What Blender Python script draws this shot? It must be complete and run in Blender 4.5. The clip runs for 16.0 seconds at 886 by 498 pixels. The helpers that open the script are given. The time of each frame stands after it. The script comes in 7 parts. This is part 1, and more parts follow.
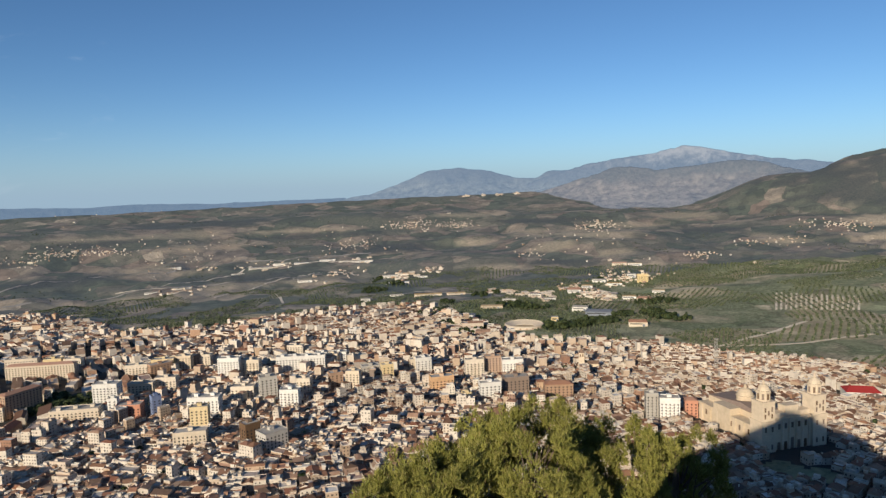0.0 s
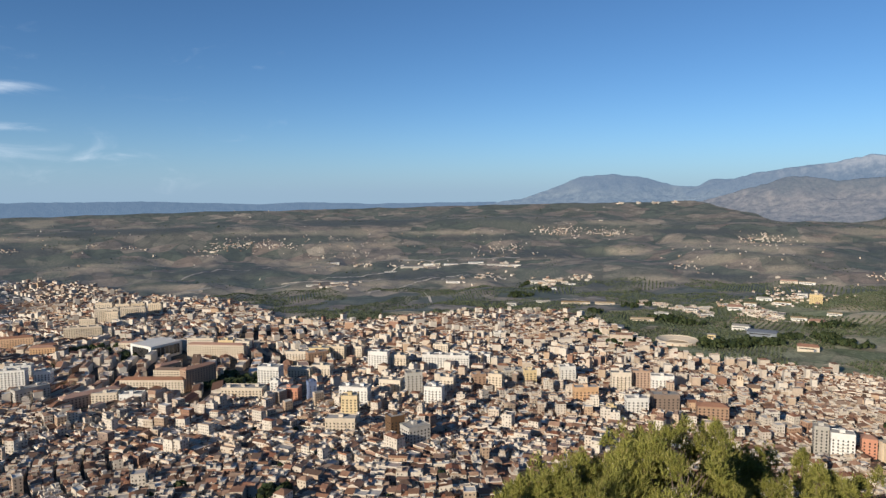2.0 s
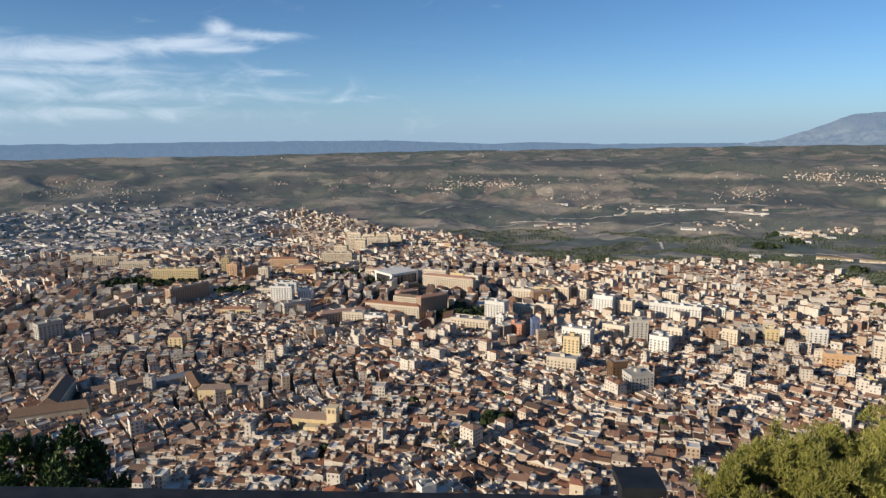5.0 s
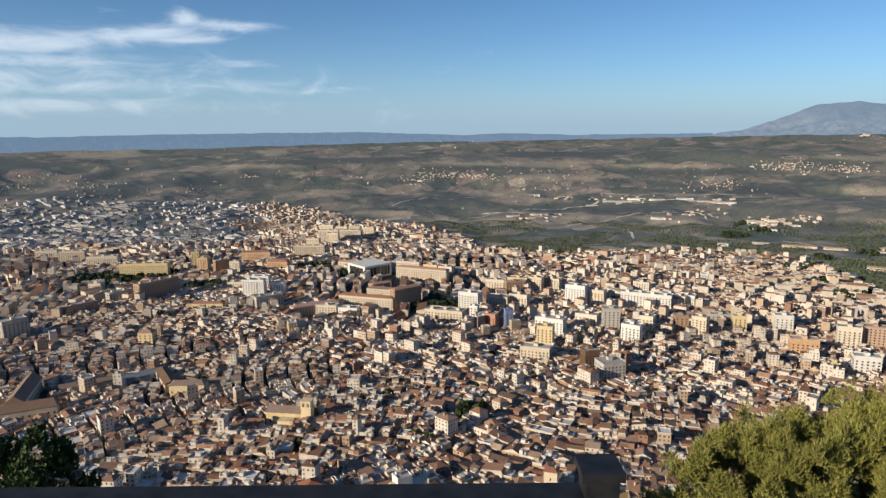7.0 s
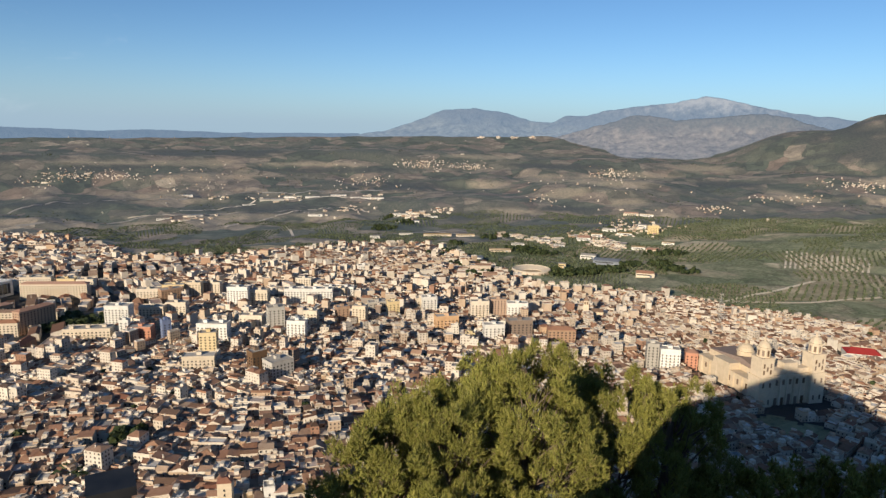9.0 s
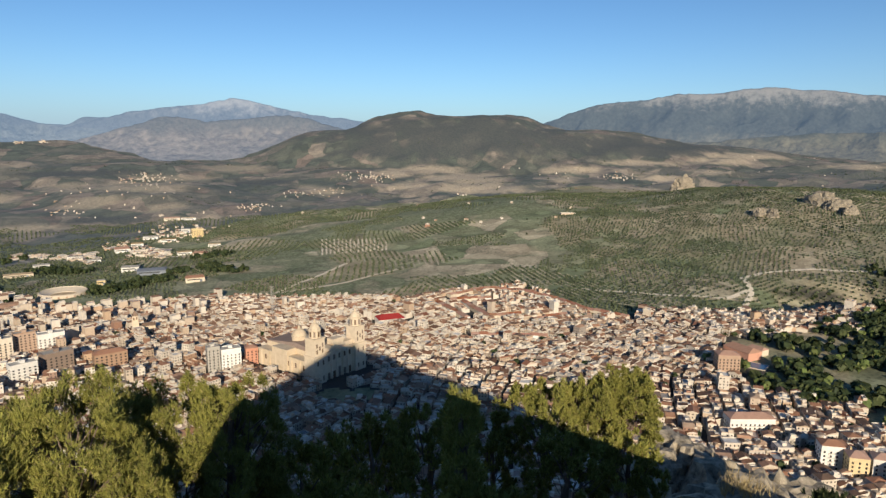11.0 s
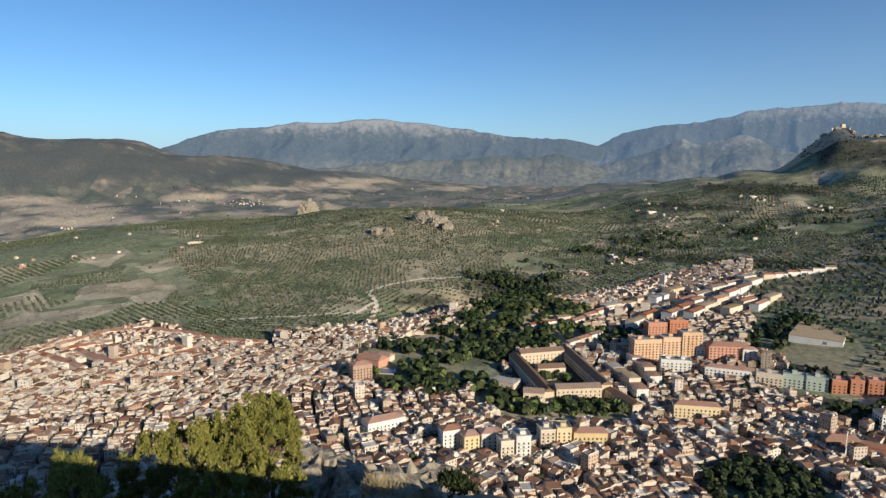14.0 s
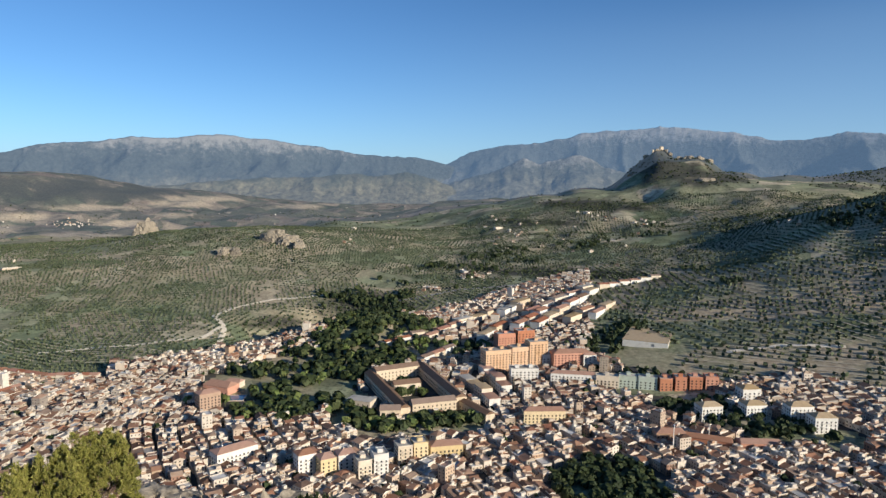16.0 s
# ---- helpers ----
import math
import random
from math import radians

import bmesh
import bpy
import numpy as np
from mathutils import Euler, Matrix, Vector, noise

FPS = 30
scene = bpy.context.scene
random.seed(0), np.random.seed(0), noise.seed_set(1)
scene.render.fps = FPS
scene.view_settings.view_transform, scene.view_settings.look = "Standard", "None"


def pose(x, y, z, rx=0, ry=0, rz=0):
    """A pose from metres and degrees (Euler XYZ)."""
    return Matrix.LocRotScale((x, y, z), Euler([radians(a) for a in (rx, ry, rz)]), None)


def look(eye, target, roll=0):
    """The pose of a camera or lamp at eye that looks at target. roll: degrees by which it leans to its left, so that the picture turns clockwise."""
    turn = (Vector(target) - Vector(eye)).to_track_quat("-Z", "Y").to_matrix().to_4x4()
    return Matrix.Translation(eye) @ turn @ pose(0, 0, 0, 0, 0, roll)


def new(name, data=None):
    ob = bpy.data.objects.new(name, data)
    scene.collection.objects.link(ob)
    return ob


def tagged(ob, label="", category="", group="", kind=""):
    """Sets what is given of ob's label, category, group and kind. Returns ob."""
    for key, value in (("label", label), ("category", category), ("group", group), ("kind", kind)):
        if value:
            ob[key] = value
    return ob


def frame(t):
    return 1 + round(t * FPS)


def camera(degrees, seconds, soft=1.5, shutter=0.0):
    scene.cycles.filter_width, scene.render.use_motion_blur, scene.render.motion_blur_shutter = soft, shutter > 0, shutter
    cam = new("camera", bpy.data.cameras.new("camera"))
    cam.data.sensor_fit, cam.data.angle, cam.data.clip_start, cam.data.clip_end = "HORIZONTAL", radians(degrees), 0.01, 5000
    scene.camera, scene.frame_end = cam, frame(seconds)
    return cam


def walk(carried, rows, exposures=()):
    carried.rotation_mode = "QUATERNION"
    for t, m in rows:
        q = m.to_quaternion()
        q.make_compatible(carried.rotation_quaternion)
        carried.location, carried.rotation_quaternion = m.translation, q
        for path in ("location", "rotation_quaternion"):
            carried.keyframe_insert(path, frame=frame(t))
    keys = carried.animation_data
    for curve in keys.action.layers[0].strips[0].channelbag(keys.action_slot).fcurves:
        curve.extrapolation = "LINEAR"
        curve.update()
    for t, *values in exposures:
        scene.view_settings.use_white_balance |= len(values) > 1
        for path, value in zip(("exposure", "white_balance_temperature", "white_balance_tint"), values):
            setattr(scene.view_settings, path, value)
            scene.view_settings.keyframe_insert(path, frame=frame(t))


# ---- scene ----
cam = camera(66.9, 16.0, soft=1.4)
EYE = 244.0   # height of the lens over the square by the cathedral
REACH = 0.5   # the lens swings round the body at arm's length
# seconds, yaw, pitch, roll
TURNS = [
    (0.0, 0.00, -5.43, 1.83), (0.5, 2.47, -4.95, 1.86), (1.0, 5.66, -4.60, 1.55), (1.5, 9.20, -4.50, 0.94),
    (2.0, 12.66, -4.81, 0.37), (2.5, 16.03, -5.58, -0.10), (3.0, 19.54, -6.56, -0.36), (3.5, 23.17, -7.53, -0.39),
    (4.0, 26.74, -8.37, -0.20), (4.5, 29.79, -9.11, 0.02), (4.7, 30.79, -9.38, 0.11), (5.75, 33.70, -10.25, 0.50),
    (6.8, 31.08, -10.50, 0.56), (7.0, 29.78, -10.49, 0.45), (7.5, 25.09, -10.42, 0.07), (8.0, 18.46, -10.40, -0.40),
    (8.5, 10.20, -10.45, -0.91), (9.0, 0.90, -10.47, -1.03), (9.5, -8.86, -10.52, -0.91), (10.0, -18.55, -10.52, -0.70),
    (10.2, -22.32, -10.50, -0.62), (11.25, -41.50, -9.60, -0.25), (12.3, -56.02, -8.37, 0.00), (12.5, -58.08, -8.14, -0.03),
    (13.0, -61.97, -7.70, -0.12), (13.5, -64.95, -7.57, -0.33), (14.0, -67.98, -7.47, -0.58), (14.5, -71.49, -7.21, -0.84),
    (15.0, -75.15, -6.80, -0.91), (15.5, -78.28, -6.31, -0.87), (16.0, -80.54, -5.83, -0.76),
]


def held(yaw, pitch, roll):
    a = radians(yaw)
    return pose(-REACH * math.sin(a), REACH * math.cos(a), EYE, 0, 0, yaw) @ pose(0, 0, 0, 90 + pitch, 0, 0) @ pose(0, 0, 0, 0, 0, -roll)


walk(cam, [(t, held(yaw, pitch, roll)) for t, yaw, pitch, roll in TURNS], exposures=[(0.0, 0.17, 6400, 7), (2.0, 0.17, 6120, 7), (4.5, 0.24, 6220, 7), (7.0, 0.28, 6400, 7), (9.5, 0.30, 6600, 7), (12.5, 0.31, 6300, 6), (14.0, 0.35, 6180, 6), (16.0, 0.42, 5980, 6)])

# ---- light ----
SUN_AZ, SUN_EL = 208.0, 17.7
world = bpy.data.worlds.new("evening_sky")
scene.world = world
world.use_nodes = True
wn = world.node_tree.nodes
sky = wn.new("ShaderNodeTexSky")
sky.sky_type, sky.sun_disc = "NISHITA", False
sky.sun_elevation, sky.sun_rotation = radians(SUN_EL), radians(SUN_AZ)
sky.altitude, sky.air_density, sky.dust_density, sky.ozone_density = 800, 0.8, 0.05, 3.2
tint = wn.new("ShaderNodeMix")
tint.data_type, tint.blend_type = "RGBA", "MULTIPLY"
tint.inputs[0].default_value, tint.inputs[7].default_value = 1.0, (0.83, 1.0, 1.12, 1)
world.node_tree.links.new(sky.outputs[0], tint.inputs[6])
world.node_tree.links.new(tint.outputs[2], wn["Background"].inputs[0])
wn["Background"].inputs[1].default_value = 0.079
sun = new("sun", bpy.data.lights.new("sun", "SUN"))
sun.data.energy, sun.data.angle, sun.data.color = 4.75, radians(0.5), (1.0, 0.85, 0.672)
sun.matrix_world = look((0, 0, 600), (math.sin(radians(SUN_AZ + 180)) * 100, math.cos(radians(SUN_AZ + 180)) * 100, 600 - 100 * math.tan(radians(SUN_EL))))


# ---- materials ----
def material(name, rough=0.85):
    m = bpy.data.materials.new(name)
    m.use_nodes = True
    n, l = m.node_tree.nodes, m.node_tree.links
    b = n["Principled BSDF"]
    b.inputs["Roughness"].default_value = rough
    b.inputs["Specular IOR Level"].default_value = 0.2
    return m, n, l, b


def ramp(n, stops, constant=False):
    r = n.new("ShaderNodeValToRGB")
    if constant:
        r.color_ramp.interpolation = "CONSTANT"
    e = r.color_ramp.elements
    while len(e) < len(stops):
        e.new(0.5)
    for k, (p, c) in zip(e, stops):
        k.position, k.color = p, (*c, 1)
    return r


def tex(n, l, kind, scale, vector=None, **values):
    t = n.new(kind)
    t.inputs["Scale"].default_value = scale
    for key, v in values.items():
        t.inputs[key].default_value = v
    if vector is not None:
        l.new(vector, t.inputs["Vector"])
    return t


def mix(n, l, a, b, fac, mode="MIX"):
    m = n.new("ShaderNodeMix")
    m.data_type, m.blend_type = "RGBA", mode
    for sock, v in ((0, fac), (6, a), (7, b)):
        if isinstance(v, (int, float)):
            m.inputs[sock].default_value = v
        elif isinstance(v, tuple):
            m.inputs[sock].default_value = (*v, 1)
        else:
            l.new(v, m.inputs[sock])
    return m.outputs[2]


def bump(n, l, b, height, strength, distance):
    k = n.new("ShaderNodeBump")
    k.inputs["Strength"].default_value, k.inputs["Distance"].default_value = strength, distance
    l.new(height, k.inputs["Height"])
    l.new(k.outputs[0], b.inputs["Normal"])


def position(n):
    return n.new("ShaderNodeNewGeometry").outputs["Position"]


def island_paint(name, stops, grain=0.15, grain_scale=0.6, rough=0.85, source="island", dirt=(0.45, 0.4, 0.34)):
    """Paint, tile or plaster whose colour differs from piece to piece, with stains and fine grain."""
    m, n, l, b = material(name, rough)
    if source == "island":
        f = n.new("ShaderNodeNewGeometry").outputs["Random Per Island"]
    else:
        f = n.new("ShaderNodeObjectInfo").outputs["Random"]
    r = ramp(n, stops)
    l.new(f, r.inputs[0])
    p = position(n)
    stain = tex(n, l, "ShaderNodeTexNoise", 0.22, p, Detail=5.0)
    fine = tex(n, l, "ShaderNodeTexNoise", grain_scale, p, Detail=6.0)
    sm = n.new("ShaderNodeMapRange")
    sm.inputs[1].default_value, sm.inputs[2].default_value, sm.inputs[4].default_value = 0.45, 0.8, grain * 2
    l.new(stain.outputs[0], sm.inputs[0])
    c = mix(n, l, r.outputs[0], dirt, sm.outputs[0], "MULTIPLY")
    fm = n.new("ShaderNodeMapRange")
    fm.inputs[3].default_value, fm.inputs[4].default_value = 1 - grain, 1 + grain
    l.new(fine.outputs[0], fm.inputs[0])
    c = mix(n, l, c, fm.outputs[0], 1.0, "MULTIPLY")
    l.new(c, b.inputs["Base Color"])
    bump(n, l, b, fine.outputs[0], 0.3, 0.05)
    return m


WALL = [(0.0, (0.588, 0.519, 0.430)), (0.3, (0.657, 0.593, 0.499)), (0.5, (0.501, 0.412, 0.315)), (0.60, (0.432, 0.313, 0.215)), (0.68, (0.648, 0.593, 0.507)),
        (0.85, (0.484, 0.338, 0.222)), (0.90, (0.311, 0.173, 0.116)), (0.94, (0.276, 0.231, 0.192)), (1.0, (0.622, 0.568, 0.491))]
ROOF = [(0.0, (0.109, 0.066, 0.046)), (0.16, (0.314, 0.163, 0.100)), (0.30, (0.138, 0.088, 0.062)), (0.44, (0.380, 0.216, 0.136)),
        (0.56, (0.119, 0.081, 0.062)), (0.68, (0.408, 0.264, 0.180)), (0.80, (0.247, 0.106, 0.064)), (0.9, (0.285, 0.198, 0.144)), (1.0, (0.437, 0.317, 0.224))]
TERRACE = [(0.0, (0.30, 0.27, 0.245)), (0.25, (0.56, 0.52, 0.47)), (0.45, (0.34, 0.19, 0.135)), (0.6, (0.62, 0.60, 0.56)), (0.85, (0.70, 0.68, 0.64)), (1.0, (0.22, 0.225, 0.235))]
mat_wall = island_paint("limewashed_walls", WALL)
mat_roof = island_paint("clay_roof_tiles", ROOF, 0.25, 1.2)
mat_terrace = island_paint("flat_terraces", TERRACE, 0.2)
mat_window = island_paint("dark_window_glass", [(0, (0.02, 0.022, 0.025)), (0.7, (0.06, 0.05, 0.045)), (1, (0.16, 0.11, 0.08))], 0.1, 1, 0.3)


def country_material(name, patch, plots, scrub, orchard, specks, wild, air=0.0):
    """Farmed country: a mosaic of plots with hedges between, orchards in rows of dots, and scrub taking over in places."""
    m, n, l, b = material(name, 0.95)
    p = position(n)
    flat = n.new("ShaderNodeVectorMath")
    flat.operation = "MULTIPLY"
    l.new(p, flat.inputs[0])
    flat.inputs[1].default_value = (1, 1, 0)
    warp = tex(n, l, "ShaderNodeTexNoise", 1 / (patch * 1.1), flat.outputs[0], Detail=3.0)
    off = n.new("ShaderNodeVectorMath")
    off.operation = "MULTIPLY_ADD"
    l.new(warp.outputs["Color"], off.inputs[0])
    off.inputs[1].default_value = (patch * 0.7, patch * 0.7, 0)
    l.new(flat.outputs[0], off.inputs[2])
    large = tex(n, l, "ShaderNodeTexVoronoi", 1 / patch, off.outputs[0])
    small = tex(n, l, "ShaderNodeTexVoronoi", 2.7 / patch, off.outputs[0])
    fine = tex(n, l, "ShaderNodeTexNoise", 0.12, p, Detail=8.0, Roughness=0.68)
    broad = tex(n, l, "ShaderNodeTexNoise", 1 / (patch * 3.4), p, Detail=6.0, Roughness=0.6)

    def spread(value, a, z, lo, hi, soft=False):
        k = n.new("ShaderNodeMapRange")
        if soft:
            k.interpolation_type = "SMOOTHSTEP"
        for q, v in zip((1, 2, 3, 4), (a, z, lo, hi)):
            k.inputs[q].default_value = v
        l.new(value, k.inputs[0])
        return k.outputs[0]

    def shade(value, stops, constant=False):
        k = ramp(n, stops, constant)
        l.new(value, k.inputs[0])
        return k.outputs[0]

    c = shade(large.outputs["Color"], plots, True)
    c = mix(n, l, c, spread(small.outputs["Distance"], 0.0, 0.9, 1.12, 0.86), 1.0, "MULTIPLY")
    tone = n.new("ShaderNodeSeparateColor")
    l.new(small.outputs["Color"], tone.inputs[0])
    c = mix(n, l, c, spread(tone.outputs[1], 0, 1, 0.68, 1.3), 1.0, "MULTIPLY")
    # scrub and grass take over by the broad noise
    c = mix(n, l, c, shade(fine.outputs[0], scrub), spread(broad.outputs[0], wild, wild + 0.11, 0.0, 0.92, True))
    # hedges and ditches between plots
    edge = n.new("ShaderNodeTexVoronoi")
    edge.feature = "DISTANCE_TO_EDGE"
    edge.inputs["Scale"].default_value = 1 / patch
    l.new(off.outputs[0], edge.inputs["Vector"])
    hedge = n.new("ShaderNodeMath")
    hedge.operation = "MULTIPLY"
    l.new(spread(edge.outputs["Distance"], 0.012, 0.04, 0.55, 0.0), hedge.inputs[0])
    l.new(spread(fine.outputs[0], 0.45, 0.58, 0.0, 1.0), hedge.inputs[1])
    c = mix(n, l, c, (0.04, 0.05, 0.03), hedge.outputs[0])
    # orchard specks, in the plots that carry trees
    dots = tex(n, l, "ShaderNodeTexVoronoi", 1 / orchard, flat.outputs[0], Randomness=0.5)
    planted = n.new("ShaderNodeMath")
    planted.operation = "MULTIPLY"
    l.new(spread(dots.outputs["Distance"], 0.22, 0.42, specks, 0.0), planted.inputs[0])
    l.new(spread(tone.outputs[2], 0.3, 0.4, 0.0, 1.0), planted.inputs[1])
    c = mix(n, l, c, (0.042, 0.055, 0.03), planted.outputs[0])
    c = mix(n, l, c, spread(fine.outputs[0], 0.25, 0.75, 0.7, 1.3), 1.0, "MULTIPLY")
    for key, colours in (("bare", ((0.30, 0.235, 0.155), (0.55, 0.45, 0.31))), ("wooded", ((0.036, 0.038, 0.032), (0.078, 0.076, 0.06)))):
        at = n.new("ShaderNodeAttribute")
        at.attribute_name = key
        c = mix(n, l, c, shade(fine.outputs[0], [(0.35, colours[0]), (0.65, colours[1])]), at.outputs["Fac"])
    # distance haze, painted in as a pale blue emission of the ground
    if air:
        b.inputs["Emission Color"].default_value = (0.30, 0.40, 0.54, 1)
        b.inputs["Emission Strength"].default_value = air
    l.new(c, b.inputs["Base Color"])
    bump(n, l, b, fine.outputs[0], 0.5, 1.2)
    return m


mat_fields = country_material("olive_fields", 95.0,
                              [(0, (0.423, 0.371, 0.253)), (0.22, (0.246, 0.259, 0.157)), (0.38, (0.296, 0.292, 0.185)), (0.52, (0.195, 0.223, 0.124)), (0.66, (0.486, 0.419, 0.292)), (0.76, (0.234, 0.246, 0.145)), (0.9, (0.358, 0.317, 0.212))],
                              [(0.3, (0.131, 0.157, 0.086)), (0.5, (0.195, 0.221, 0.124)), (0.7, (0.335, 0.321, 0.211))], 6.0, 0.5, 0.48)
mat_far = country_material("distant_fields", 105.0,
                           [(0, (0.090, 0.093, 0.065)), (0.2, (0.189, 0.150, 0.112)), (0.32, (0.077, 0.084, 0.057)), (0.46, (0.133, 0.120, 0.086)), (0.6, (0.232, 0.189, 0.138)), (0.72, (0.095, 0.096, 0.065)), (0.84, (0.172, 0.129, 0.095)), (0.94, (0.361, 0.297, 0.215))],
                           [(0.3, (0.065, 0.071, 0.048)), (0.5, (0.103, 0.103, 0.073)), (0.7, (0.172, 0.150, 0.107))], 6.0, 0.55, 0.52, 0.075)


def ground_material(name, soils, greens, patch):
    """Trodden or wild ground: patches of soil and herb."""
    m, n, l, b = material(name, 0.95)
    p = position(n)
    warp = tex(n, l, "ShaderNodeTexNoise", 1 / (patch * 0.8), p, Detail=4.0)
    off = n.new("ShaderNodeVectorMath")
    off.operation = "MULTIPLY_ADD"
    l.new(warp.outputs["Color"], off.inputs[0])
    off.inputs[1].default_value = (patch * 0.9, patch * 0.9, 0)
    l.new(p, off.inputs[2])
    cells = tex(n, l, "ShaderNodeTexVoronoi", 1 / patch, off.outputs[0])
    soil = ramp(n, soils)
    l.new(cells.outputs["Color"], soil.inputs[0])
    big = tex(n, l, "ShaderNodeTexNoise", 1 / (patch * 2.2), p, Detail=6.0, Roughness=0.6)
    green = ramp(n, greens)
    fine = tex(n, l, "ShaderNodeTexNoise", 0.12, p, Detail=8.0, Roughness=0.65)
    l.new(fine.outputs[0], green.inputs[0])
    gm = n.new("ShaderNodeMapRange")
    gm.inputs[1].default_value, gm.inputs[2].default_value = 0.46, 0.60
    l.new(big.outputs[0], gm.inputs[0])
    c = mix(n, l, soil.outputs[0], green.outputs[0], gm.outputs[0])
    l.new(c, b.inputs["Base Color"])
    bump(n, l, b, fine.outputs[0], 0.5, 1.0)
    return m


# base colour kept very dark, to deepen the shade in lanes between houses
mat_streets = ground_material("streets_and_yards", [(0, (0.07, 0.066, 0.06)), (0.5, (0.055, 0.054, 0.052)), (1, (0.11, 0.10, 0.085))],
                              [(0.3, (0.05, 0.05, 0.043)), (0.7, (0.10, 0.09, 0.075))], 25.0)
mat_scrub = ground_material("rocky_scrub", [(0, (0.22, 0.20, 0.17)), (0.5, (0.14, 0.13, 0.09)), (1, (0.30, 0.28, 0.25))],
                            [(0.3, (0.05, 0.06, 0.03)), (0.7, (0.12, 0.11, 0.06))], 6.0)


# ---- mesh helpers ----
def mesh_object(name, verts, quads=None, tris=None, mats=(), qmat=None, tmat=None, smooth=False, parent=None):
    me = bpy.data.meshes.new(name)
    verts = np.asarray(verts, dtype=np.float32).reshape(-1, 3)
    q = np.zeros((0, 4), dtype=np.int32) if quads is None else np.asarray(quads, dtype=np.int32).reshape(-1, 4)
    t = np.zeros((0, 3), dtype=np.int32) if tris is None else np.asarray(tris, dtype=np.int32).reshape(-1, 3)
    me.vertices.add(len(verts))
    me.vertices.foreach_set("co", verts.ravel())
    me.loops.add(q.size + t.size)
    me.loops.foreach_set("vertex_index", np.concatenate([q.ravel(), t.ravel()]))
    me.polygons.add(len(q) + len(t))
    starts = np.concatenate([np.arange(len(q)) * 4, q.size + np.arange(len(t)) * 3]).astype(np.int32)
    me.polygons.foreach_set("loop_start", starts)
    mi = np.zeros(len(q) + len(t), dtype=np.int32)
    if qmat is not None:
        mi[: len(q)] = qmat
    if tmat is not None:
        mi[len(q):] = tmat
    for m in mats:
        me.materials.append(m)
    me.polygons.foreach_set("material_index", mi)
    me.polygons.foreach_set("use_smooth", np.full(len(mi), smooth, dtype=bool))
    me.update(calc_edges=True)
    ob = new(name, me)
    if parent is not None:
        ob.parent = parent
    return ob


TABLE = np.random.RandomState(5).rand(256, 256)


def value_noise(x, y):
    ix, iy = np.floor(x).astype(int), np.floor(y).astype(int)
    fx, fy = x - ix, y - iy
    fx, fy = fx * fx * (3 - 2 * fx), fy * fy * (3 - 2 * fy)
    a, b = TABLE[ix & 255, iy & 255], TABLE[(ix + 1) & 255, iy & 255]
    c, d = TABLE[ix & 255, (iy + 1) & 255], TABLE[(ix + 1) & 255, (iy + 1) & 255]
    return (a + (b - a) * fx) * (1 - fy) + (c + (d - c) * fx) * fy


def fbm(x, y, octaves=5, ridged=False):
    """Layered noise in -1..1 (ridged: 0..1, with sharp crests)."""
    s, amp, tot = 0.0, 1.0, 0.0
    for k in range(octaves):
        v = value_noise(x * 2.03 ** k + 17.3 * k, y * 2.03 ** k + 9.1 * k)
        s = s + amp * ((1 - abs(2 * v - 1)) if ridged else (2 * v - 1))
        tot, amp = tot + amp, amp * 0.5
    return s / tot


def smooth01(a, b, x):
    t = np.clip((x - a) / (b - a), 0, 1)
    return t * t * (3 - 2 * t)


# ---- the lie of the land: azimuth in degrees from the first view, distance in metres ----
SLOPE_AZ, SLOPE = (-180, -100, -20, 10, 30, 60, 90, 120, 180), (0.0, -0.03, -0.06, -0.045, -0.02, 0.01, 0.035, 0.05, 0.0)
FALL_AZ = (-180, -151, -100, -61, -30, 40, 58, 80, 95, 119, 140, 150, 165, 180)
FALL = (0.335, 0.45, 0.60, 0.66, 0.72, 0.72, 0.54, 0.53, 0.58, 0.56, 0.25, 0.17, 0.20, 0.335)
HORIZON_AZ = (-180, -80, -48, -34, -20, -6, 2, 8, 12, 17, 21, 26, 30, 58, 67, 77, 82, 90, 110, 130, 180)
HORIZON = (-0.5, -1.75, -1.7, -1.5, -1.35, -1.05, -0.9, -0.8, -1.15, -1.75, -2.3, -2.6, -2.5, -1.65, -1.6, -1.75, -1.35, -1.0, -0.5, 0.0, -0.5)
# azimuth, distance, elevation of the crest, half width across and along, power
NEAR_HILLS = [
    (64.7, 1900, -4.2, 480, 420, 2.0),     # olive hill above the old quarter
    (47, 1900, -5.5, 420, 420, 2.0),
    (79.4, 2850, -2.7, 260, 260, 2.0),     # low ridge in the valley
    (98.6, 2650, -1.3, 600, 720, 1.7),     # castle hill
    (98.3, 2800, 2.5, 135, 240, 1.6),
    (100.7, 2790, 1.95, 135, 250, 2.0),
    (103.6, 2800, 0.85, 190, 380, 1.8),
    (107.4, 2830, 0.45, 240, 480, 1.8),
    (111, 2850, 0.2, 260, 520, 1.8),
    (74.6, 1000, -11.9, 90, 58, 2.4),      # wooded knoll in the park
    (91.1, 3000, -1.7, 350, 420, 2.0),
    (92.6, 2780, -0.5, 150, 420, 2.0),
    (89.5, 2760, -1.1, 170, 420, 2.0),
    (86, 2740, -1.9, 180, 400, 2.0),
    (87.5, 2300, -4.6, 300, 260, 2.0),
    (93.5, 2150, -5.0, 260, 240, 2.0),
]
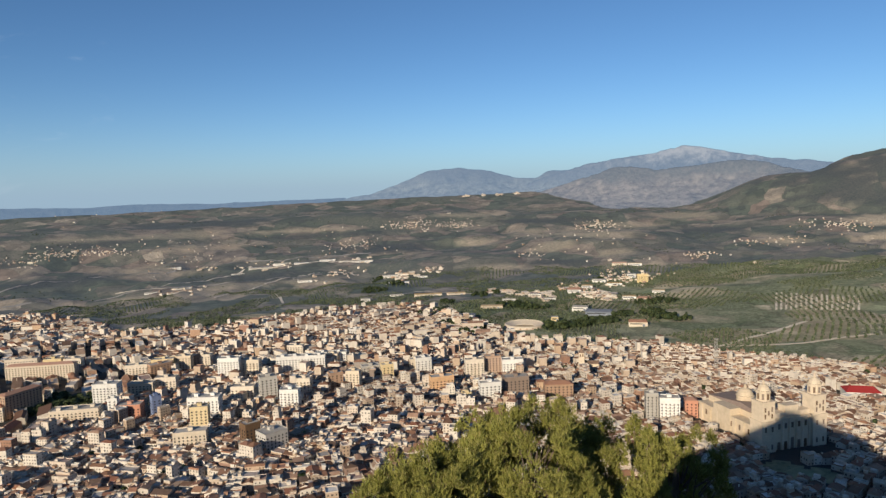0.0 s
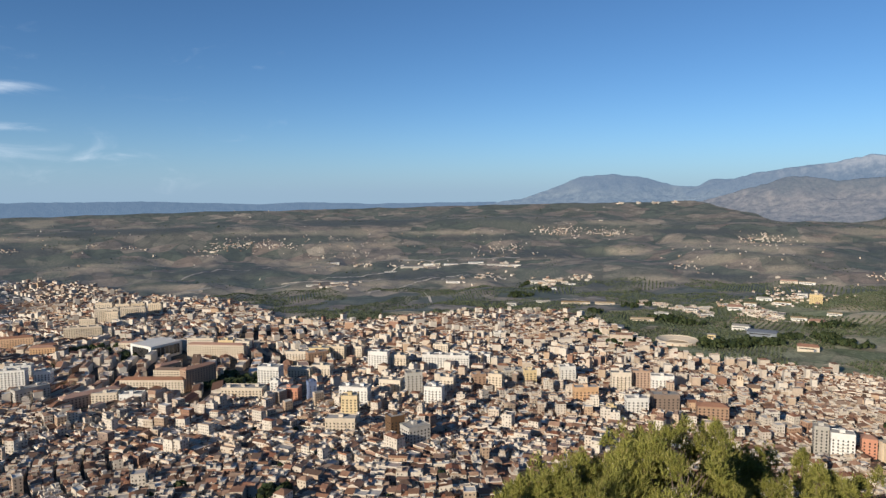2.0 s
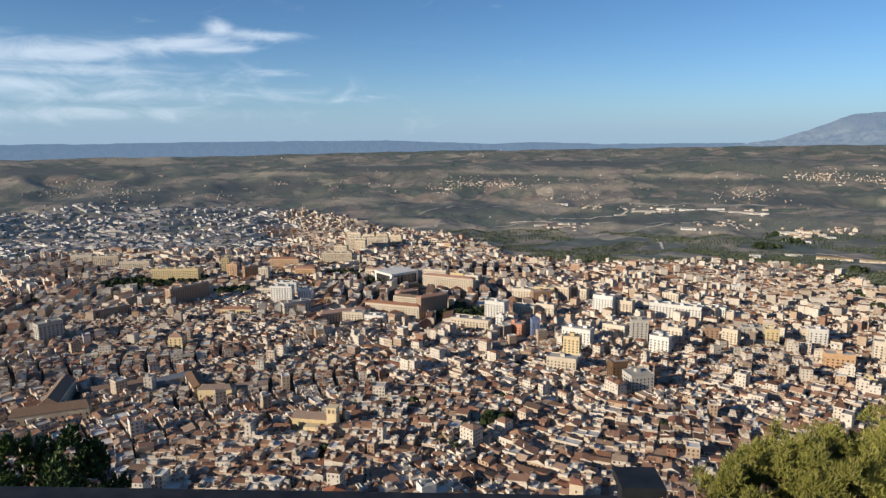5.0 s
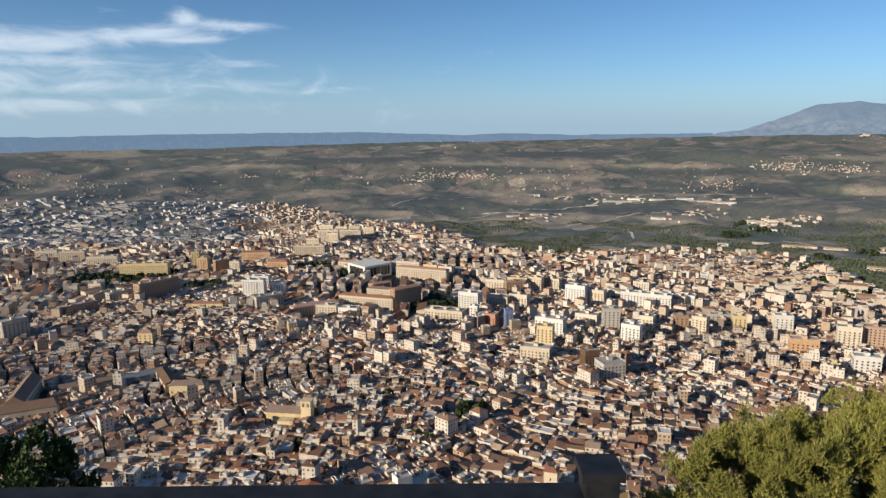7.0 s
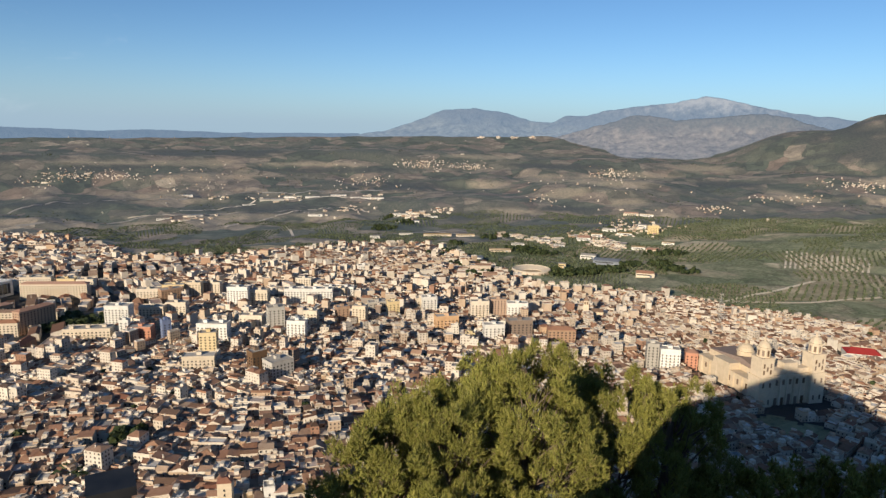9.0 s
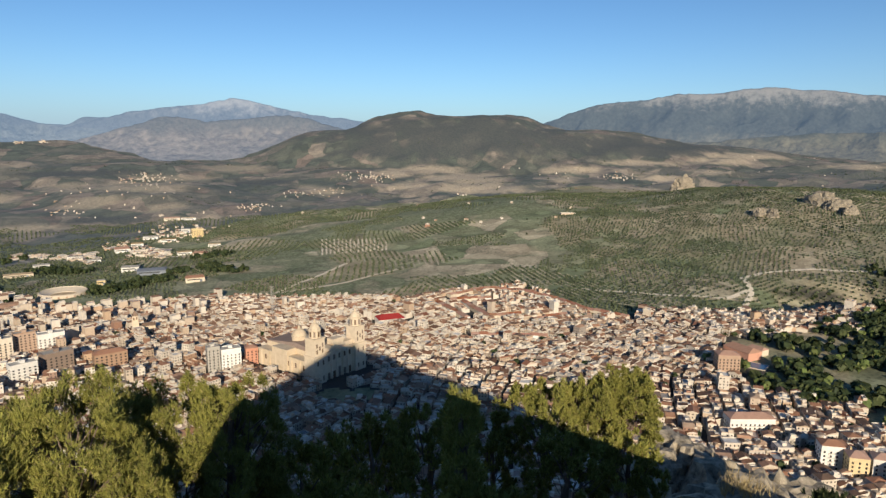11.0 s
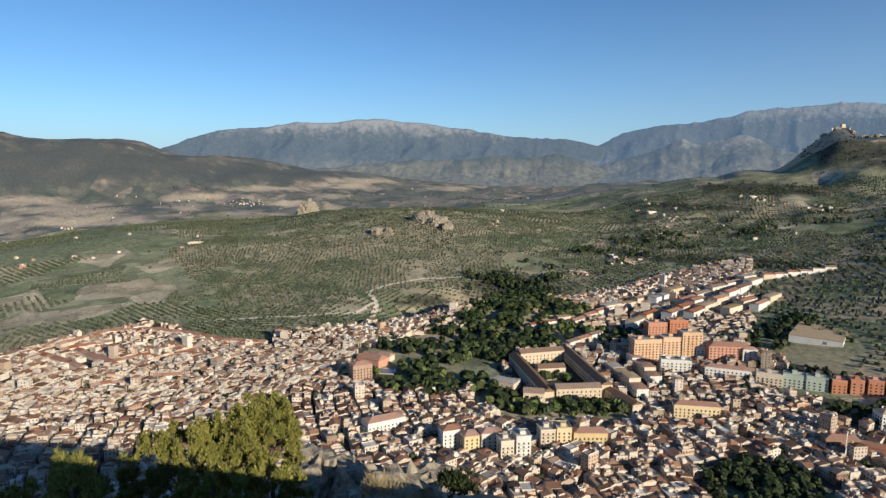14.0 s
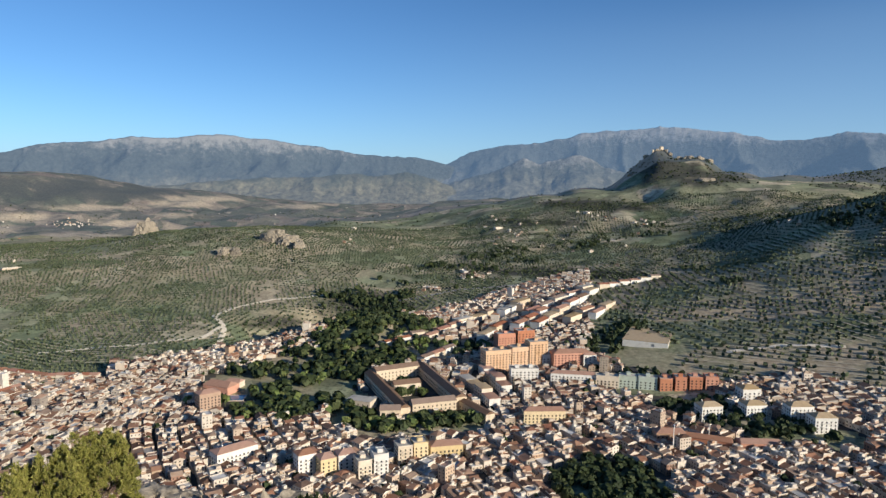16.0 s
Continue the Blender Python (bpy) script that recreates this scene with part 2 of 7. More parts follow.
FAR_HILLS = [
    (119.5, 1600, -1.5, 230, 170, 2.0),    # shaded flank at the far end
    (123.5, 1850, 0.3, 470, 600, 2.0),
    (122.5, 3500, 3.9, 560, 500, 2.0),
    (34.3, 4000, 1.4, 520, 420, 2.2),   # dark wooded mountain
    (41.0, 4000, 1.4, 520, 420, 2.2),
    (28.6, 4050, 0.1, 420, 380, 2.2),
    (49, 4000, 0.2, 620, 420, 2.2),
    (56.5, 4100, -0.9, 420, 300, 2.2),
    (-30.4, 3500, -2.6, 900, 260, 2.0),    # rolling country
    (-7.8, 3700, -2.1, 700, 260, 2.0),
    (13.7, 2750, -4.2, 330, 300, 2.0),
    (11.8, 3600, -2.5, 400, 260, 2.0),
    (29.4, 3300, -3.1, 420, 260, 2.0),
    (44.1, 3100, -3.7, 480, 260, 2.0),
    (2.9, 2500, -5.9, 260, 200, 2.0),
]
HILLS = NEAR_HILLS + FAR_HILLS


def base_height(az, r):
    s = np.interp(az, SLOPE_AZ, SLOPE)
    z = np.clip(s * (r - 650), -115, 400)
    near = np.minimum(r, 2300.0)
    e1 = np.degrees(np.arctan2(np.clip(s * (near - 650), -115, 400) - EYE, near))
    e2 = np.interp(az, HORIZON_AZ, HORIZON)
    t = np.clip((r - 2300) / (4300 - 2300), 0, 1.0)
    far = EYE + r * np.tan(np.radians(e1 + (e2 - e1) * t ** 0.8 - 2.6 * np.clip((r - 4300) / 600, 0, 1.2)))
    return np.where(r > 2300, far, z)


def hilltop(az, r):
    s = np.interp(az, FALL_AZ, FALL)
    reach = np.where((az > 45) & (az < 131), 80.0, 160.0)
    return EYE - 1.65 - s * np.maximum(r - 2.9, 0) - 1.8 * smooth01(3.4, 5.2, r) * smooth01(45, 15, az) * smooth01(-150, -120, az) - 0.35 * np.maximum(r - reach, 0)


def height(x, y):
    x, y = np.asarray(x, dtype=float), np.asarray(y, dtype=float)
    r = np.hypot(x, y) + 1e-6
    az = np.degrees(np.arctan2(x, y))
    z = base_height(az, r)
    wild = smooth01(900, 2600, r)
    z = z + wild * (1 - 0.8 * smooth01(3500, 4250, r)) * (20 * fbm(x / 420, y / 420, 4) + (r / 5000) * 85 * (fbm(x / 240 + 40, y / 240, 5, True) - 0.45))
    # ravines that run down the slopes under the castle hill, and the deep gully behind the park wood
    worn = smooth01(1500, 2000, r) * smooth01(4000, 3200, r) * smooth01(66, 82, az) * smooth01(128, 118, az)
    z = z - worn * 26 * (1 - fbm(x / 310 + 3, y / 310 + 5, 4, True))
    gx, gy = x - 1025, y - 398
    run, side = gx * 0.88 - gy * 0.478, gx * 0.478 + gy * 0.88
    z = z - 32 * np.exp(-((run / 120) ** 2 + (side / 50) ** 2))
    z = z + 46 * smooth01(2500, 2900, r) * smooth01(3900, 3400, r) * smooth01(14, 24, az) * smooth01(66, 56, az) * (fbm(x / 210 + 2, y / 210 + 8, 5, True) - 0.5)
    z = z + 7 * smooth01(1700, 2400, r) * smooth01(3900, 3300, r) * fbm(x / 75 + 11, y / 75, 4)
    grain, crags = 0.10 * fbm(x / 130, y / 130, 5), fbm(x / 150 + 7, y / 150, 5, True) - 0.6
    for ha, hr, he, ra, rr, power in HILLS:
        hx, hy = hr * math.sin(radians(ha)), hr * math.cos(radians(ha))
        top = EYE + hr * math.tan(radians(he))
        amp = top - float(base_height(np.array(float(ha)), np.array(float(hr))))
        ux, uy = math.sin(radians(ha)), math.cos(radians(ha))
        along, across = (x - hx) * ux + (y - hy) * uy, (x - hx) * uy - (y - hy) * ux
        k = np.exp(-((np.abs(along) / rr) ** power + (np.abs(across) / ra) ** power) * 0.8)
        lift = (top - z) * k
        z = np.where((k > 0.002) & (lift > 0), z + lift * (1 + grain + (0.30 if 2600 < hr < 3400 else 0.12) * crags), z)
    hz = hilltop(az, r)
    rough = smooth01(4, 60, r)
    hz = hz + rough * (3.0 * fbm(x / 28, y / 28, 5) + 1.2 * fbm(x / 6, y / 6, 4))
    return np.where(hz > z, hz, z)


def spot(az, r):
    """Point on the ground at an azimuth and a distance."""
    x, y = r * math.sin(radians(az)), r * math.cos(radians(az))
    return x, y, float(height(x, y))


MARCH = np.concatenate([np.arange(150, 2400, 4.0), np.arange(2400, 4310, 10.0)])


def sight(az, el):
    """The ground met at an azimuth and an elevation from the lookout."""
    x, y = MARCH * math.sin(radians(az)), MARCH * math.cos(radians(az))
    below = height(x, y) >= EYE + MARCH * math.tan(radians(el))
    k = int(np.argmax(below)) if below.any() else len(MARCH) - 1
    return float(x[k]), float(y[k]), float(height(x[k], y[k])), float(MARCH[k])


EDGE_AZ = (-78.4, -51.9, -45.1, -38.2, -32.3, -28.9, -26, -19.6, -14.7, -8.3, -2, 2, 7.8, 18.2, 23.5, 33.3, 37.7, 44.1, 51, 55.9, 60.8, 65.7, 75.5, 84.3, 90.2, 92.8, 93.4, 98, 103.9, 108.8, 114.7, 132.3)
EDGE = (2950, 2800, 2650, 2330, 2100, 1980, 1610, 1500, 1560, 1640, 1580, 1330, 1080, 1080, 1020, 985, 1030, 1050, 880, 930, 950, 985, 1020, 1200, 1360, 1400, 880, 800, 790, 835, 815, 815)
# azimuth, distance, radius of parks and woods within the city
PARKS = [(-31, 960, 45), (-29, 940, 40), (-33, 985, 45), (-34.5, 1010, 35), (-27.3, 520, 16), (-28.5, 522, 14), (-54, 1330, 60), (-57.5, 1350, 60), (-50, 1190, 35), (-38, 1230, 30), (-40.5, 1330, 40),
         (64, 800, 55), (67, 790, 60), (70, 800, 60), (68, 720, 45), (65, 705, 36), (71.5, 720, 40), (70, 860, 60), (74, 870, 60), (78, 880, 55), (67, 870, 36), (82, 890, 30), (73, 950, 50), (75.5, 985, 65), (79, 985, 40)]
PARKS2 = [(75, 625, 26), (79, 630, 26), (82.5, 640, 25), (73, 660, 30), (95.5, 545, 38), (93, 528, 28), (97.8, 525, 28), (93.5, 555, 25), (97.5, 545, 28), (104, 700, 30), (107, 690, 32), (110, 690, 30), (100.5, 720, 30), (27.5, 600, 24), (30, 600, 20),
          (97, 775, 40), (101, 765, 35), (94, 790, 25), (112, 690, 28)]


def in_park(x, y, grow=0.0):
    ok = np.zeros(np.shape(x), dtype=bool)
    for a, r, rad in PARKS + PARKS2:
        ok |= np.hypot(x - r * math.sin(radians(a)), y - r * math.cos(radians(a))) < rad + grow
    return ok


def in_city(x, y, grow=0.0):
    r, az = np.hypot(x, y), np.degrees(np.arctan2(x, y))
    return (r > 372 - grow) & (r < np.interp(az, EDGE_AZ, EDGE) + grow) & (az > -80) & (az < 135)


# ---- ground: one sheet, then the far country to the horizon ----
# azimuth, elevation, half width, half height of bare soil and stubble
BARE = [(38.9, -3.9, 3.3, 0.5), (26.4, -4.9, 1.9, 0.4), (29.4, -9.6, 3.2, 0.8), (43.7, -9.9, 2.2, 0.6), (15.4, -3.8, 2.4, 0.3), (11.6, -4.3, 2.9, 0.4), (32.5, -3.4, 1.9, 0.4),
        (24.1, -12.4, 2.9, 0.6), (7.9, -4.3, 1.9, 0.4), (-56.1, -1.9, 2.9, 0.4), (-43.9, -2.1, 1.4, 0.3), (-42.2, -4.0, 1.4, 0.3), (-29.0, -8.5, 1.7, 0.4), (-17.5, -7.7, 2.9, 0.25),
        (-10.7, -7.7, 2.9, 0.5), (-27.0, -3.3, 4.5, 0.3), (-21.3, -3.3, 3.9, 0.3)]
BARE2 = [(-24.1, -6.1, 3.4, 0.6), (-36.6, -2.7, 1.9, 0.3), (64.1, -10.2, 4.3, 0.6), (47.2, -3.9, 1.4, 0.4), (68.4, -2.3, 1.9, 0.2), (59.2, -2.1, 2.9, 0.3), (34, -4.6, 2.6, 0.4),
         (69.8, -9.6, 5.8, 0.6), (99.5, -14.3, 3.4, 1.1), (109.7, -12.3, 5.3, 1.9), (58.3, -3.0, 1.4, 0.2), (67.8, -17.7, 2.4, 0.8), (65.5, -17.4, 0.8, 0.2), (60, -7.5, 3, 0.7), (66, -7.6, 4, 0.7), (56, -9.5, 2, 0.5), (72, -7.8, 3, 0.6), (85, -5.0, 2.5, 0.3), (91, -4.4, 2.2, 0.3), (98, -5.4, 3, 0.4), (20, -3.0, 3, 0.3), (3, -5.0, 2, 0.3)]
BARE3 = [(-40, -5.6, 4, 0.3), (-20, -4.4, 4, 0.3), (5, -7.2, 2.5, 0.3), (-46, -3.2, 4, 0.2), (-35, -7.4, 3, 0.3), (20, -8.0, 2, 0.4), (9, -5.6, 2, 0.3), (-12, -3.4, 5, 0.2), (2, -2.6, 4, 0.2), (50.8, -4.7, 4, 0.5), (36, -3.2, 3, 0.4), (40, -4.7, 5, 0.5), (53.2, -2.4, 3, 0.25), (60, -1.7, 4, 0.3), (68.5, -2.25, 1.9, 0.15), (47.5, -3.1, 3, 0.3), (55, -3.6, 2, 0.3), (-21.0, -8.11, 2.9, 0.24), (-15.7, -9.10, 0.9, 0.34), (14.4, -4.49, 2.4, 0.48), (9.1, -5.20, 2.2, 0.39), (-4.5, -9.88, 1.4, 0.39), (-18.2, -7.46, 1.4, 0.19), (14.6, -6.09, 1.7, 0.48), (17.8, -7.07, 1.0, 0.58), (-24.7, -8.06, 2.4, 0.19)]
WOODED = [(-48, -4.2, 6, 0.5), (-30, -6.3, 5, 0.4), (-15, -7.0, 4, 0.4), (-58, -5.0, 5, 0.4), (-5, -5.2, 5, 0.35), (-38, -2.9, 7, 0.3), (-20, -2.5, 8, 0.3), (0, -7.6, 4, 0.35), (-62, -2.6, 6, 0.3), (-28, -3.6, 5, 0.25), (10, -6.8, 3, 0.3), (-10, -3.9, 5, 0.25), (8, -3.2, 5, 0.25), (22, -4.2, 3, 0.3)]
# the patch at 66, -12.0 paints the gully's shade in as dark scrub
WOODED += [(38, -0.4, 12, 2.1), (52, -1.1, 8, 1.1), (98.3, 1.3, 3.2, 1.3), (102, 0.5, 3.5, 0.8), (92.5, -1.8, 4, 0.5), (88, -3.4, 4, 0.3), (94, -7.5, 5, 0.3), (117, -3.0, 3.5, 1.4), (116, 1.0, 6, 1.6), (90, -7.6, 9, 0.45), (74, -10.6, 4, 1.0), (66, -12.0, 2.6, 0.6), (95, -2.0, 4, 0.4)]


def patchy(x, y, z, patches):
    r = np.hypot(x, y)
    az, el = np.degrees(np.arctan2(x, y)), np.degrees(np.arctan2(z - EYE, r))
    ragged = 0.6 * fbm(x / 90, y / 90, 5) + 0.35 * fbm(x / 25, y / 25, 2)
    out = np.zeros(x.shape)
    for a, e, wa, we in patches:
        d = np.sqrt(((az - a) / wa) ** 2 + ((el - e) / we) ** 2) + ragged
        out = np.maximum(out, smooth01(1.2, 0.6, d))
    return out


# ---- plots of olive ground: the nearer slopes are farmed in small plots, some freshly tilled ----
PLOT_RS = np.random.RandomState(77)
PLOTS = np.array([(gx + PLOT_RS.uniform(-48, 48), gy + PLOT_RS.uniform(-48, 48)) for gx in np.arange(-1500, 2500, 115) for gy in np.arange(-900, 2500, 115)])
PLOT_AZ, PLOT_R = np.degrees(np.arctan2(PLOTS[:, 0], PLOTS[:, 1])), np.hypot(PLOTS[:, 0], PLOTS[:, 1])
PLOT_OPEN = PLOT_RS.rand(len(PLOTS)) < np.interp(PLOT_AZ, (-60, 12, 25, 44, 52, 76, 84, 98, 104, 126), (0.12, 0.12, 0.22, 0.2, 0.48, 0.48, 0.35, 0.35, 0.85, 0.85))


def plot_of(x, y):
    out = np.empty(len(x), dtype=int)
    wx, wy = x + 22 * fbm(x / 60, y / 60, 3), y + 22 * fbm(x / 60 + 31, y / 60, 3)
    for k in range(0, len(x), 20000):
        m = slice(k, k + 20000)
        out[m] = np.argmin((wx[m, None] - PLOTS[None, :, 0]) ** 2 + (wy[m, None] - PLOTS[None, :, 1]) ** 2, 1)
    return out


def tilled(x, y):
    r = np.hypot(x, y).ravel()
    az = np.degrees(np.arctan2(x, y)).ravel()
    out = np.zeros(len(r))
    near = np.where((r > 800) & (r < 2500) & (az > -50) & (az < 128))[0]
    out[near] = PLOT_OPEN[plot_of(x.ravel()[near], y.ravel()[near])]
    return (out * smooth01(2450, 2150, r) * np.clip(0.75 + 0.8 * fbm(x.ravel() / 50, y.ravel() / 50, 3), 0.25, 1)).reshape(x.shape)


def build_ground():
    az = np.radians(np.concatenate([np.arange(-82, 132, 0.45), np.arange(132, 278, 4.0)]))
    lookout = np.concatenate([[0.5, 1.5, 2.6, 3.5], np.geomspace(4.5, 350, 70)])
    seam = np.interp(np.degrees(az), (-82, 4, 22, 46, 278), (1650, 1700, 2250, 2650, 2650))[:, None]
    for k in range(2):
        if k == 0:
            r = np.hstack([np.tile(lookout, (len(az), 1)), 356 * (seam / 356) ** np.linspace(0, 1, 180)])
        else:
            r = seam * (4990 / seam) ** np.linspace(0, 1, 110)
        a = np.tile(az[:, None], (1, r.shape[1]))
        x, y = r * np.sin(a), r * np.cos(a)
        z = height(x, y)
        na, nr = a.shape
        i = np.arange(na * nr).reshape(na, nr)
        j = np.roll(i, -1, axis=0)
        quads = np.stack([i[:, :-1], i[:, 1:], j[:, 1:], j[:, :-1]], -1).reshape(-1, 4)[:, ::-1]
        verts = np.stack([x, y, z], -1).reshape(-1, 3)
        bare, wooded = np.maximum((0.45 if k == 0 else np.where((a > 0.5) & (a < 2), 0.85, 0.5)) * patchy(x, y, z, BARE + BARE2 + BARE3), np.where((a > 1.66) & (a < 2.2) & (r < 1350), 1.0, 0.6) * tilled(x, y)).ravel(), 0.95 * patchy(x, y, z, WOODED).ravel()
        if k == 0:
            cx, cy = verts[quads, 0].mean(1), verts[quads, 1].mean(1)
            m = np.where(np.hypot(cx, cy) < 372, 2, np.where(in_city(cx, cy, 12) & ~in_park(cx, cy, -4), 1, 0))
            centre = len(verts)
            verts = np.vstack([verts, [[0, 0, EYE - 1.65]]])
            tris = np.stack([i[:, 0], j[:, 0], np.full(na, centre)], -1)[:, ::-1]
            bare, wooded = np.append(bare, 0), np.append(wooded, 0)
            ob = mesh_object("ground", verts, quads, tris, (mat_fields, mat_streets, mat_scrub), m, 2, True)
            tagged(ob, "olive slopes and city ground below a rocky hill", "ground", kind="structure")
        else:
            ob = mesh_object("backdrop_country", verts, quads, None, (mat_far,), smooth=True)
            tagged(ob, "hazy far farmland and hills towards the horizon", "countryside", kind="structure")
        for key, val in (("bare", bare), ("wooded", wooded)):
            at = ob.data.attributes.new(key, "FLOAT", "POINT")
            at.data.foreach_set("value", val.astype(np.float32))


build_ground()


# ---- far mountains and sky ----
# haze colour that the far slopes emit themselves
HAZE_GLOW = (0.27, 0.41, 0.62)


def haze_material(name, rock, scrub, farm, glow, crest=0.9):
    """Far mountains with haze painted on as a blue glow of their own: farmed feet, dark scrub above, bare rock at the
    crest.
    """
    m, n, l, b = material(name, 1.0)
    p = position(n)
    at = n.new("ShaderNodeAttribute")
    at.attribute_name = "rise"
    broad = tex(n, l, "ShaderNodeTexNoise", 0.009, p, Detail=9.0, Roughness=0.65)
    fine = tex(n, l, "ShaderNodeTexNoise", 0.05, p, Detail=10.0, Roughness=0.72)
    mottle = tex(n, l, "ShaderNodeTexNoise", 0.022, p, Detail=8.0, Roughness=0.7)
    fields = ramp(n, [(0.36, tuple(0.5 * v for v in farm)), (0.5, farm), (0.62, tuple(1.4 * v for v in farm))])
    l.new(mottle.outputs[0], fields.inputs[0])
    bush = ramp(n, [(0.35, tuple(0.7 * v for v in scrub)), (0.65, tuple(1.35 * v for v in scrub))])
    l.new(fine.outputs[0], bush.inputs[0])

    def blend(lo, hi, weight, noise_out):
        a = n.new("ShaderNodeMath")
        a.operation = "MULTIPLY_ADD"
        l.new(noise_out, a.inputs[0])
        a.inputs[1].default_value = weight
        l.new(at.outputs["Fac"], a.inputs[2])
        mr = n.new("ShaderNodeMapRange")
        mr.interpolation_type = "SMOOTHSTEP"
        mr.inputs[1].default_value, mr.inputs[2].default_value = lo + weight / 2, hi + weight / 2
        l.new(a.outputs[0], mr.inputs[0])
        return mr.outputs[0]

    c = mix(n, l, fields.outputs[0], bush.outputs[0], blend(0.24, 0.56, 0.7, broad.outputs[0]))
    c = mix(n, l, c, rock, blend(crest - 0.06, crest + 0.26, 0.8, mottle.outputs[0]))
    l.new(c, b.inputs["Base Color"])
    b.inputs["Emission Color"].default_value = (*HAZE_GLOW, 1)
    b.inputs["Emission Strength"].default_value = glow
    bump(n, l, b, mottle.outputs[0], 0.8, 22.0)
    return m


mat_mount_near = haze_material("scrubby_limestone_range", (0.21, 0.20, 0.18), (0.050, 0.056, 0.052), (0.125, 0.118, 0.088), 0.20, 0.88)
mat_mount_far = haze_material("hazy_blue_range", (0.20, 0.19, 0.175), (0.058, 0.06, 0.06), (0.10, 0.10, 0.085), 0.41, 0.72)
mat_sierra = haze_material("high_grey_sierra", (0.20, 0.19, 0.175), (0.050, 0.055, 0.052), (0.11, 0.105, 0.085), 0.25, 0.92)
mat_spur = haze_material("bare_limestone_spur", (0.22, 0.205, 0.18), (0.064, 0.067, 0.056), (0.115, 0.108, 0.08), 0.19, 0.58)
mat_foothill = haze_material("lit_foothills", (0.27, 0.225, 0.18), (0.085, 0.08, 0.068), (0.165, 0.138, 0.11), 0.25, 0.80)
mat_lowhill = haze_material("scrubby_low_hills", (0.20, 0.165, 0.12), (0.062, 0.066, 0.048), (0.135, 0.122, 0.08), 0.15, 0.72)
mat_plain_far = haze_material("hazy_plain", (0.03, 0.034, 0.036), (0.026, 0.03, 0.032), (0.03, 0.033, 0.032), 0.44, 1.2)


def mountain(label, crest, top_r, depth, mat, relief, foot=-2.4, seed=0.0, rugged=1.0):
    """A range from its skyline: (azimuth, elevation) knots; ridges and valleys branch down from the crest to the foot."""
    ka, ke = zip(*crest)
    az = np.arange(ka[0], ka[-1] + 0.01, 0.16)
    v = np.concatenate([np.linspace(0, 1.0, 56), [1.06, 1.2]])
    a, w = np.meshgrid(az, v, indexing="ij")
    e = np.interp(a, ka, ke)
    for _ in range(2):
        e[1:-1] = (e[:-2] + 2 * e[1:-1] + e[2:]) / 4
    e = e + rugged * (0.12 * fbm(a * 0.7 + seed, a * 0 + seed, 5) + 0.16 * (fbm(a * 1.3 + seed, a * 0 + 3, 5, True) - 0.5))
    face = np.minimum(w, 1.0)
    r = top_r - depth * (1 - w)
    x, y = r * np.sin(np.radians(a)), r * np.cos(np.radians(a))
    wx, wy = x + 90 * fbm(x / 300 + seed, y / 300, 3), y + 90 * fbm(x / 300, y / 300 + seed, 3)
    fine = np.clip(fbm(wx / 330 + seed, wy / 330 + seed, 6, True) * 1.35 - 0.25, 0, 1)
    spur = np.clip(fbm(wx / 760 + seed, wy / 760 - seed, 3, True) * 1.6 - 0.4, 0, 1)
    ridge = 0.45 * fine + 0.55 * spur
    low, high = EYE + (top_r - depth) * np.tan(np.radians(foot)), EYE + top_r * np.tan(np.radians(e))
    rough = min(relief * 1.25, 0.85) * smooth01(1.0, 0.80, face)
    z = low + (high - low) * (0.5 * face + 0.5 * face ** 2) ** 0.9 * (1 - rough + rough * ridge * 1.25)
    z = np.where(w > 1, high - (w - 1) * 500, z)
    na, nr = a.shape
    i = np.arange(na * nr).reshape(na, nr)
    quads = np.stack([i[:-1, :-1], i[1:, :-1], i[1:, 1:], i[:-1, 1:]], -1).reshape(-1, 4)
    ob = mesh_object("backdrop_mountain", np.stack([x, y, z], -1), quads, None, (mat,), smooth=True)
    rise = np.clip((z - low) / 430 + 0.12 * (ridge - 0.5) + 0.10 * smooth01(0.9, 1.0, face) * fbm(a * 0.5 + seed, a * 0, 3), 0, 2)
    ob.data.attributes.new("rise", "FLOAT", "POINT").data.foreach_set("value", rise.ravel().astype(np.float32))
    return tagged(ob, label, "mountain", kind="structure")


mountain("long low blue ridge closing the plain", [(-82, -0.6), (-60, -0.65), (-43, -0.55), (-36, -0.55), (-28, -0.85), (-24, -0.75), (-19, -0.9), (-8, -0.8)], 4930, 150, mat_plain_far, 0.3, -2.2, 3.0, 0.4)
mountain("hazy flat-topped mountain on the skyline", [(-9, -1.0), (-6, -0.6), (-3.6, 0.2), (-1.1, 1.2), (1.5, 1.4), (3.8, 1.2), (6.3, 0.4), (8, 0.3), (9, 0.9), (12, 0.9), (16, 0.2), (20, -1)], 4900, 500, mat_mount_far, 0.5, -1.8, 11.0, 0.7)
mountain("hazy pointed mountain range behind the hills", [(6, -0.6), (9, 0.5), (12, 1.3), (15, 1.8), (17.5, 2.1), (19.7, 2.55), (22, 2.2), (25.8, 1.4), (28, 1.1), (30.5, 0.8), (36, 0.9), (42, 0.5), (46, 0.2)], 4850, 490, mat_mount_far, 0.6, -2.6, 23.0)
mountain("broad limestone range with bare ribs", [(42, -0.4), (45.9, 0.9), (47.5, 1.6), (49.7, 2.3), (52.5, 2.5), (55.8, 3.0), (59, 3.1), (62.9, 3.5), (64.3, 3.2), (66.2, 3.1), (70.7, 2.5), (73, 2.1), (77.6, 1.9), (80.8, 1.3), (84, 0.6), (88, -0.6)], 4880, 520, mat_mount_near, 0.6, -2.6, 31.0)
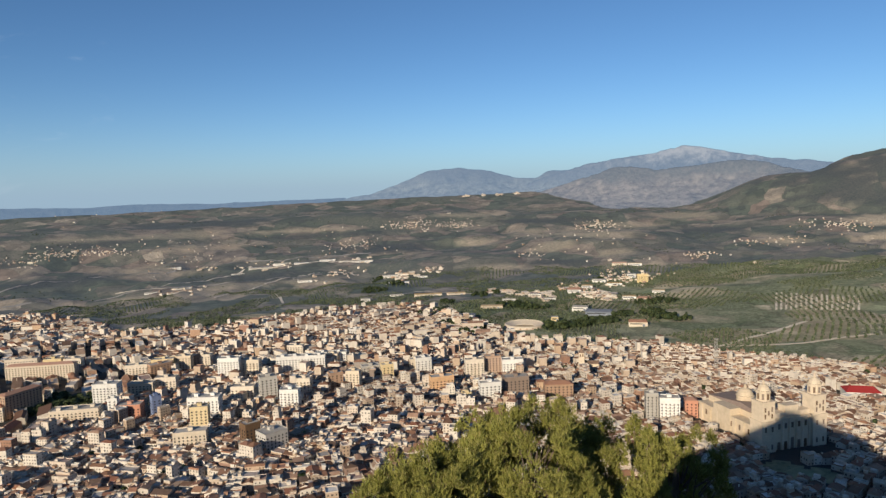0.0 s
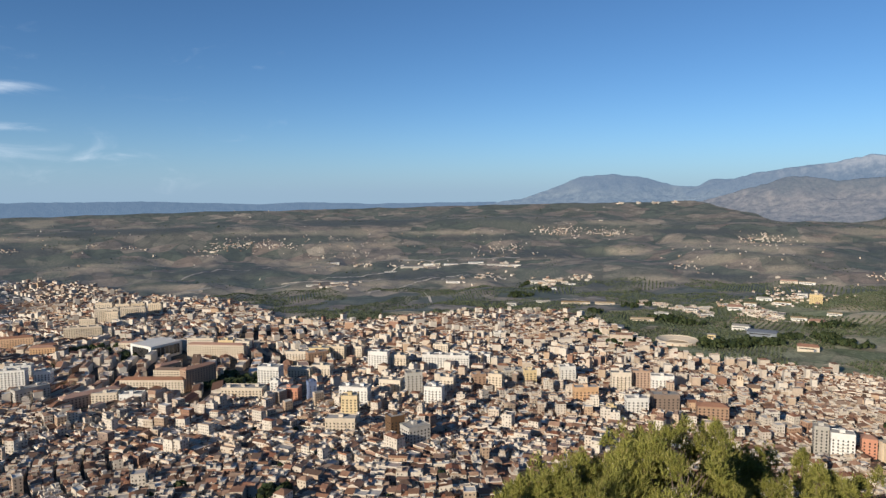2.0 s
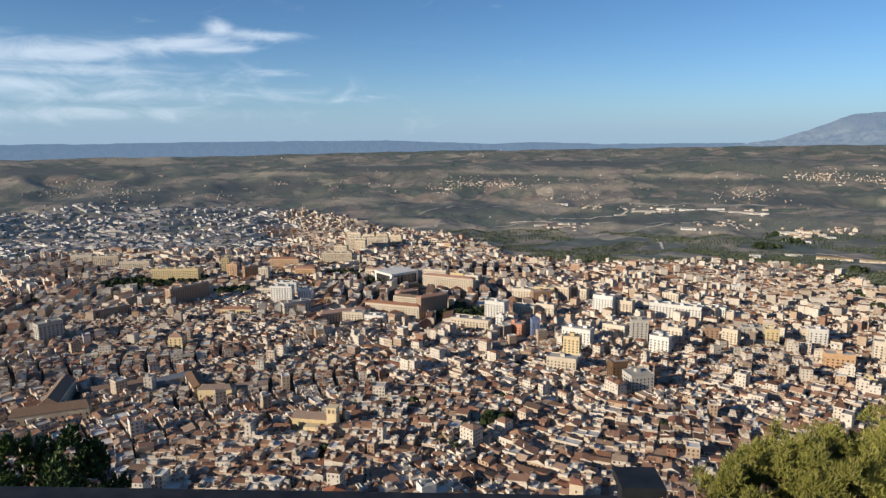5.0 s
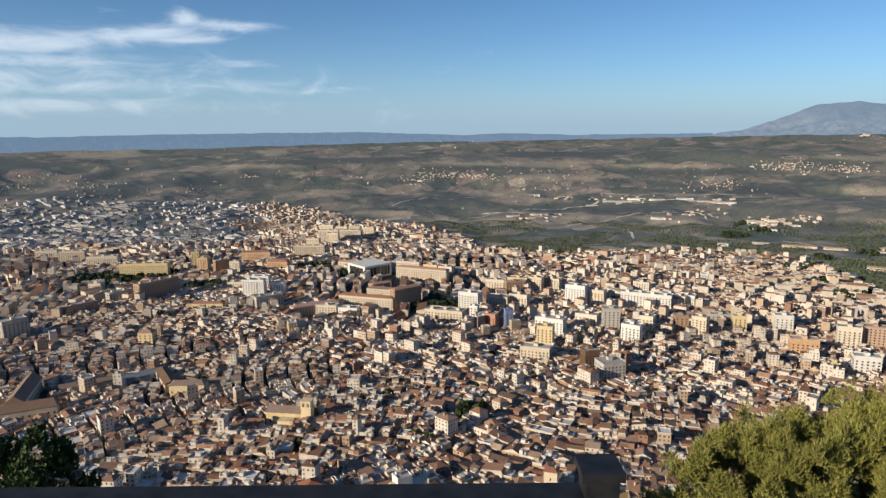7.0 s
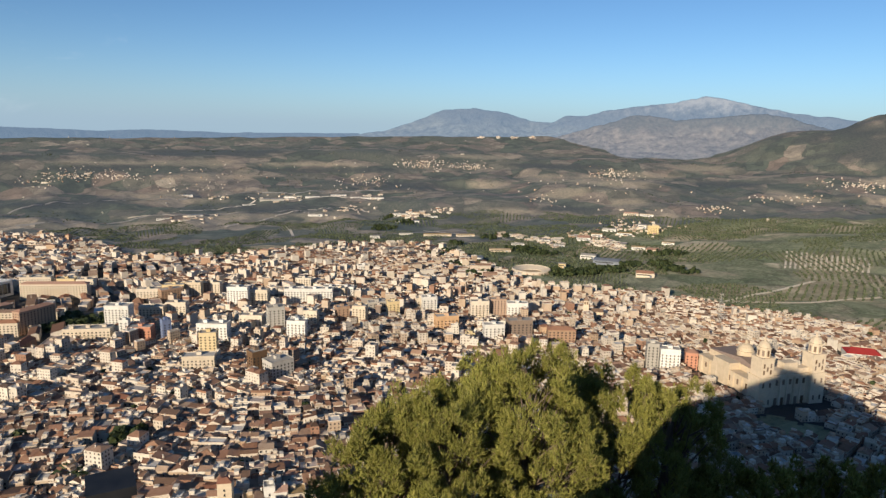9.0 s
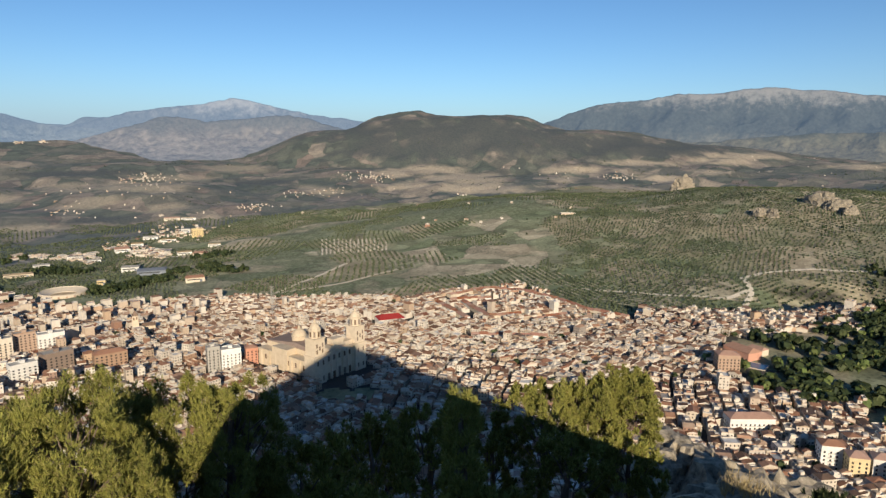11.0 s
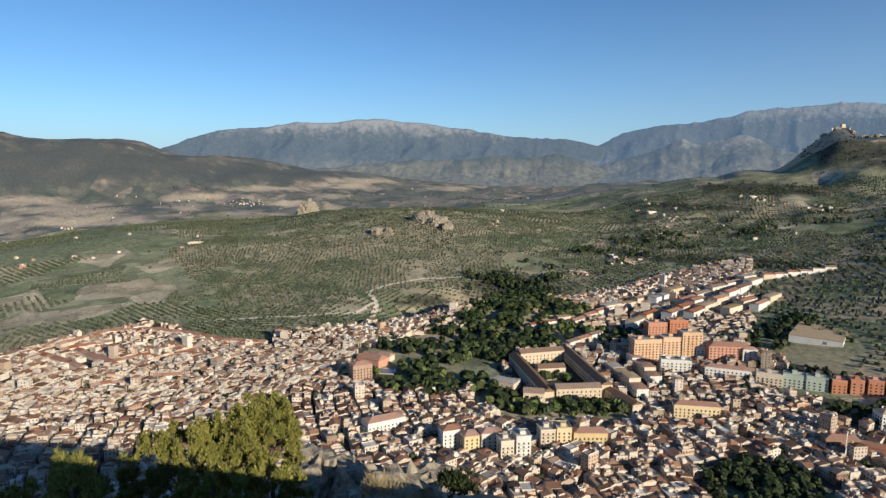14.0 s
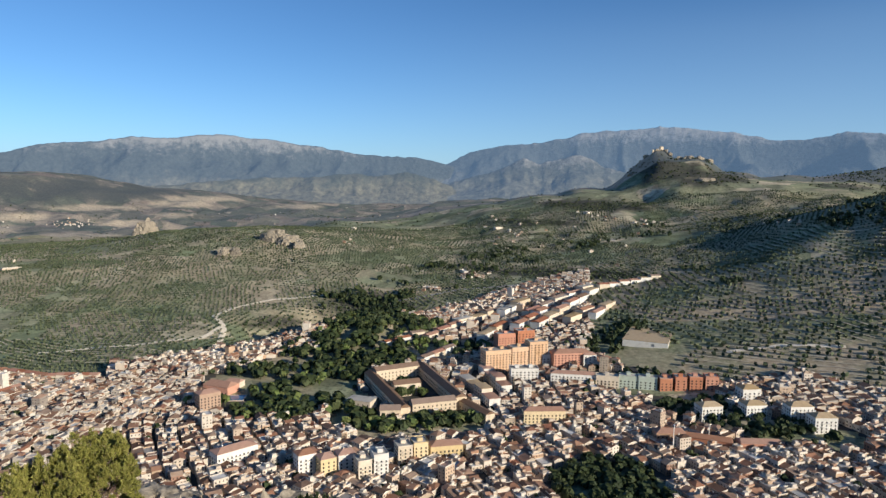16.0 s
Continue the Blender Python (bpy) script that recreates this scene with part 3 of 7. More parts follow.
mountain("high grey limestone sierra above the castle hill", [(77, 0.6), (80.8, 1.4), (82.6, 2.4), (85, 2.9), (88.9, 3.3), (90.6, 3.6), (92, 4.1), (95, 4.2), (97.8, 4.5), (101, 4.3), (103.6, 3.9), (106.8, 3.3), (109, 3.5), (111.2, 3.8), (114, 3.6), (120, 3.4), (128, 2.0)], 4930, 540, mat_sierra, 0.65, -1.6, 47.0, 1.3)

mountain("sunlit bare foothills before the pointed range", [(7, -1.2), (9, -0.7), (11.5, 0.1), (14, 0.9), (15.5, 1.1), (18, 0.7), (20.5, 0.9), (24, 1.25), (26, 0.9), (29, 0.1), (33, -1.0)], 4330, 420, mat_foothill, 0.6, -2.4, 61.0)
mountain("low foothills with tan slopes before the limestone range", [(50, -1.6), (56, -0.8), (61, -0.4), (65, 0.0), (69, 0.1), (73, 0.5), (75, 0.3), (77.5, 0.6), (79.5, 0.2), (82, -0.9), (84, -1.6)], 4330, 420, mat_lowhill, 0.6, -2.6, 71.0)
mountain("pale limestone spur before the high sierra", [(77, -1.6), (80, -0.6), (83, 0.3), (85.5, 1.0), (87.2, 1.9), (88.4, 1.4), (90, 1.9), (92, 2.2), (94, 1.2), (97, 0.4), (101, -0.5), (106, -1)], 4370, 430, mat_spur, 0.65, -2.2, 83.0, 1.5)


def build_haze():
    """A glowing sheet added behind the mountains: it paints pale haze along the horizon, thinning upwards."""
    m = bpy.data.materials.new("horizon_haze")
    m.use_nodes = True
    n, l = m.node_tree.nodes, m.node_tree.links
    n.clear()
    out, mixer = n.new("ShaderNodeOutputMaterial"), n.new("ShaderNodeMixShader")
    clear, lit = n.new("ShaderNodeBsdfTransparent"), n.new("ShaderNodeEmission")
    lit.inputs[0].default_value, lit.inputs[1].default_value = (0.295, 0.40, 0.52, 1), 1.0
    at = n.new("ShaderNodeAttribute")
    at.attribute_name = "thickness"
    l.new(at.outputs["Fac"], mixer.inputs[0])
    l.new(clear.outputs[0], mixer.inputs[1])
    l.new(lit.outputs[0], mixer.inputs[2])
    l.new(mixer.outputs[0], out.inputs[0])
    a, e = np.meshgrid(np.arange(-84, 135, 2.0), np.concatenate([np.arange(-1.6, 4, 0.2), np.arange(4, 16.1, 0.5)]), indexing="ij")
    # the painted haze reaches higher on the right, to brighten the sky there
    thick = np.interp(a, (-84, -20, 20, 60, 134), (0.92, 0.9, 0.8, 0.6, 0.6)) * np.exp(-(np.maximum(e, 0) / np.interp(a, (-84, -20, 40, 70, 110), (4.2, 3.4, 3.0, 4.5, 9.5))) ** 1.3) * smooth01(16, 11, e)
    r = 4972.0
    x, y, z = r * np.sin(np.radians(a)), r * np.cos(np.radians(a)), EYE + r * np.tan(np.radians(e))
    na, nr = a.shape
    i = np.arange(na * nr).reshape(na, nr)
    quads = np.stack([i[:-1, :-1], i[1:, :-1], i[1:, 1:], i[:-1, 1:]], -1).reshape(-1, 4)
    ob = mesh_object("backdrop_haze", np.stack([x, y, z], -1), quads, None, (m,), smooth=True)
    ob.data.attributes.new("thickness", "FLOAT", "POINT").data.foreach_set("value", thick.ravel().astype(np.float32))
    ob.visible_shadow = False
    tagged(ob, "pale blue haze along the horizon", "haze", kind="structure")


build_haze()


def build_clouds():
    m = bpy.data.materials.new("thin_cloud")
    m.use_nodes = True
    n, l = m.node_tree.nodes, m.node_tree.links
    n.clear()
    out, mixer = n.new("ShaderNodeOutputMaterial"), n.new("ShaderNodeMixShader")
    clear, lit = n.new("ShaderNodeBsdfTransparent"), n.new("ShaderNodeEmission")
    lit.inputs[0].default_value, lit.inputs[1].default_value = (0.80, 0.86, 0.95, 1), 0.90
    uv = n.new("ShaderNodeTexCoord").outputs["Generated"]
    mp = n.new("ShaderNodeMapping")
    mp.inputs["Scale"].default_value = (5.0, 5.0, 5.5)
    l.new(uv, mp.inputs[0])
    t = tex(n, l, "ShaderNodeTexNoise", 1.5, mp.outputs[0], Detail=10.0, Roughness=0.6, Distortion=0.9)
    at = n.new("ShaderNodeAttribute")
    at.attribute_name = "thickness"
    mul = n.new("ShaderNodeMath")
    mul.operation = "MULTIPLY_ADD"
    l.new(at.outputs["Fac"], mul.inputs[0])
    mul.inputs[1].default_value = 0.62
    l.new(t.outputs[0], mul.inputs[2])
    mr = n.new("ShaderNodeMapRange")
    mr.interpolation_type = "SMOOTHSTEP"
    mr.inputs[1].default_value, mr.inputs[2].default_value, mr.inputs[4].default_value = 0.56, 1.32, 0.74
    l.new(mul.outputs[0], mr.inputs[0])
    l.new(mr.outputs[0], mixer.inputs[0])
    l.new(clear.outputs[0], mixer.inputs[1])
    l.new(lit.outputs[0], mixer.inputs[2])
    l.new(mixer.outputs[0], out.inputs[0])
    az, el = np.arange(-84, -25, 0.5), np.arange(0.0, 12.5, 0.25)
    a, e = np.meshgrid(az, el, indexing="ij")
    wisp = lambda ca, ce, wa, we, tilt: np.exp(-((a - ca) / wa) ** 2 - ((e - ce - tilt * (a - ca)) / we) ** 2)
    thick = np.maximum.reduce([wisp(-47.0, 7.7, 3.6, 0.5, 0.01), wisp(-49.8, 8.1, 1.3, 0.75, -0.15), wisp(-54, 6.7, 8, 0.7, 0.09), wisp(-60, 6.0, 8, 1.0, 0.05), wisp(-50, 6.6, 4, 0.35, 0.05), wisp(-68, 5.6, 9, 1.3, 0.02),
                               0.8 * wisp(-60, 4.7, 12, 0.7, 0.03), 0.72 * wisp(-64, 3.7, 14, 0.9, 0.02), 0.66 * wisp(-54, 3.0, 15, 0.8, 0.01), 0.6 * wisp(-39, 2.9, 5, 0.3, 0.06), 0.66 * wisp(-46, 4.9, 3, 0.3, -0.03), 0.55 * wisp(-60, 1.6, 22, 0.8, 0)])
    r = 4960.0
    x, y, z = r * np.sin(np.radians(a)), r * np.cos(np.radians(a)), EYE + r * np.tan(np.radians(e))
    na, nr = a.shape
    i = np.arange(na * nr).reshape(na, nr)
    quads = np.stack([i[:-1, :-1], i[1:, :-1], i[1:, 1:], i[:-1, 1:]], -1).reshape(-1, 4)
    ob = mesh_object("backdrop_cloud", np.stack([x, y, z], -1), quads, None, (m,), smooth=True)
    at = ob.data.attributes.new("thickness", "FLOAT", "POINT")
    at.data.foreach_set("value", thick.ravel().astype(np.float32))
    ob.visible_shadow = False
    tagged(ob, "thin wispy white clouds low over the plain", "cloud", kind="structure")


build_clouds()

# ---- the city: row upon row of houses, district by district ----
CLEAR = []      # azimuth, distance, radius: ground kept free of common houses


def clear_of(x, y):
    ok = np.ones(len(x), dtype=bool)
    for a, r, rad in CLEAR:
        ok &= np.hypot(x - r * math.sin(radians(a)), y - r * math.cos(radians(a))) > rad
    return ok


def box_faces(n, stride, offset=0):
    """Four side quads of n boxes of eight corners each (bottom ring, then top ring)."""
    b = (np.arange(n) * stride + offset)[:, None, None]
    side = np.array([[0, 1, 5, 4], [1, 2, 6, 5], [2, 3, 7, 6], [3, 0, 4, 7]])[None]
    return (b + side).reshape(-1, 4)


def ring(w, d, z):
    """The four corners of rectangles w by d at height z."""
    return np.stack([np.stack([sx * w / 2, sy * d / 2, z], -1) for sx, sy in ((-1, -1), (1, -1), (1, 1), (-1, 1))], 1)


def turned(v, yaw, cx, cy):
    c, s = np.cos(yaw)[:, None], np.sin(yaw)[:, None]
    out = v.copy()
    out[..., 0] = v[..., 0] * c - v[..., 1] * s + cx[:, None]
    out[..., 1] = v[..., 0] * s + v[..., 1] * c + cy[:, None]
    return out


def house_mass(name, label, H, windows=True, mats=None):
    """Many joined houses. H: dict of arrays cx cy z w d h yaw kind(0 gable, 1 hip, 2 flat) rh."""
    V, Q, T, QM, TM, count = [], [], [], [], [], [0]

    def put(v, q=None, qm=0, t=None, tm=0):
        n = v.reshape(-1, 3)
        if q is not None and len(q):
            Q.append(q + count[0]), QM.append(np.full(len(q), qm) if np.isscalar(qm) else qm)
        if t is not None and len(t):
            T.append(t + count[0]), TM.append(np.full(len(t), tm) if np.isscalar(tm) else tm)
        V.append(n)
        count[0] += len(n)

    cx, cy, z, w, d, h, yaw, kind, rh = (H[k] for k in ("cx", "cy", "z", "w", "d", "h", "yaw", "kind", "rh"))
    n = len(cx)
    v = np.concatenate([ring(w, d, z - 4), ring(w, d, z + h)], 1)
    put(turned(v, yaw, cx, cy), box_faces(n, 8), 0)
    # pitched roofs with an overhang
    p = np.where(kind < 2)[0]
    o = 0.25
    W, D, top = w[p] + 2 * o, d[p] + 2 * o, z[p] + h[p] - 0.05
    inset = np.where(kind[p] == 1, np.minimum(D * 0.45, W * 0.4), 0.0)
    off = np.where(kind[p] == 0, np.where(RS.rand(len(p)) < 0.3, RS.choice([-0.44, 0.44], len(p)), RS.uniform(-0.22, 0.22, len(p))), 0.0) * D
    ridge = np.stack([np.stack([-W / 2 + inset, off, top + rh[p]], -1), np.stack([W / 2 - inset, off, top + rh[p]], -1)], 1)
    v = np.concatenate([ring(W, D, top), ridge], 1)
    b = (np.arange(len(p)) * 6)[:, None]
    q = np.concatenate([b + np.array([[0, 1, 5, 4]]), b + np.array([[2, 3, 4, 5]])])
    t = np.concatenate([b + np.array([[1, 2, 5]]), b + np.array([[3, 0, 4]])])
    tm = np.concatenate([np.where(kind[p] == 1, 1, 0)] * 2)
    put(turned(v, yaw[p], cx[p], cy[p]), q, 1, t, tm)
    # flat roofs: parapet, floor and a stair head
    f = np.where(kind == 2)[0]
    if len(f):
        W, D, top = w[f], d[f], z[f] + h[f]
        v = np.concatenate([ring(W, D, top), ring(W, D, top + 0.9), ring(W - 0.5, D - 0.5, top + 0.9), ring(W - 0.5, D - 0.5, top + 0.05)], 1)
        b = (np.arange(len(f)) * 16)[:, None]
        q = [b + np.array([[k, (k + 1) % 4, 4 + (k + 1) % 4, 4 + k]]) for k in range(4)]
        q += [b + np.array([[4 + k, 4 + (k + 1) % 4, 8 + (k + 1) % 4, 8 + k]]) for k in range(4)]
        q += [b + np.array([[8 + k, 8 + (k + 1) % 4, 12 + (k + 1) % 4, 12 + k]]) for k in range(4)]
        put(turned(v, yaw[f], cx[f], cy[f]), np.concatenate(q), 0)
        put(turned(ring(W - 0.5, D - 0.5, top + 0.06), yaw[f], cx[f], cy[f]), np.arange(4 * len(f)).reshape(-1, 4), 2)
        k = f[RS.rand(len(f)) < 0.7]
        W, D, top = RS.uniform(2.2, 3.6, len(k)), RS.uniform(2.4, 4.5, len(k)), z[k] + h[k]
        v = np.concatenate([ring(W, D, top), ring(W, D, top + 2.5)], 1)
        v[..., 0] += (RS.uniform(-0.3, 0.3, len(k)) * w[k])[:, None]
        v[..., 1] += (RS.uniform(-0.3, 0.3, len(k)) * d[k])[:, None]
        q = np.concatenate([box_faces(len(k), 8), (np.arange(len(k)) * 8)[:, None] + np.array([[4, 5, 6, 7]])])
        put(turned(v, yaw[k], cx[k], cy[k]), q, 0)
    # chimneys
    k = p[RS.rand(len(p)) < 0.35]
    one = np.ones(len(k))
    v = np.concatenate([ring(0.8 * one, 0.8 * one, z[k] + h[k]), ring(0.8 * one, 0.8 * one, z[k] + h[k] + rh[k] + 0.8)], 1)
    v[..., 0] += (RS.uniform(-0.3, 0.3, len(k)) * w[k])[:, None]
    v[..., 1] += (RS.uniform(-0.25, 0.25, len(k)) * d[k])[:, None]
    put(turned(v, yaw[k], cx[k], cy[k]), np.concatenate([box_faces(len(k), 8), (np.arange(len(k)) * 8)[:, None] + np.array([[4, 5, 6, 7]])]), 0)
    # windows, storey by storey on all four sides
    if windows:
        idx, wv = [], []
        for side in range(4):
            along = w if side % 2 == 0 else d
            for level in range(7):
                for col in range(7):
                    cols = np.maximum((along / 2.7).astype(int), 1)
                    ok = (level * 3.0 + 2.9 < h) & (col < cols) & (RS.rand(n) < 0.86)
                    s = np.where(ok)[0]
                    if not len(s):
                        continue
                    u = ((col + 0.5) / cols[s] - 0.5) * along[s]
                    lo, hi = z[s] + level * 3.0 + 0.9, z[s] + level * 3.0 + 2.25
                    half = np.where(RS.rand(len(s)) < 0.2, 0.75, 0.5)
                    out = (d[s] if side % 2 == 0 else w[s]) / 2 + 0.05
                    c = []
                    for du, zz in ((-1, lo), (1, lo), (1, hi), (-1, hi)):
                        uu = u + du * half
                        c.append(np.stack({0: (uu, -out, zz), 1: (out, uu, zz), 2: (-uu, out, zz), 3: (-out, -uu, zz)}[side], -1))
                    wv.append(turned(np.stack(c, 1), yaw[s], cx[s], cy[s]))
        wv = np.concatenate(wv)
        put(wv, np.arange(4 * len(wv)).reshape(-1, 4), 3)
    ob = mesh_object(name, np.concatenate(V), np.concatenate(Q), np.concatenate(T) if T else None, mats or (mat_wall, mat_roof, mat_terrace, mat_window), np.concatenate(QM), np.concatenate(TM) if TM else None)
    return tagged(ob, label, "houses", kind="stuff")


RS = np.random.RandomState(11)
LOFTS = {}
GAPS = []    # empty lots, some with a tree


def lay_out_city():
    """Lots in rows, back to back, with lanes between; each district has its own bearing."""
    seeds, angle = [], []
    for gx in np.arange(-2900, 1700, 150):
        for gy in np.arange(-900, 2700, 150):
            sx, sy = gx + RS.uniform(-60, 60), gy + RS.uniform(-60, 60)
            if in_city(np.array([sx]), np.array([sy]), 120)[0]:
                seeds.append((sx, sy))
                angle.append(0.7 * math.sin(sx / 310 + 1) + 0.6 * math.cos(sy / 270) + RS.uniform(-0.45, 0.45))
    seeds = np.array(seeds)
    parts = []
    for k, (sx, sy) in enumerate(seeds):
        r = math.hypot(sx, sy)
        az = math.degrees(math.atan2(sx, sy))
        newer = smooth01(800, 1500, r) * (1.0 if az < 0 else 0.3 if az < 12 else 0.06)
        lotw, lotd = RS.uniform(6.8, 10.2) * (1 + 0.12 * newer), RS.uniform(8.4, 11.5) * (1 + 0.08 * newer)
        lane = RS.uniform(2.4, 4.2) * (1 + 1.6 * newer) * (0.75 if az > 40 else 1)
        sheds = az < -46 and r > 1850
        slabs = (az < -26 and 900 < r <= 1900 and RS.rand() < 0.5) or (-40 < az < 14 and 780 < r < 1350 and RS.rand() < 0.2)
        if sheds:
            lotw, lotd, lane = RS.uniform(13, 28), RS.uniform(12, 26), RS.uniform(10, 18)
        elif slabs:
            lotw, lotd, lane = RS.uniform(14, 26) if az < -26 else RS.uniform(12, 17), RS.uniform(11.5, 14), RS.uniform(9, 15)
        rows, cols = np.arange(-15, 16), np.arange(-23, 24)
        X, Y, W, D = [], [], [], []
        for j in rows:
            # party walls at uneven spacing; a side lane here and there
            b = cols * lotw + RS.uniform(-0.32, 0.32, len(cols)) * lotw + RS.uniform(0, 60)
            b = b - 60 + np.cumsum(RS.rand(len(cols)) < 0.12) * lane
            wide, dp = np.diff(b), lotd * RS.uniform(0.72, 1.12, len(cols) - 1)
            X.append((b[1:] + b[:-1]) / 2), W.append(wide + 0.05)
            Y.append(j * (lotd + lane) + np.zeros(len(wide)) if slabs else j * lotd + math.floor(j / 2) * lane + RS.uniform(-1, 1, len(wide)) + np.zeros(len(wide))), D.append(dp)
        u, vv, w, d = np.concatenate(X), np.concatenate(Y), np.concatenate(W), np.concatenate(D)
        bend = RS.uniform(-0.003, 0.003)
        vv = vv + bend * u * u
        c, s = math.cos(angle[k]), math.sin(angle[k])
        x, y = sx + u * c - vv * s, sy + u * s + vv * c
        near = np.argmin((x[:, None] - seeds[None, :, 0]) ** 2 + (y[:, None] - seeds[None, :, 1]) ** 2, 1)
        ok = (near == k) & in_city(x, y) & clear_of(x, y) & (w < (50 if sheds else 46 if slabs else 26))
        gone = ok & (RS.rand(len(x)) < (0.45 if sheds else 0.14 if slabs else 0.09 if az > 40 else 0.05))
        GAPS.append(np.stack([x[gone], y[gone]], -1))
        ok &= ~gone
        x, y, w, d, u = x[ok], y[ok], w[ok], d[ok], u[ok]
        n = len(x)
        if not n:
            continue
        tall = RS.rand(n) < (0.03 if az < 12 else 0.012) + 0.07 * newer + (0.07 if -40 < az < 14 and 700 < r < 1250 else 0)
        h = np.where(tall, RS.choice([12.5, 15.5, 18.5], n), RS.choice([-2.6, -1.2, -0.6, 0, 0, 0, 0.5, 1.0, 2.6], n) + (RS.uniform(5.8, 7.6) if az < 12 else RS.uniform(5.2, 7.0))) + RS.uniform(-0.4, 0.4, n)
        kind = np.where(tall, np.where(RS.rand(n) < 0.6, 2, 1), RS.choice([0, 0, 0, 0, 1, 2, 2, 2], n))
        if sheds:
            h, kind = RS.uniform(3.0, 5.5, n), RS.choice([0, 0, 2], n)
        elif slabs:
            h, kind = RS.choice([6.5, 9.5, 12.5, 15.5], n, p=[0.3, 0.35, 0.25, 0.1]) + RS.uniform(-0.5, 0.5, n), RS.choice([0, 1, 2, 2], n)
        spin = np.where((RS.rand(n) < 0.3) & (w > d * 0.8), math.pi / 2, 0.0)
        w, d = np.where(spin > 0, d, w), np.where(spin > 0, w, d)
        parts.append(dict(tin=np.full(n, sheds), cx=x, cy=y, z=height(x, y), w=w, d=d, h=h, yaw=angle[k] + 2 * bend * u + spin + RS.uniform(-0.07, 0.07, n), kind=kind, rh=d * RS.uniform(0.13, 0.24, n)))
    H = {key: np.concatenate([p[key] for p in parts]) for key in parts[0]}
    # raised back parts, lofts and lean-tos that break up the roofs
    m = np.where((np.hypot(H["cx"], H["cy"]) < 1150) & (H["h"] < 12) & (RS.rand(len(H["cx"])) < np.where(np.arctan2(H["cx"], H["cy"]) > 0.25, 0.42, 0.40)))[0]
    n = len(m)
    fw, fd = RS.uniform(0.3, 0.6, n), RS.uniform(0.4, 0.9, n)
    du, dv = RS.choice([-1, 1], n) * (1 - fw) * 0.5 * H["w"][m], RS.choice([-1, 1], n) * (1 - fd) * 0.49 * H["d"][m]
    c, s = np.cos(H["yaw"][m]), np.sin(H["yaw"][m])
    loft = dict(cx=H["cx"][m] + du * c - dv * s, cy=H["cy"][m] + du * s + dv * c, z=H["z"][m], w=H["w"][m] * fw, d=H["d"][m] * fd * 0.99,
                h=H["h"][m] + RS.uniform(0.7, 2.4, n), yaw=H["yaw"][m], kind=RS.choice([0, 2, 2], n), rh=H["d"][m] * fd * 0.18)
    LOFTS.update(loft)
    return H


# ---- landmark buildings ----
def plain_paint(name, c, spread=0.06, rough=0.85):
    lo, hi = tuple(max(v - spread, 0.01) for v in c), tuple(min(v + spread, 0.9) for v in c)
    return island_paint(name, [(0, lo), (1, hi)], 0.13, 0.5, rough, "object")


PAINT = {
    "white": plain_paint("white_render", (0.70, 0.67, 0.61)), "cream": plain_paint("cream_render", (0.62, 0.53, 0.41)),
    "ochre": plain_paint("ochre_render", (0.66, 0.52, 0.30)), "orange": plain_paint("orange_brick", (0.62, 0.41, 0.25)),
    "brick": plain_paint("brown_brick", (0.40, 0.275, 0.195)), "redbrick": plain_paint("red_brick", (0.52, 0.25, 0.16)),
    "grey": plain_paint("grey_render", (0.42, 0.39, 0.34)), "brown": plain_paint("dark_brown_cladding", (0.20, 0.14, 0.10)),
    "mint": plain_paint("pale_green_render", (0.45, 0.50, 0.42)), "blue": plain_paint("blue_cladding", (0.18, 0.22, 0.34)),
    "stone": plain_paint("golden_limestone", (0.62, 0.51, 0.37)), "red": plain_paint("red_sheet_roof", (0.40, 0.06, 0.045)),
    "tile": plain_paint("red_clay_tiles", (0.40, 0.235, 0.165)), "tilebrown": plain_paint("weathered_clay_tiles", (0.25, 0.175, 0.13)),
    "tiledark": plain_paint("old_dark_tiles", (0.17, 0.12, 0.095)), "tilered": plain_paint("new_red_tiles", (0.36, 0.17, 0.11)),
    "tan": plain_paint("tan_gravel_roof", (0.44, 0.32, 0.18)), "slate": plain_paint("grey_metal_sheet", (0.22, 0.24, 0.27)),
}
mat_glass, gn, gl, gb = material("window_glass", 0.12)
gb.inputs["Base Color"].default_value = (0.03, 0.036, 0.045, 1)
gb.inputs["Specular IOR Level"].default_value = 0.6
gnoise = tex(gn, gl, "ShaderNodeTexNoise", 0.3, position(gn))
gramp = ramp(gn, [(0.35, (0.018, 0.02, 0.024)), (0.7, (0.07, 0.065, 0.06))])
gl.new(gnoise.outputs[0], gramp.inputs[0])
gl.new(gramp.outputs[0], gb.inputs["Base Color"])


def box_arrays(w, d, z0, z1, x=0.0, y=0.0):
    v = [(x + sx * w / 2, y + sy * d / 2, z) for z in (z0, z1) for sx, sy in ((-1, -1), (1, -1), (1, 1), (-1, 1))]
    q = [(0, 1, 5, 4), (1, 2, 6, 5), (2, 3, 7, 6), (3, 0, 4, 7), (4, 5, 6, 7), (3, 2, 1, 0)]
    return v, q


def joined(boxes):
    v, q = [], []
    for b in boxes:
        bv, bq = box_arrays(*b)
        q += [tuple(i + len(v) for i in f) for f in bq]
        v += bv
    return v, q


def part(name, vq, mat, parent, label="", tris=None, at=None):
    ob = mesh_object(name, vq[0], vq[1] if len(vq[1]) else None, tris, (mat,), parent=parent)
    if at is not None:
        ob.matrix_basis = at
    return tagged(ob, label)


def thing(name, x, y, z, yaw, label, category, group=""):
    e = new(name)
    e.matrix_basis = pose(x, y, z, 0, 0, math.degrees(yaw))
    return tagged(e, label, category, group)


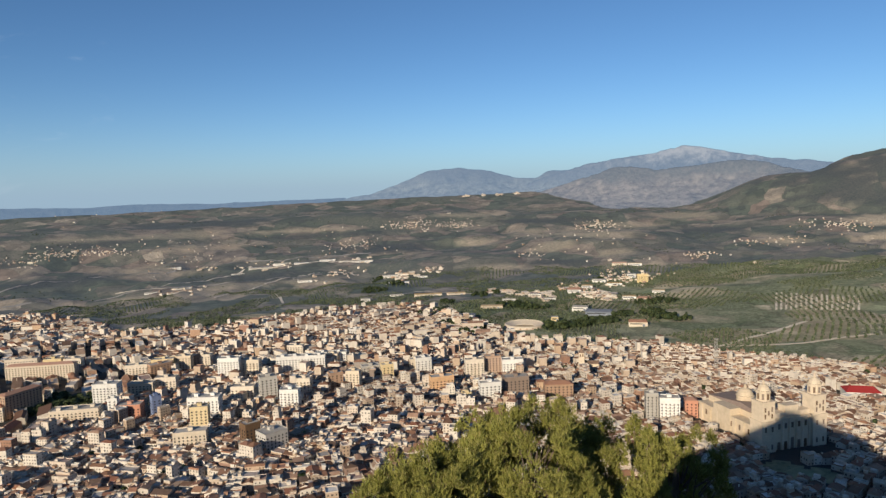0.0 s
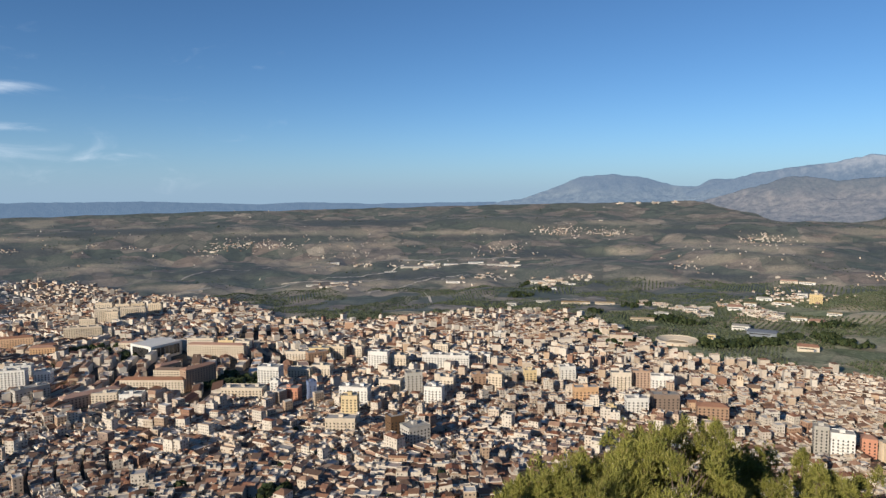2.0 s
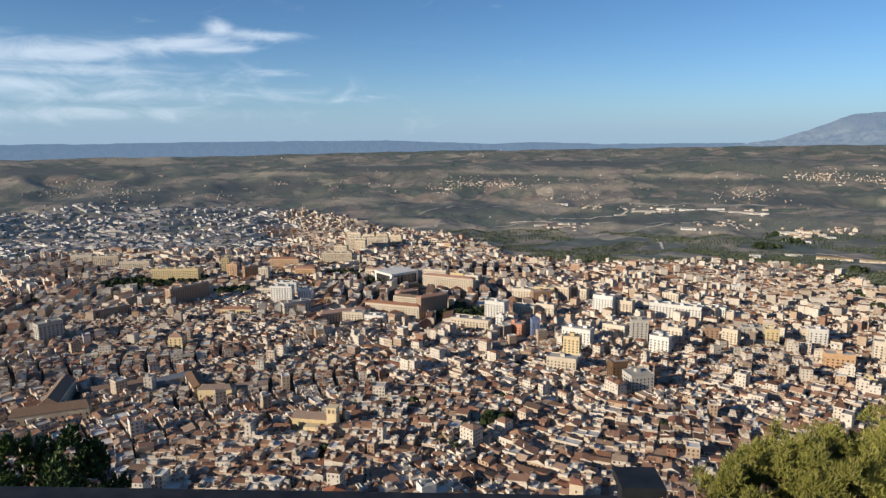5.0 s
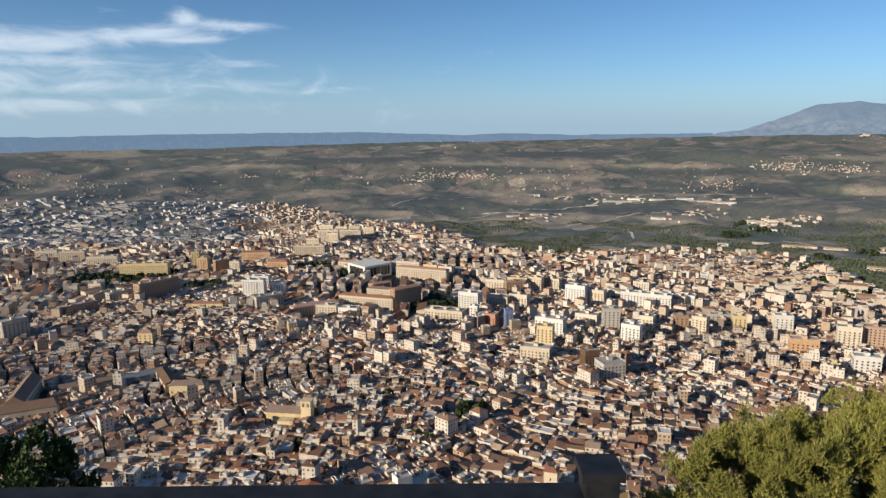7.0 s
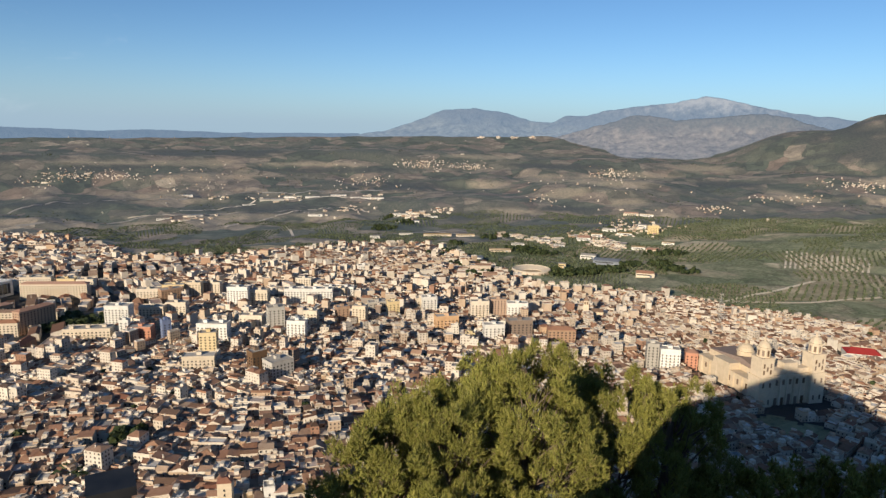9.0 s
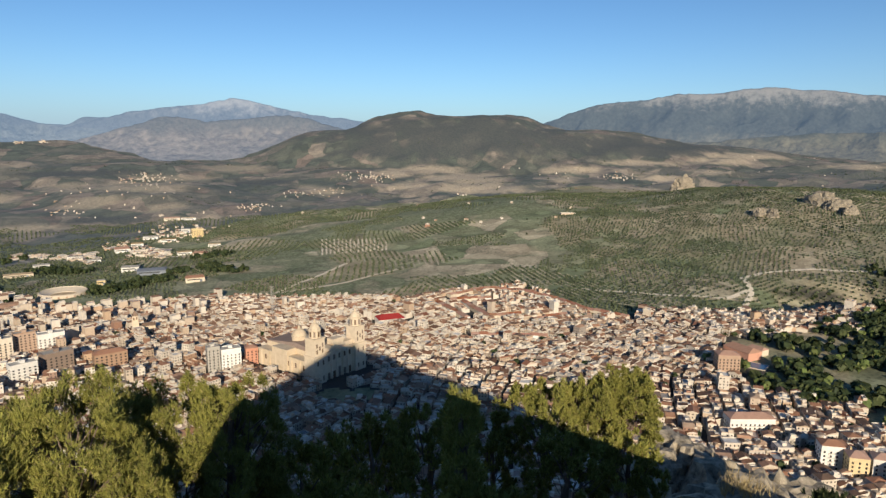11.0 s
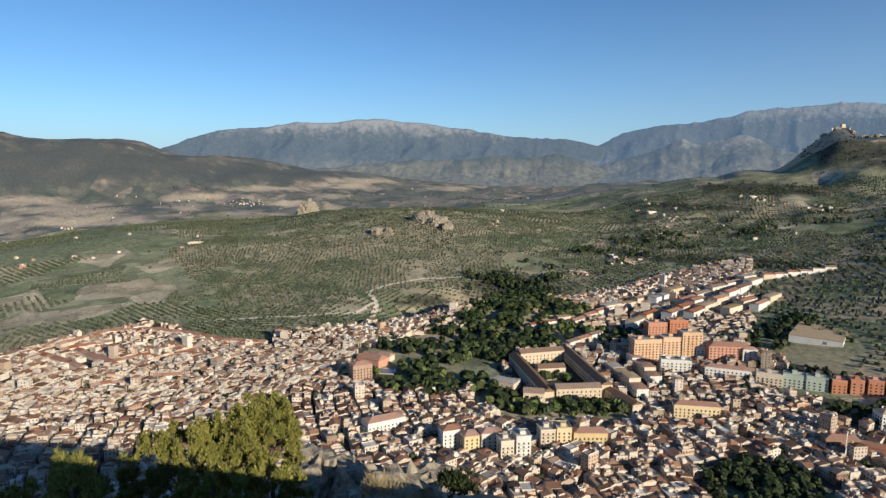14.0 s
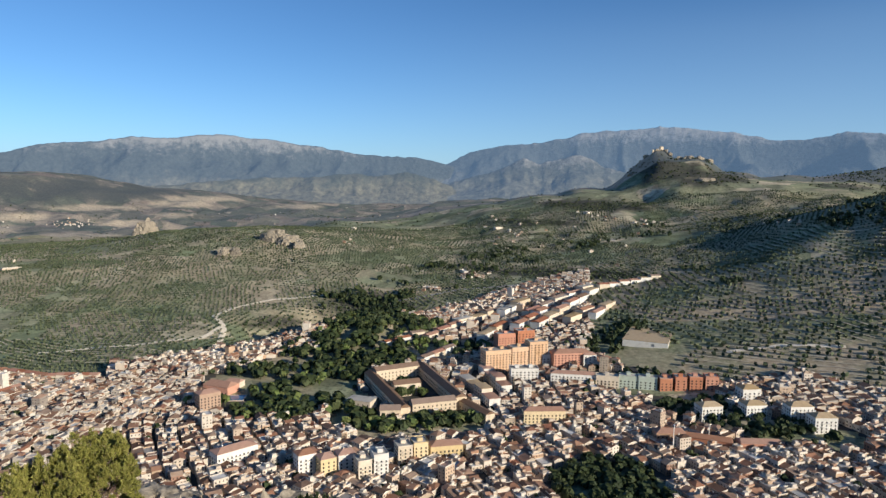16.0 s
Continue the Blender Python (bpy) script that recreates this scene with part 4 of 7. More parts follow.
def pitched(w, d, z, rise, hip, over=0.4, thick=0.25):
    """A tiled roof with a slab's thickness: ridge along x; hip 0 for gables."""
    W, D = w / 2 + over, d / 2 + over
    i = min(D * 0.95, W * 0.8) * hip
    v = [(-W, -D, z), (W, -D, z), (W, D, z), (-W, D, z), (-W + i, 0, z + rise), (W - i, 0, z + rise),
         (-W, -D, z - thick), (W, -D, z - thick), (W, D, z - thick), (-W, D, z - thick)]
    q = [(0, 1, 5, 4), (2, 3, 4, 5), (0, 6, 7, 1), (1, 7, 8, 2), (2, 8, 9, 3), (3, 9, 6, 0), (6, 9, 8, 7)]
    return (v, q), [(1, 2, 5), (3, 0, 4)]


WINDOW_MESH = {}


def window_mesh(w, h):
    key = (round(w, 1), round(h, 1))
    if key not in WINDOW_MESH:
        v, q = joined([(w, 0.14, 0, h), (w + 0.3, 0.3, -0.14, 0.0)])
        ob = mesh_object("window_pattern", v, q, None, (mat_glass,))
        WINDOW_MESH[key] = ob.data
        bpy.data.objects.remove(ob)
    return WINDOW_MESH[key]


def hang_windows(parent, w, d, h, first=1.0, storey=3.1, pitch=3.6, ww=1.3, wh=1.5, single=True, sides=(0, 1, 3)):
    """Windows one by one (single) or a row to each storey, on the sides named: 0 front, 1 and 3 ends, 2 back."""
    levels = max(int((h - first - 0.6) / storey), 1)
    V, Q = [], []
    for s in sides:
        along, out = (w, d / 2) if s % 2 == 0 else (d, w / 2)
        cols = max(int((along - 1.0) / pitch), 1)
        spin = pose(0, 0, 0, 0, 0, 90 * s)
        for lv in range(levels):
            z = first + lv * storey
            us = [((c + 0.5) / cols - 0.5) * along for c in range(cols)]
            if not single:
                for u in us:
                    v, q = box_arrays(ww, 0.14, z, z + wh, u, -out)
                    Q.extend(tuple(i + len(V) for i in f) for f in q)
                    V.extend(tuple(spin @ Vector(c)) for c in v)
            else:
                for u in us:
                    o = new("window", window_mesh(ww, wh))
                    o.parent = parent
                    o.matrix_basis = spin @ pose(u, -out, z)
    if V:
        tagged(part("glazing", (V, Q), mat_glass, parent), kind="stuff")


def block(az0, az1, eb, et, depth, tilt, paint, roof="flat", label="", name="apartment_block", tile="tile", category="apartment block"):
    """A block of flats whose street front spans two azimuths; base and eaves by their elevation. tilt: degrees its front turns from the lookout."""
    a = (az0 + az1) / 2
    x, y, z, r = sight(a, eb)
    w = r * radians(az1 - az0) / max(math.cos(radians(tilt)) ** 0.5, 0.6)
    h = max(min(r * (math.tan(radians(-eb)) - math.tan(radians(-et))) * 0.95, 34.0), 5.0)
    x, y = x + depth / 2 * math.sin(radians(a)), y + depth / 2 * math.cos(radians(a))
    yaw = radians(tilt - a)
    e = thing(name, x, y, z, yaw, label or f"{paint} block of flats with {'a flat' if roof == 'flat' else 'a tiled hip'} roof among houses", category, "city blocks")
    part("wall", box_arrays(w, depth, -5, h), PAINT[paint], e)
    if roof == "flat":
        part("parapet", joined([(w + 0.3, 0.3, h, h + 1, 0, -depth / 2), (w + 0.3, 0.3, h, h + 1, 0, depth / 2), (0.3, depth - 0.3, h, h + 1, -w / 2, 0), (0.3, depth - 0.3, h, h + 1, w / 2, 0)]), PAINT[paint], e)
        part("roof", box_arrays(w - 0.4, depth - 0.4, h, h + 0.2), PAINT["grey"], e, "gravelled flat roof")
        for k in range(max(1, int(w / 16))):
            u = ((k + 0.5) / max(1, int(w / 16)) - 0.5) * w
            part("stair_head", box_arrays(min(4.5, w * 0.4), min(5, depth * 0.5), h + 0.2, h + 3.2, u, RS.uniform(-0.15, 0.15) * depth), PAINT[paint], e)
    else:
        vq, t = pitched(w, depth, h + 0.02, depth * 0.2, 1.0 if roof == "hip" else 0.0)
        part("roof", vq, PAINT[tile], e, "clay tile roof", tris=t)
        part("chimney", box_arrays(1.0, 1.0, h, h + depth * 0.2 + 1.0, -w * 0.25, depth * 0.2), PAINT[paint], e)
    near = r < 720
    hang_windows(e, w, depth, h, single=near, pitch=3.4 if near else 4.0, ww=1.3 if near else 1.7)
    if paint in ("white", "cream", "orange") and h > 12:
        for lv in range(1, max(int((h - 1.6) / 3.1), 1)):
            part("balcony", box_arrays(w * 0.44, 1.1, lv * 3.1 + 0.1, lv * 3.1 + 1.0, 0, -depth / 2 - 0.5), PAINT[paint], e)
    n = max(1, int(w / 12))
    for k in range(n):
        u = ((k + 0.5) / n - 0.5) * w
        px, py = x + u * math.cos(yaw), y + u * math.sin(yaw)
        CLEAR.append((math.degrees(math.atan2(px, py)), math.hypot(px, py), depth / 2 + 4))
    return e


block(-28.3, -26.5, -16.2, -14.2, 16, -25, "white")
block(-31.3, -27.9, -16.9, -15.7, 18, -20, "cream")
block(-27.4, -26.7, -17.1, -15.3, 9, -20, "white")
block(-26.8, -25.0, -17.3, -16.0, 16, -20, "redbrick")
block(-24.4, -23.7, -17.4, -15.6, 10, 15, "blue")
block(-21.6, -19.1, -18.0, -16.2, 15, -20, "white")
block(-21.5, -20.1, -19.0, -16.9, 12, -12, "ochre")
block(-22.9, -20.3, -20.2, -18.7, 14, -12, "cream")
block(-16.0, -14.6, -17.5, -15.1, 14, 10, "grey")
block(-17.6, -16.3, -20.9, -18.7, 13, 25, "brown")
block(-16.2, -14.2, -21.4, -19.6, 18, 30, "grey")
block(-14.5, -10.4, -15.3, -13.8, 14, -8, "white")
block(-11.3, -8.6, -14.9, -13.7, 14, -8, "white")
block(-14.3, -12.7, -18.2, -16.4, 12, -18, "white")
block(-5.7, -4.7, -16.6, -15.0, 12, 14, "ochre")
block(-1.5, 0.5, -17.6, -16.2, 14, 15, "orange")
block(-2.7, -1.4, -16.0, -14.6, 14, 12, "white")
block(1.6, 3.2, -16.5, -14.8, 12, 10, "cream")
block(3.3, 4.7, -16.3, -14.6, 12, 10, "brick")
block(4.8, 6.6, -16.4, -14.9, 13, 8, "white")
block(2.8, 4.6, -18.4, -16.8, 13, 14, "white")
block(1.3, 2.0, -18.7, -17.6, 10, 14, "ochre")
block(4.9, 7.0, -17.9, -16.3, 15, 16, "brown")
block(8.4, 10.8, -18.4, -16.9, 14, 10, "brick", "hip")
block(-33.9, -29.3, -13.3, -12.1, 14, -25, "cream", "hip")
block(-36.5, -31.2, -14.9, -13.9, 13, -25, "cream", "hip", "", "apartment_block", "tilebrown")
block(-38.9, -34.0, -15.5, -14.4, 14, -25, "cream", "hip")
block(-43.0, -38.9, -15.8, -14.9, 14, 18, "brick", "hip")
block(-61.5, -60.0, -9.7, -8.9, 16, -20, "cream")
block(-60.0, -58.2, -10.0, -9.1, 16, -20, "cream")
block(-58.2, -56.0, -10.6, -9.7, 16, -20, "cream")
block(-56.0, -52.4, -11.6, -10.5, 16, -20, "ochre")
block(-50.6, -50.0, -11.3, -9.4, 30, -10, "ochre")
block(-46.8, -44.4, -11.2, -10.2, 16, -12, "orange", "hip")
block(-44.4, -43.0, -11.7, -11.0, 15, 12, "brick", "hip")
block(-58.2, -57.2, -12.5, -11.6, 14, -15, "cream")
block(-64.3, -62.6, -15.3, -13.6, 16, 20, "grey")
block(-60.4, -57.9, -14.1, -13.1, 15, 20, "brick")
block(-55.0, -53.9, -17.1, -15.9, 14, -25, "ochre", "hip")
block(-46.8, -45.0, -14.1, -12.5, 14, -20, "white")
block(-44.6, -43.7, -14.9, -14.0, 12, -20, "white")
block(-42.5, -39.9, -11.0, -9.9, 15, -12, "cream")
block(-40.4, -38.7, -9.8, -8.6, 15, -12, "cream")
block(-38.7, -36.8, -9.8, -8.6, 15, -12, "cream")
block(-24.1, -22.4, -14.3, -12.9, 15, -15, "ochre")
block(-21.4, -19.9, -14.2, -12.9, 14, 15, "brown")
block(-26.0, -24.3, -14.3, -13.1, 14, -15, "cream")
# the newer quarters to the west
block(-58.2, -57.3, -12.7, -11.7, 14, -25, "cream")
block(-57.1, -55.3, -13.4, -12.5, 14, 25, "grey")
block(-55.1, -51.8, -13.5, -11.9, 14, 35, "brick")
block(-60.2, -57.8, -14.1, -13.2, 14, 30, "brick")
block(-64.3, -62.6, -15.2, -13.8, 16, 20, "grey")
block(-50.9, -48.4, -14.8, -14.1, 12, -20, "ochre", "hip")
block(-50.2, -49.4, -11.7, -10.4, 14, -20, "orange")
block(-49.0, -47.8, -11.9, -10.7, 14, 20, "brick")
block(-47.7, -46.9, -12.1, -10.9, 14, -20, "cream")
block(-46.3, -44.6, -13.5, -12.2, 13, -20, "white")
block(-44.5, -43.4, -14.0, -12.8, 13, -20, "white")
block(-46.0, -43.7, -15.2, -13.9, 16, 20, "grey")
block(-44.7, -43.0, -11.9, -11.1, 14, -20, "orange", "hip")
block(-48.0, -46.4, -13.2, -12.6, 12, -20, "cream")
block(-40.3, -39.1, -9.2, -8.2, 14, -20, "stone")
block(-38.9, -37.9, -9.3, -8.4, 14, -20, "stone")
block(-37.8, -36.8, -9.5, -8.4, 14, -20, "stone")
block(-36.6, -35.6, -9.6, -8.5, 14, -20, "stone")
block(-39.6, -38.7, -9.9, -8.9, 14, -20, "stone")
block(-41.4, -40.3, -10.3, -9.3, 14, -20, "stone")
block(-41.0, -39.2, -11.0, -10.1, 14, -20, "cream")
block(-33.8, -31.7, -12.8, -11.5, 14, -22, "cream")
block(-31.4, -30.2, -12.9, -11.8, 14, -22, "ochre")
block(-30.1, -28.9, -13.1, -12.0, 14, -22, "cream")
block(-36.2, -34.5, -14.4, -13.3, 13, 30, "brick", "hip")
block(-34.4, -31.8, -15.5, -13.7, 13, 35, "brick", "hip")
block(-40.8, -39.0, -15.9, -15.0, 14, -20, "cream")
block(-38.9, -37.2, -16.1, -15.3, 14, -20, "white")
block(-25.9, -24.0, -15.8, -14.5, 14, -20, "cream")
block(-23.9, -22.3, -15.7, -14.3, 14, -20, "cream")
block(-24.4, -22.7, -14.5, -13.2, 13, 20, "brick")
block(-22.3, -21.1, -14.3, -12.8, 13, -20, "stone")
block(-21.0, -19.6, -14.2, -12.9, 13, -20, "cream")
block(-19.1, -17.4, -15.3, -13.4, 14, -18, "white")
block(-17.2, -15.8, -15.2, -13.7, 14, -18, "cream")
block(-10.3, -9.3, -15.0, -13.8, 13, -16, "stone")
block(-8.5, -6.9, -14.9, -14.1, 13, 16, "cream")
block(-18.2, -16.3, -17.3, -15.8, 14, -18, "cream")
block(-14.2, -13.0, -17.8, -16.3, 13, -16, "white")
block(-12.9, -11.7, -17.1, -15.6, 13, -16, "cream")
block(-10.2, -9.1, -17.0, -15.4, 13, 16, "brick")
block(-8.7, -7.5, -17.2, -15.3, 13, -16, "stone")
block(-3.2, -2.3, -15.9, -14.7, 13, 12, "cream")
block(-2.2, -1.3, -15.8, -14.7, 13, 12, "white")
block(-7.4, -5.9, -16.1, -15.0, 14, 14, "grey")
block(-38.8, -37.1, -12.1, -11.4, 12, -25, "cream", "hip")
block(-13.5, -12.2, -13.8, -12.9, 13, -14, "cream")
block(-8.3, -7.3, -12.6, -11.9, 12, 14, "white")
block(16.8, 17.8, -19.4, -17.3, 11, 10, "grey")
block(17.9, 19.5, -19.4, -17.6, 13, 10, "white")
block(19.9, 20.9, -19.1, -17.7, 12, 8, "redbrick", "hip")
block(16.2, 17.1, -8.5, -7.8, 14, 0, "ochre")
block(86.5, 88.9, -17.1, -15.8, 16, 10, "white")
block(89.1, 90.4, -15.6, -14.5, 14, 20, "white")
block(90.0, 93.2, -15.6, -14.2, 18, 20, "redbrick", "hip")
block(92.6, 93.7, -15.5, -14.3, 12, 20, "white", "hip")
block(90.0, 93.8, -17.0, -15.9, 12, 3, "white", "hip")
block(93.8, 95.7, -16.9, -15.9, 12, 3, "cream")
block(95.7, 97.3, -16.8, -15.8, 12, 3, "mint")
block(97.3, 98.8, -16.8, -15.8, 12, 3, "mint")
block(98.9, 99.9, -16.7, -15.7, 14, 16, "redbrick")
block(100.1, 101.0, -16.6, -15.5, 14, 16, "redbrick")
block(101.2, 102.2, -16.4, -15.3, 14, 16, "redbrick")
block(102.4, 103.4, -16.3, -15.2, 14, 16, "redbrick")
block(87.7, 91.3, -20.4, -19.1, 13, 12, "ochre", "hip")
block(67.9, 69.7, -24.4, -22.6, 13, 20, "white", "hip")
block(69.8, 71.2, -24.7, -23.0, 14, 20, "ochre", "hip")
block(71.4, 72.9, -24.6, -22.8, 13, 16, "white", "hip")
block(73.1, 74.3, -25.2, -23.3, 14, 18, "cream")
block(74.5, 75.8, -25.1, -22.9, 15, 14, "white")
block(76.6, 77.9, -23.8, -22.2, 15, 16, "cream")
block(78.0, 79.3, -23.7, -22.0, 16, 14, "ochre")
block(79.5, 82.4, -23.3, -22.1, 14, 14, "ochre", "hip")
block(61.1, 64.6, -23.0, -21.8, 15, 26, "white", "hip")
block(98.7, 101.1, -20.9, -19.9, 14, 20, "brick", "hip")
block(60.0, 61.7, -18.9, -17.2, 15, 20, "brick", "hip")
for b in ((102.0, 103.7, -18.6, -17.4), (105.0, 106.4, -16.9, -15.7), (105.3, 106.9, -18.1, -16.9), (108.4, 110.1, -17.9, -16.5), (110.1, 111.7, -18.2, -17.0)):
    block(*b, 15, 32, "white", "hip", "square white villa block with a low tan tiled roof", "villa_block", "tan")


def long_row(az0, r0, az1, r1, wide, high, paint, tile, label, hip=0.0, windows=True, name="row_house", rise=0.2):
    """A long wing between two points of the plan: walls, tiled roof, windows on both long sides."""
    x0, y0, z0 = spot(az0, r0)
    x1, y1, z1 = spot(az1, r1)
    w = math.hypot(x1 - x0, y1 - y0)
    e = thing(name, (x0 + x1) / 2, (y0 + y1) / 2, min(z0, z1), math.atan2(y1 - y0, x1 - x0), label, name.replace("_", " "))
    part("wall", box_arrays(w, wide, -3, high), PAINT[paint], e)
    vq, t = pitched(w, wide, high + 0.02, wide * rise, hip)
    part("roof", vq, PAINT[tile], e, tris=t)
    if not hip:
        part("gable", ([(sx * w / 2, sy * wide / 2, high) for sx in (-1, 1) for sy in (-1, 1)] + [(-w / 2, 0, high + wide * rise), (w / 2, 0, high + wide * rise)], []), PAINT[paint], e, tris=[(1, 0, 4), (2, 3, 5)])
    if windows:
        hang_windows(e, w, wide, high, pitch=4.5, ww=1.2, wh=1.7, storey=3.8, single=True, sides=(0, 2))
    n = max(1, int(w / 9))
    for k in range(n + 1):
        px, py = x0 + (x1 - x0) * k / n, y0 + (y1 - y0) * k / n
        CLEAR.append((math.degrees(math.atan2(px, py)), math.hypot(px, py), wide / 2 + (8 if name == 'street_block' else 8 if name == 'terrace_row' else 5)))
    return e


# monastery round a court
MON = "golden stone monastery wing with a brown tiled roof round a court"
for a0, r0, a1, r1 in ((77.4, 655, 74.3, 782), (82.3, 684, 78.8, 808), (77.9, 661, 81.7, 676), (74.7, 778, 78.4, 802), (76.3, 728, 78.6, 738), (75.2, 655, 77.0, 655)):
    long_row(a0, r0, a1, r1, 13, 17 if (a0, a1) == (77.9, 81.7) else 14, "stone", "tilebrown", MON, name="monastery_wing", rise=0.28)
long_row(82.3, 690, 84.9, 646, 11, 11, "cream", "tilebrown", "long cream hospice building beside the monastery", name="hospice")
long_row(72.6, 702, 74.6, 690, 16, 10, "cream", "grey", "flat pale annex beside the monastery", 1.0, name="annex", rise=0.04)
ROWS = np.random.RandomState(8)


def seen_row(knots, wide, high, homes, paints, tiles, label, name, rise, hip=0.0):
    """Joined buildings along a line over the ground, each with its own height, paint and roof."""
    for (a0, e0), (a1, e1) in zip(knots, knots[1:]):
        r0, r1 = sight(a0, e0)[3], sight(a1, e1)[3]
        for k in range(homes):
            f0, f1 = (k + 0.02) / homes, (k + 0.98) / homes
            q, t = ROWS.choice(paints), ROWS.choice(tiles)
            tiled = t not in ("grey", "tan", "slate")
            long_row(a0 + (a1 - a0) * f0, r0 + (r1 - r0) * f0, a0 + (a1 - a0) * f1, r0 + (r1 - r0) * f1, wide, high + ROWS.choice([-0.12, 0, 0, 0.1]) * high, q, t,
                     label.format(q), 0.0 if tiled else 0.9, False, name, rise if tiled else 0.04)


# streets of flats going up the valley
for knots, wide, high, homes in (
        ([(81.7, -12.40), (85.4, -11.21)], 14, 11, 3),
        ([(85.6, -11.54), (87.8, -10.33)], 15, 13, 2),
        ([(86.8, -12.83), (89.4, -11.21)], 16, 14, 3),
        ([(88.5, -12.67), (91.1, -10.85), (93.5, -9.04)], 15, 14, 3),
        ([(89.9, -10.44), (93.3, -8.72)], 14, 12, 3),
        ([(91.2, -11.93), (93.2, -10.65)], 14, 12, 2),
        ([(93.3, -11.40), (94.9, -10.00)], 13, 11, 2),
        ([(93.7, -8.80), (96.2, -8.25), (98.6, -7.70)], 13, 8, 3),
        ([(83.9, -13.68), (85.9, -12.39)], 13, 10, 2),
        ([(78.7, -15.60), (81.5, -14.39)], 12, 8, 3),
        ([(75.5, -14.18), (78.9, -13.19)], 11, 7, 3),
        ([(79.1, -13.67), (83.0, -12.09)], 12, 8, 4),
        ([(87.7, -11.61), (91.0, -9.72)], 14, 13, 3)):
    seen_row(knots, wide, high, homes, ["white", "cream", "cream", "stone", "white"], ["tilebrown", "tile", "tan", "tilered", "grey"], "{} block of flats in a joined street row", "street_block", 0.16)
for a0, r0, a1, r1 in ((82.5, 770, 85.3, 690), (84.2, 800, 86.3, 730)):
    for k in range(4):
        f0, f1 = k / 4, (k + 0.96) / 4
        long_row(a0 + (a1 - a0) * f0, r0 + (r1 - r0) * f0, a0 + (a1 - a0) * f1, r0 + (r1 - r0) * f1, 13, 12 + ROWS.choice([-2, 0, 1.5]), ROWS.choice(["white", "cream"]), ROWS.choice(["grey", "tan", "tile"]), "white flats with roof terraces along the street", 0.9, True, "street_block", 0.05)
# crescent of small terraced homes under the olive hill
for knots, homes in (
        ([(37.5, -14.06), (40.6, -13.47), (43.6, -13.53), (46.8, -14.11), (49.6, -14.92), (52.9, -15.36)], 6),
        ([(36.5, -14.65), (39.1, -16.02)], 7),
        ([(38.8, -14.63), (41.1, -15.92)], 6),
        ([(37.6, -14.47), (41.2, -14.28)], 6),
        ([(41.1, -15.84), (43.8, -15.54)], 5),
        ([(44.9, -15.99), (47.7, -15.46)], 5),
        ([(39.5, -17.43), (46.2, -17.37)], 9)):
    seen_row(knots, 9.5, 5.6, homes, ["cream", "white", "cream"], ["tilered", "tile", "tile"], "small {} terraced home under a red tiled roof", "terrace_row", 0.22)


def orange_flats():
    """Stepped orange brick flats with red stair towers."""
    for a0, a1, eb, et, dp, p in ((84.1, 86.4, -16.3, -14.3, 18, "orange"), (86.4, 88.0, -16.0, -14.0, 18, "orange"), (87.9, 89.5, -15.7, -13.4, 18, "orange"), (85.2, 86.8, -14.6, -12.9, 16, "redbrick"), (86.9, 88.4, -14.4, -12.6, 16, "redbrick")):
        block(a0, a1, eb, et, dp, 24, p, "flat", f"{'orange' if p == 'orange' else 'red'} brick flats with stepped roofline and balconies")


orange_flats()


def reservoir():
    x, y, z, r = sight(97.9, -13.0)
    e = thing("covered_hall", x + 20, y - 4, z, radians(-97.9 - 6), "low white hall with a wide tan gravel roof", "hall")
    w, d = 58, 84
    part("wall", box_arrays(w, d, -3, 6.0), PAINT["white"], e)
    part("roof", box_arrays(w + 0.6, d + 0.6, 6.02, 6.6), PAINT["tan"], e)
    part("door", box_arrays(4, 0.3, 0, 3.4, 10, -d / 2), PAINT["slate"], e)
    part("shed", box_arrays(9, 9, -2, 5, w / 2 + 5, 4), PAINT["white"], e)


reservoir()


def modern_cube():
    """White frame with dark curtain walls."""
    x, y, z, r = sight(-36.5, -12.7)
    e = thing("civic_building", x, y + 12, z, radians(36.5 + 35), "modern white civic building with dark glass walls", "civic building")
    part("frame", joined([(60, 3, 0, 24, 0, -26), (60, 3, 0, 24, 0, 26), (3, 49, 0, 24, -28.5, 0), (3, 49, 0, 24, 28.5, 0), (54, 49, 21, 23.9, 0, 0)]), PAINT["white"], e)
    part("curtain_wall", joined([(50, 0.6, 4, 20, 0, -27.6), (0.6, 42, 4, 20, -30.1, 0), (0.6, 42, 4, 20, 30.1, 0)]), mat_glass, e, "dark glass curtain wall")
    part("mullion", joined([(0.5, 0.3, 4, 20, u, -28) for u in range(-20, 21, 8)]), PAINT["white"], e)
    CLEAR.extend([(-36.5, r + 15, 44), (-35, r - 30, 30)])


modern_cube()


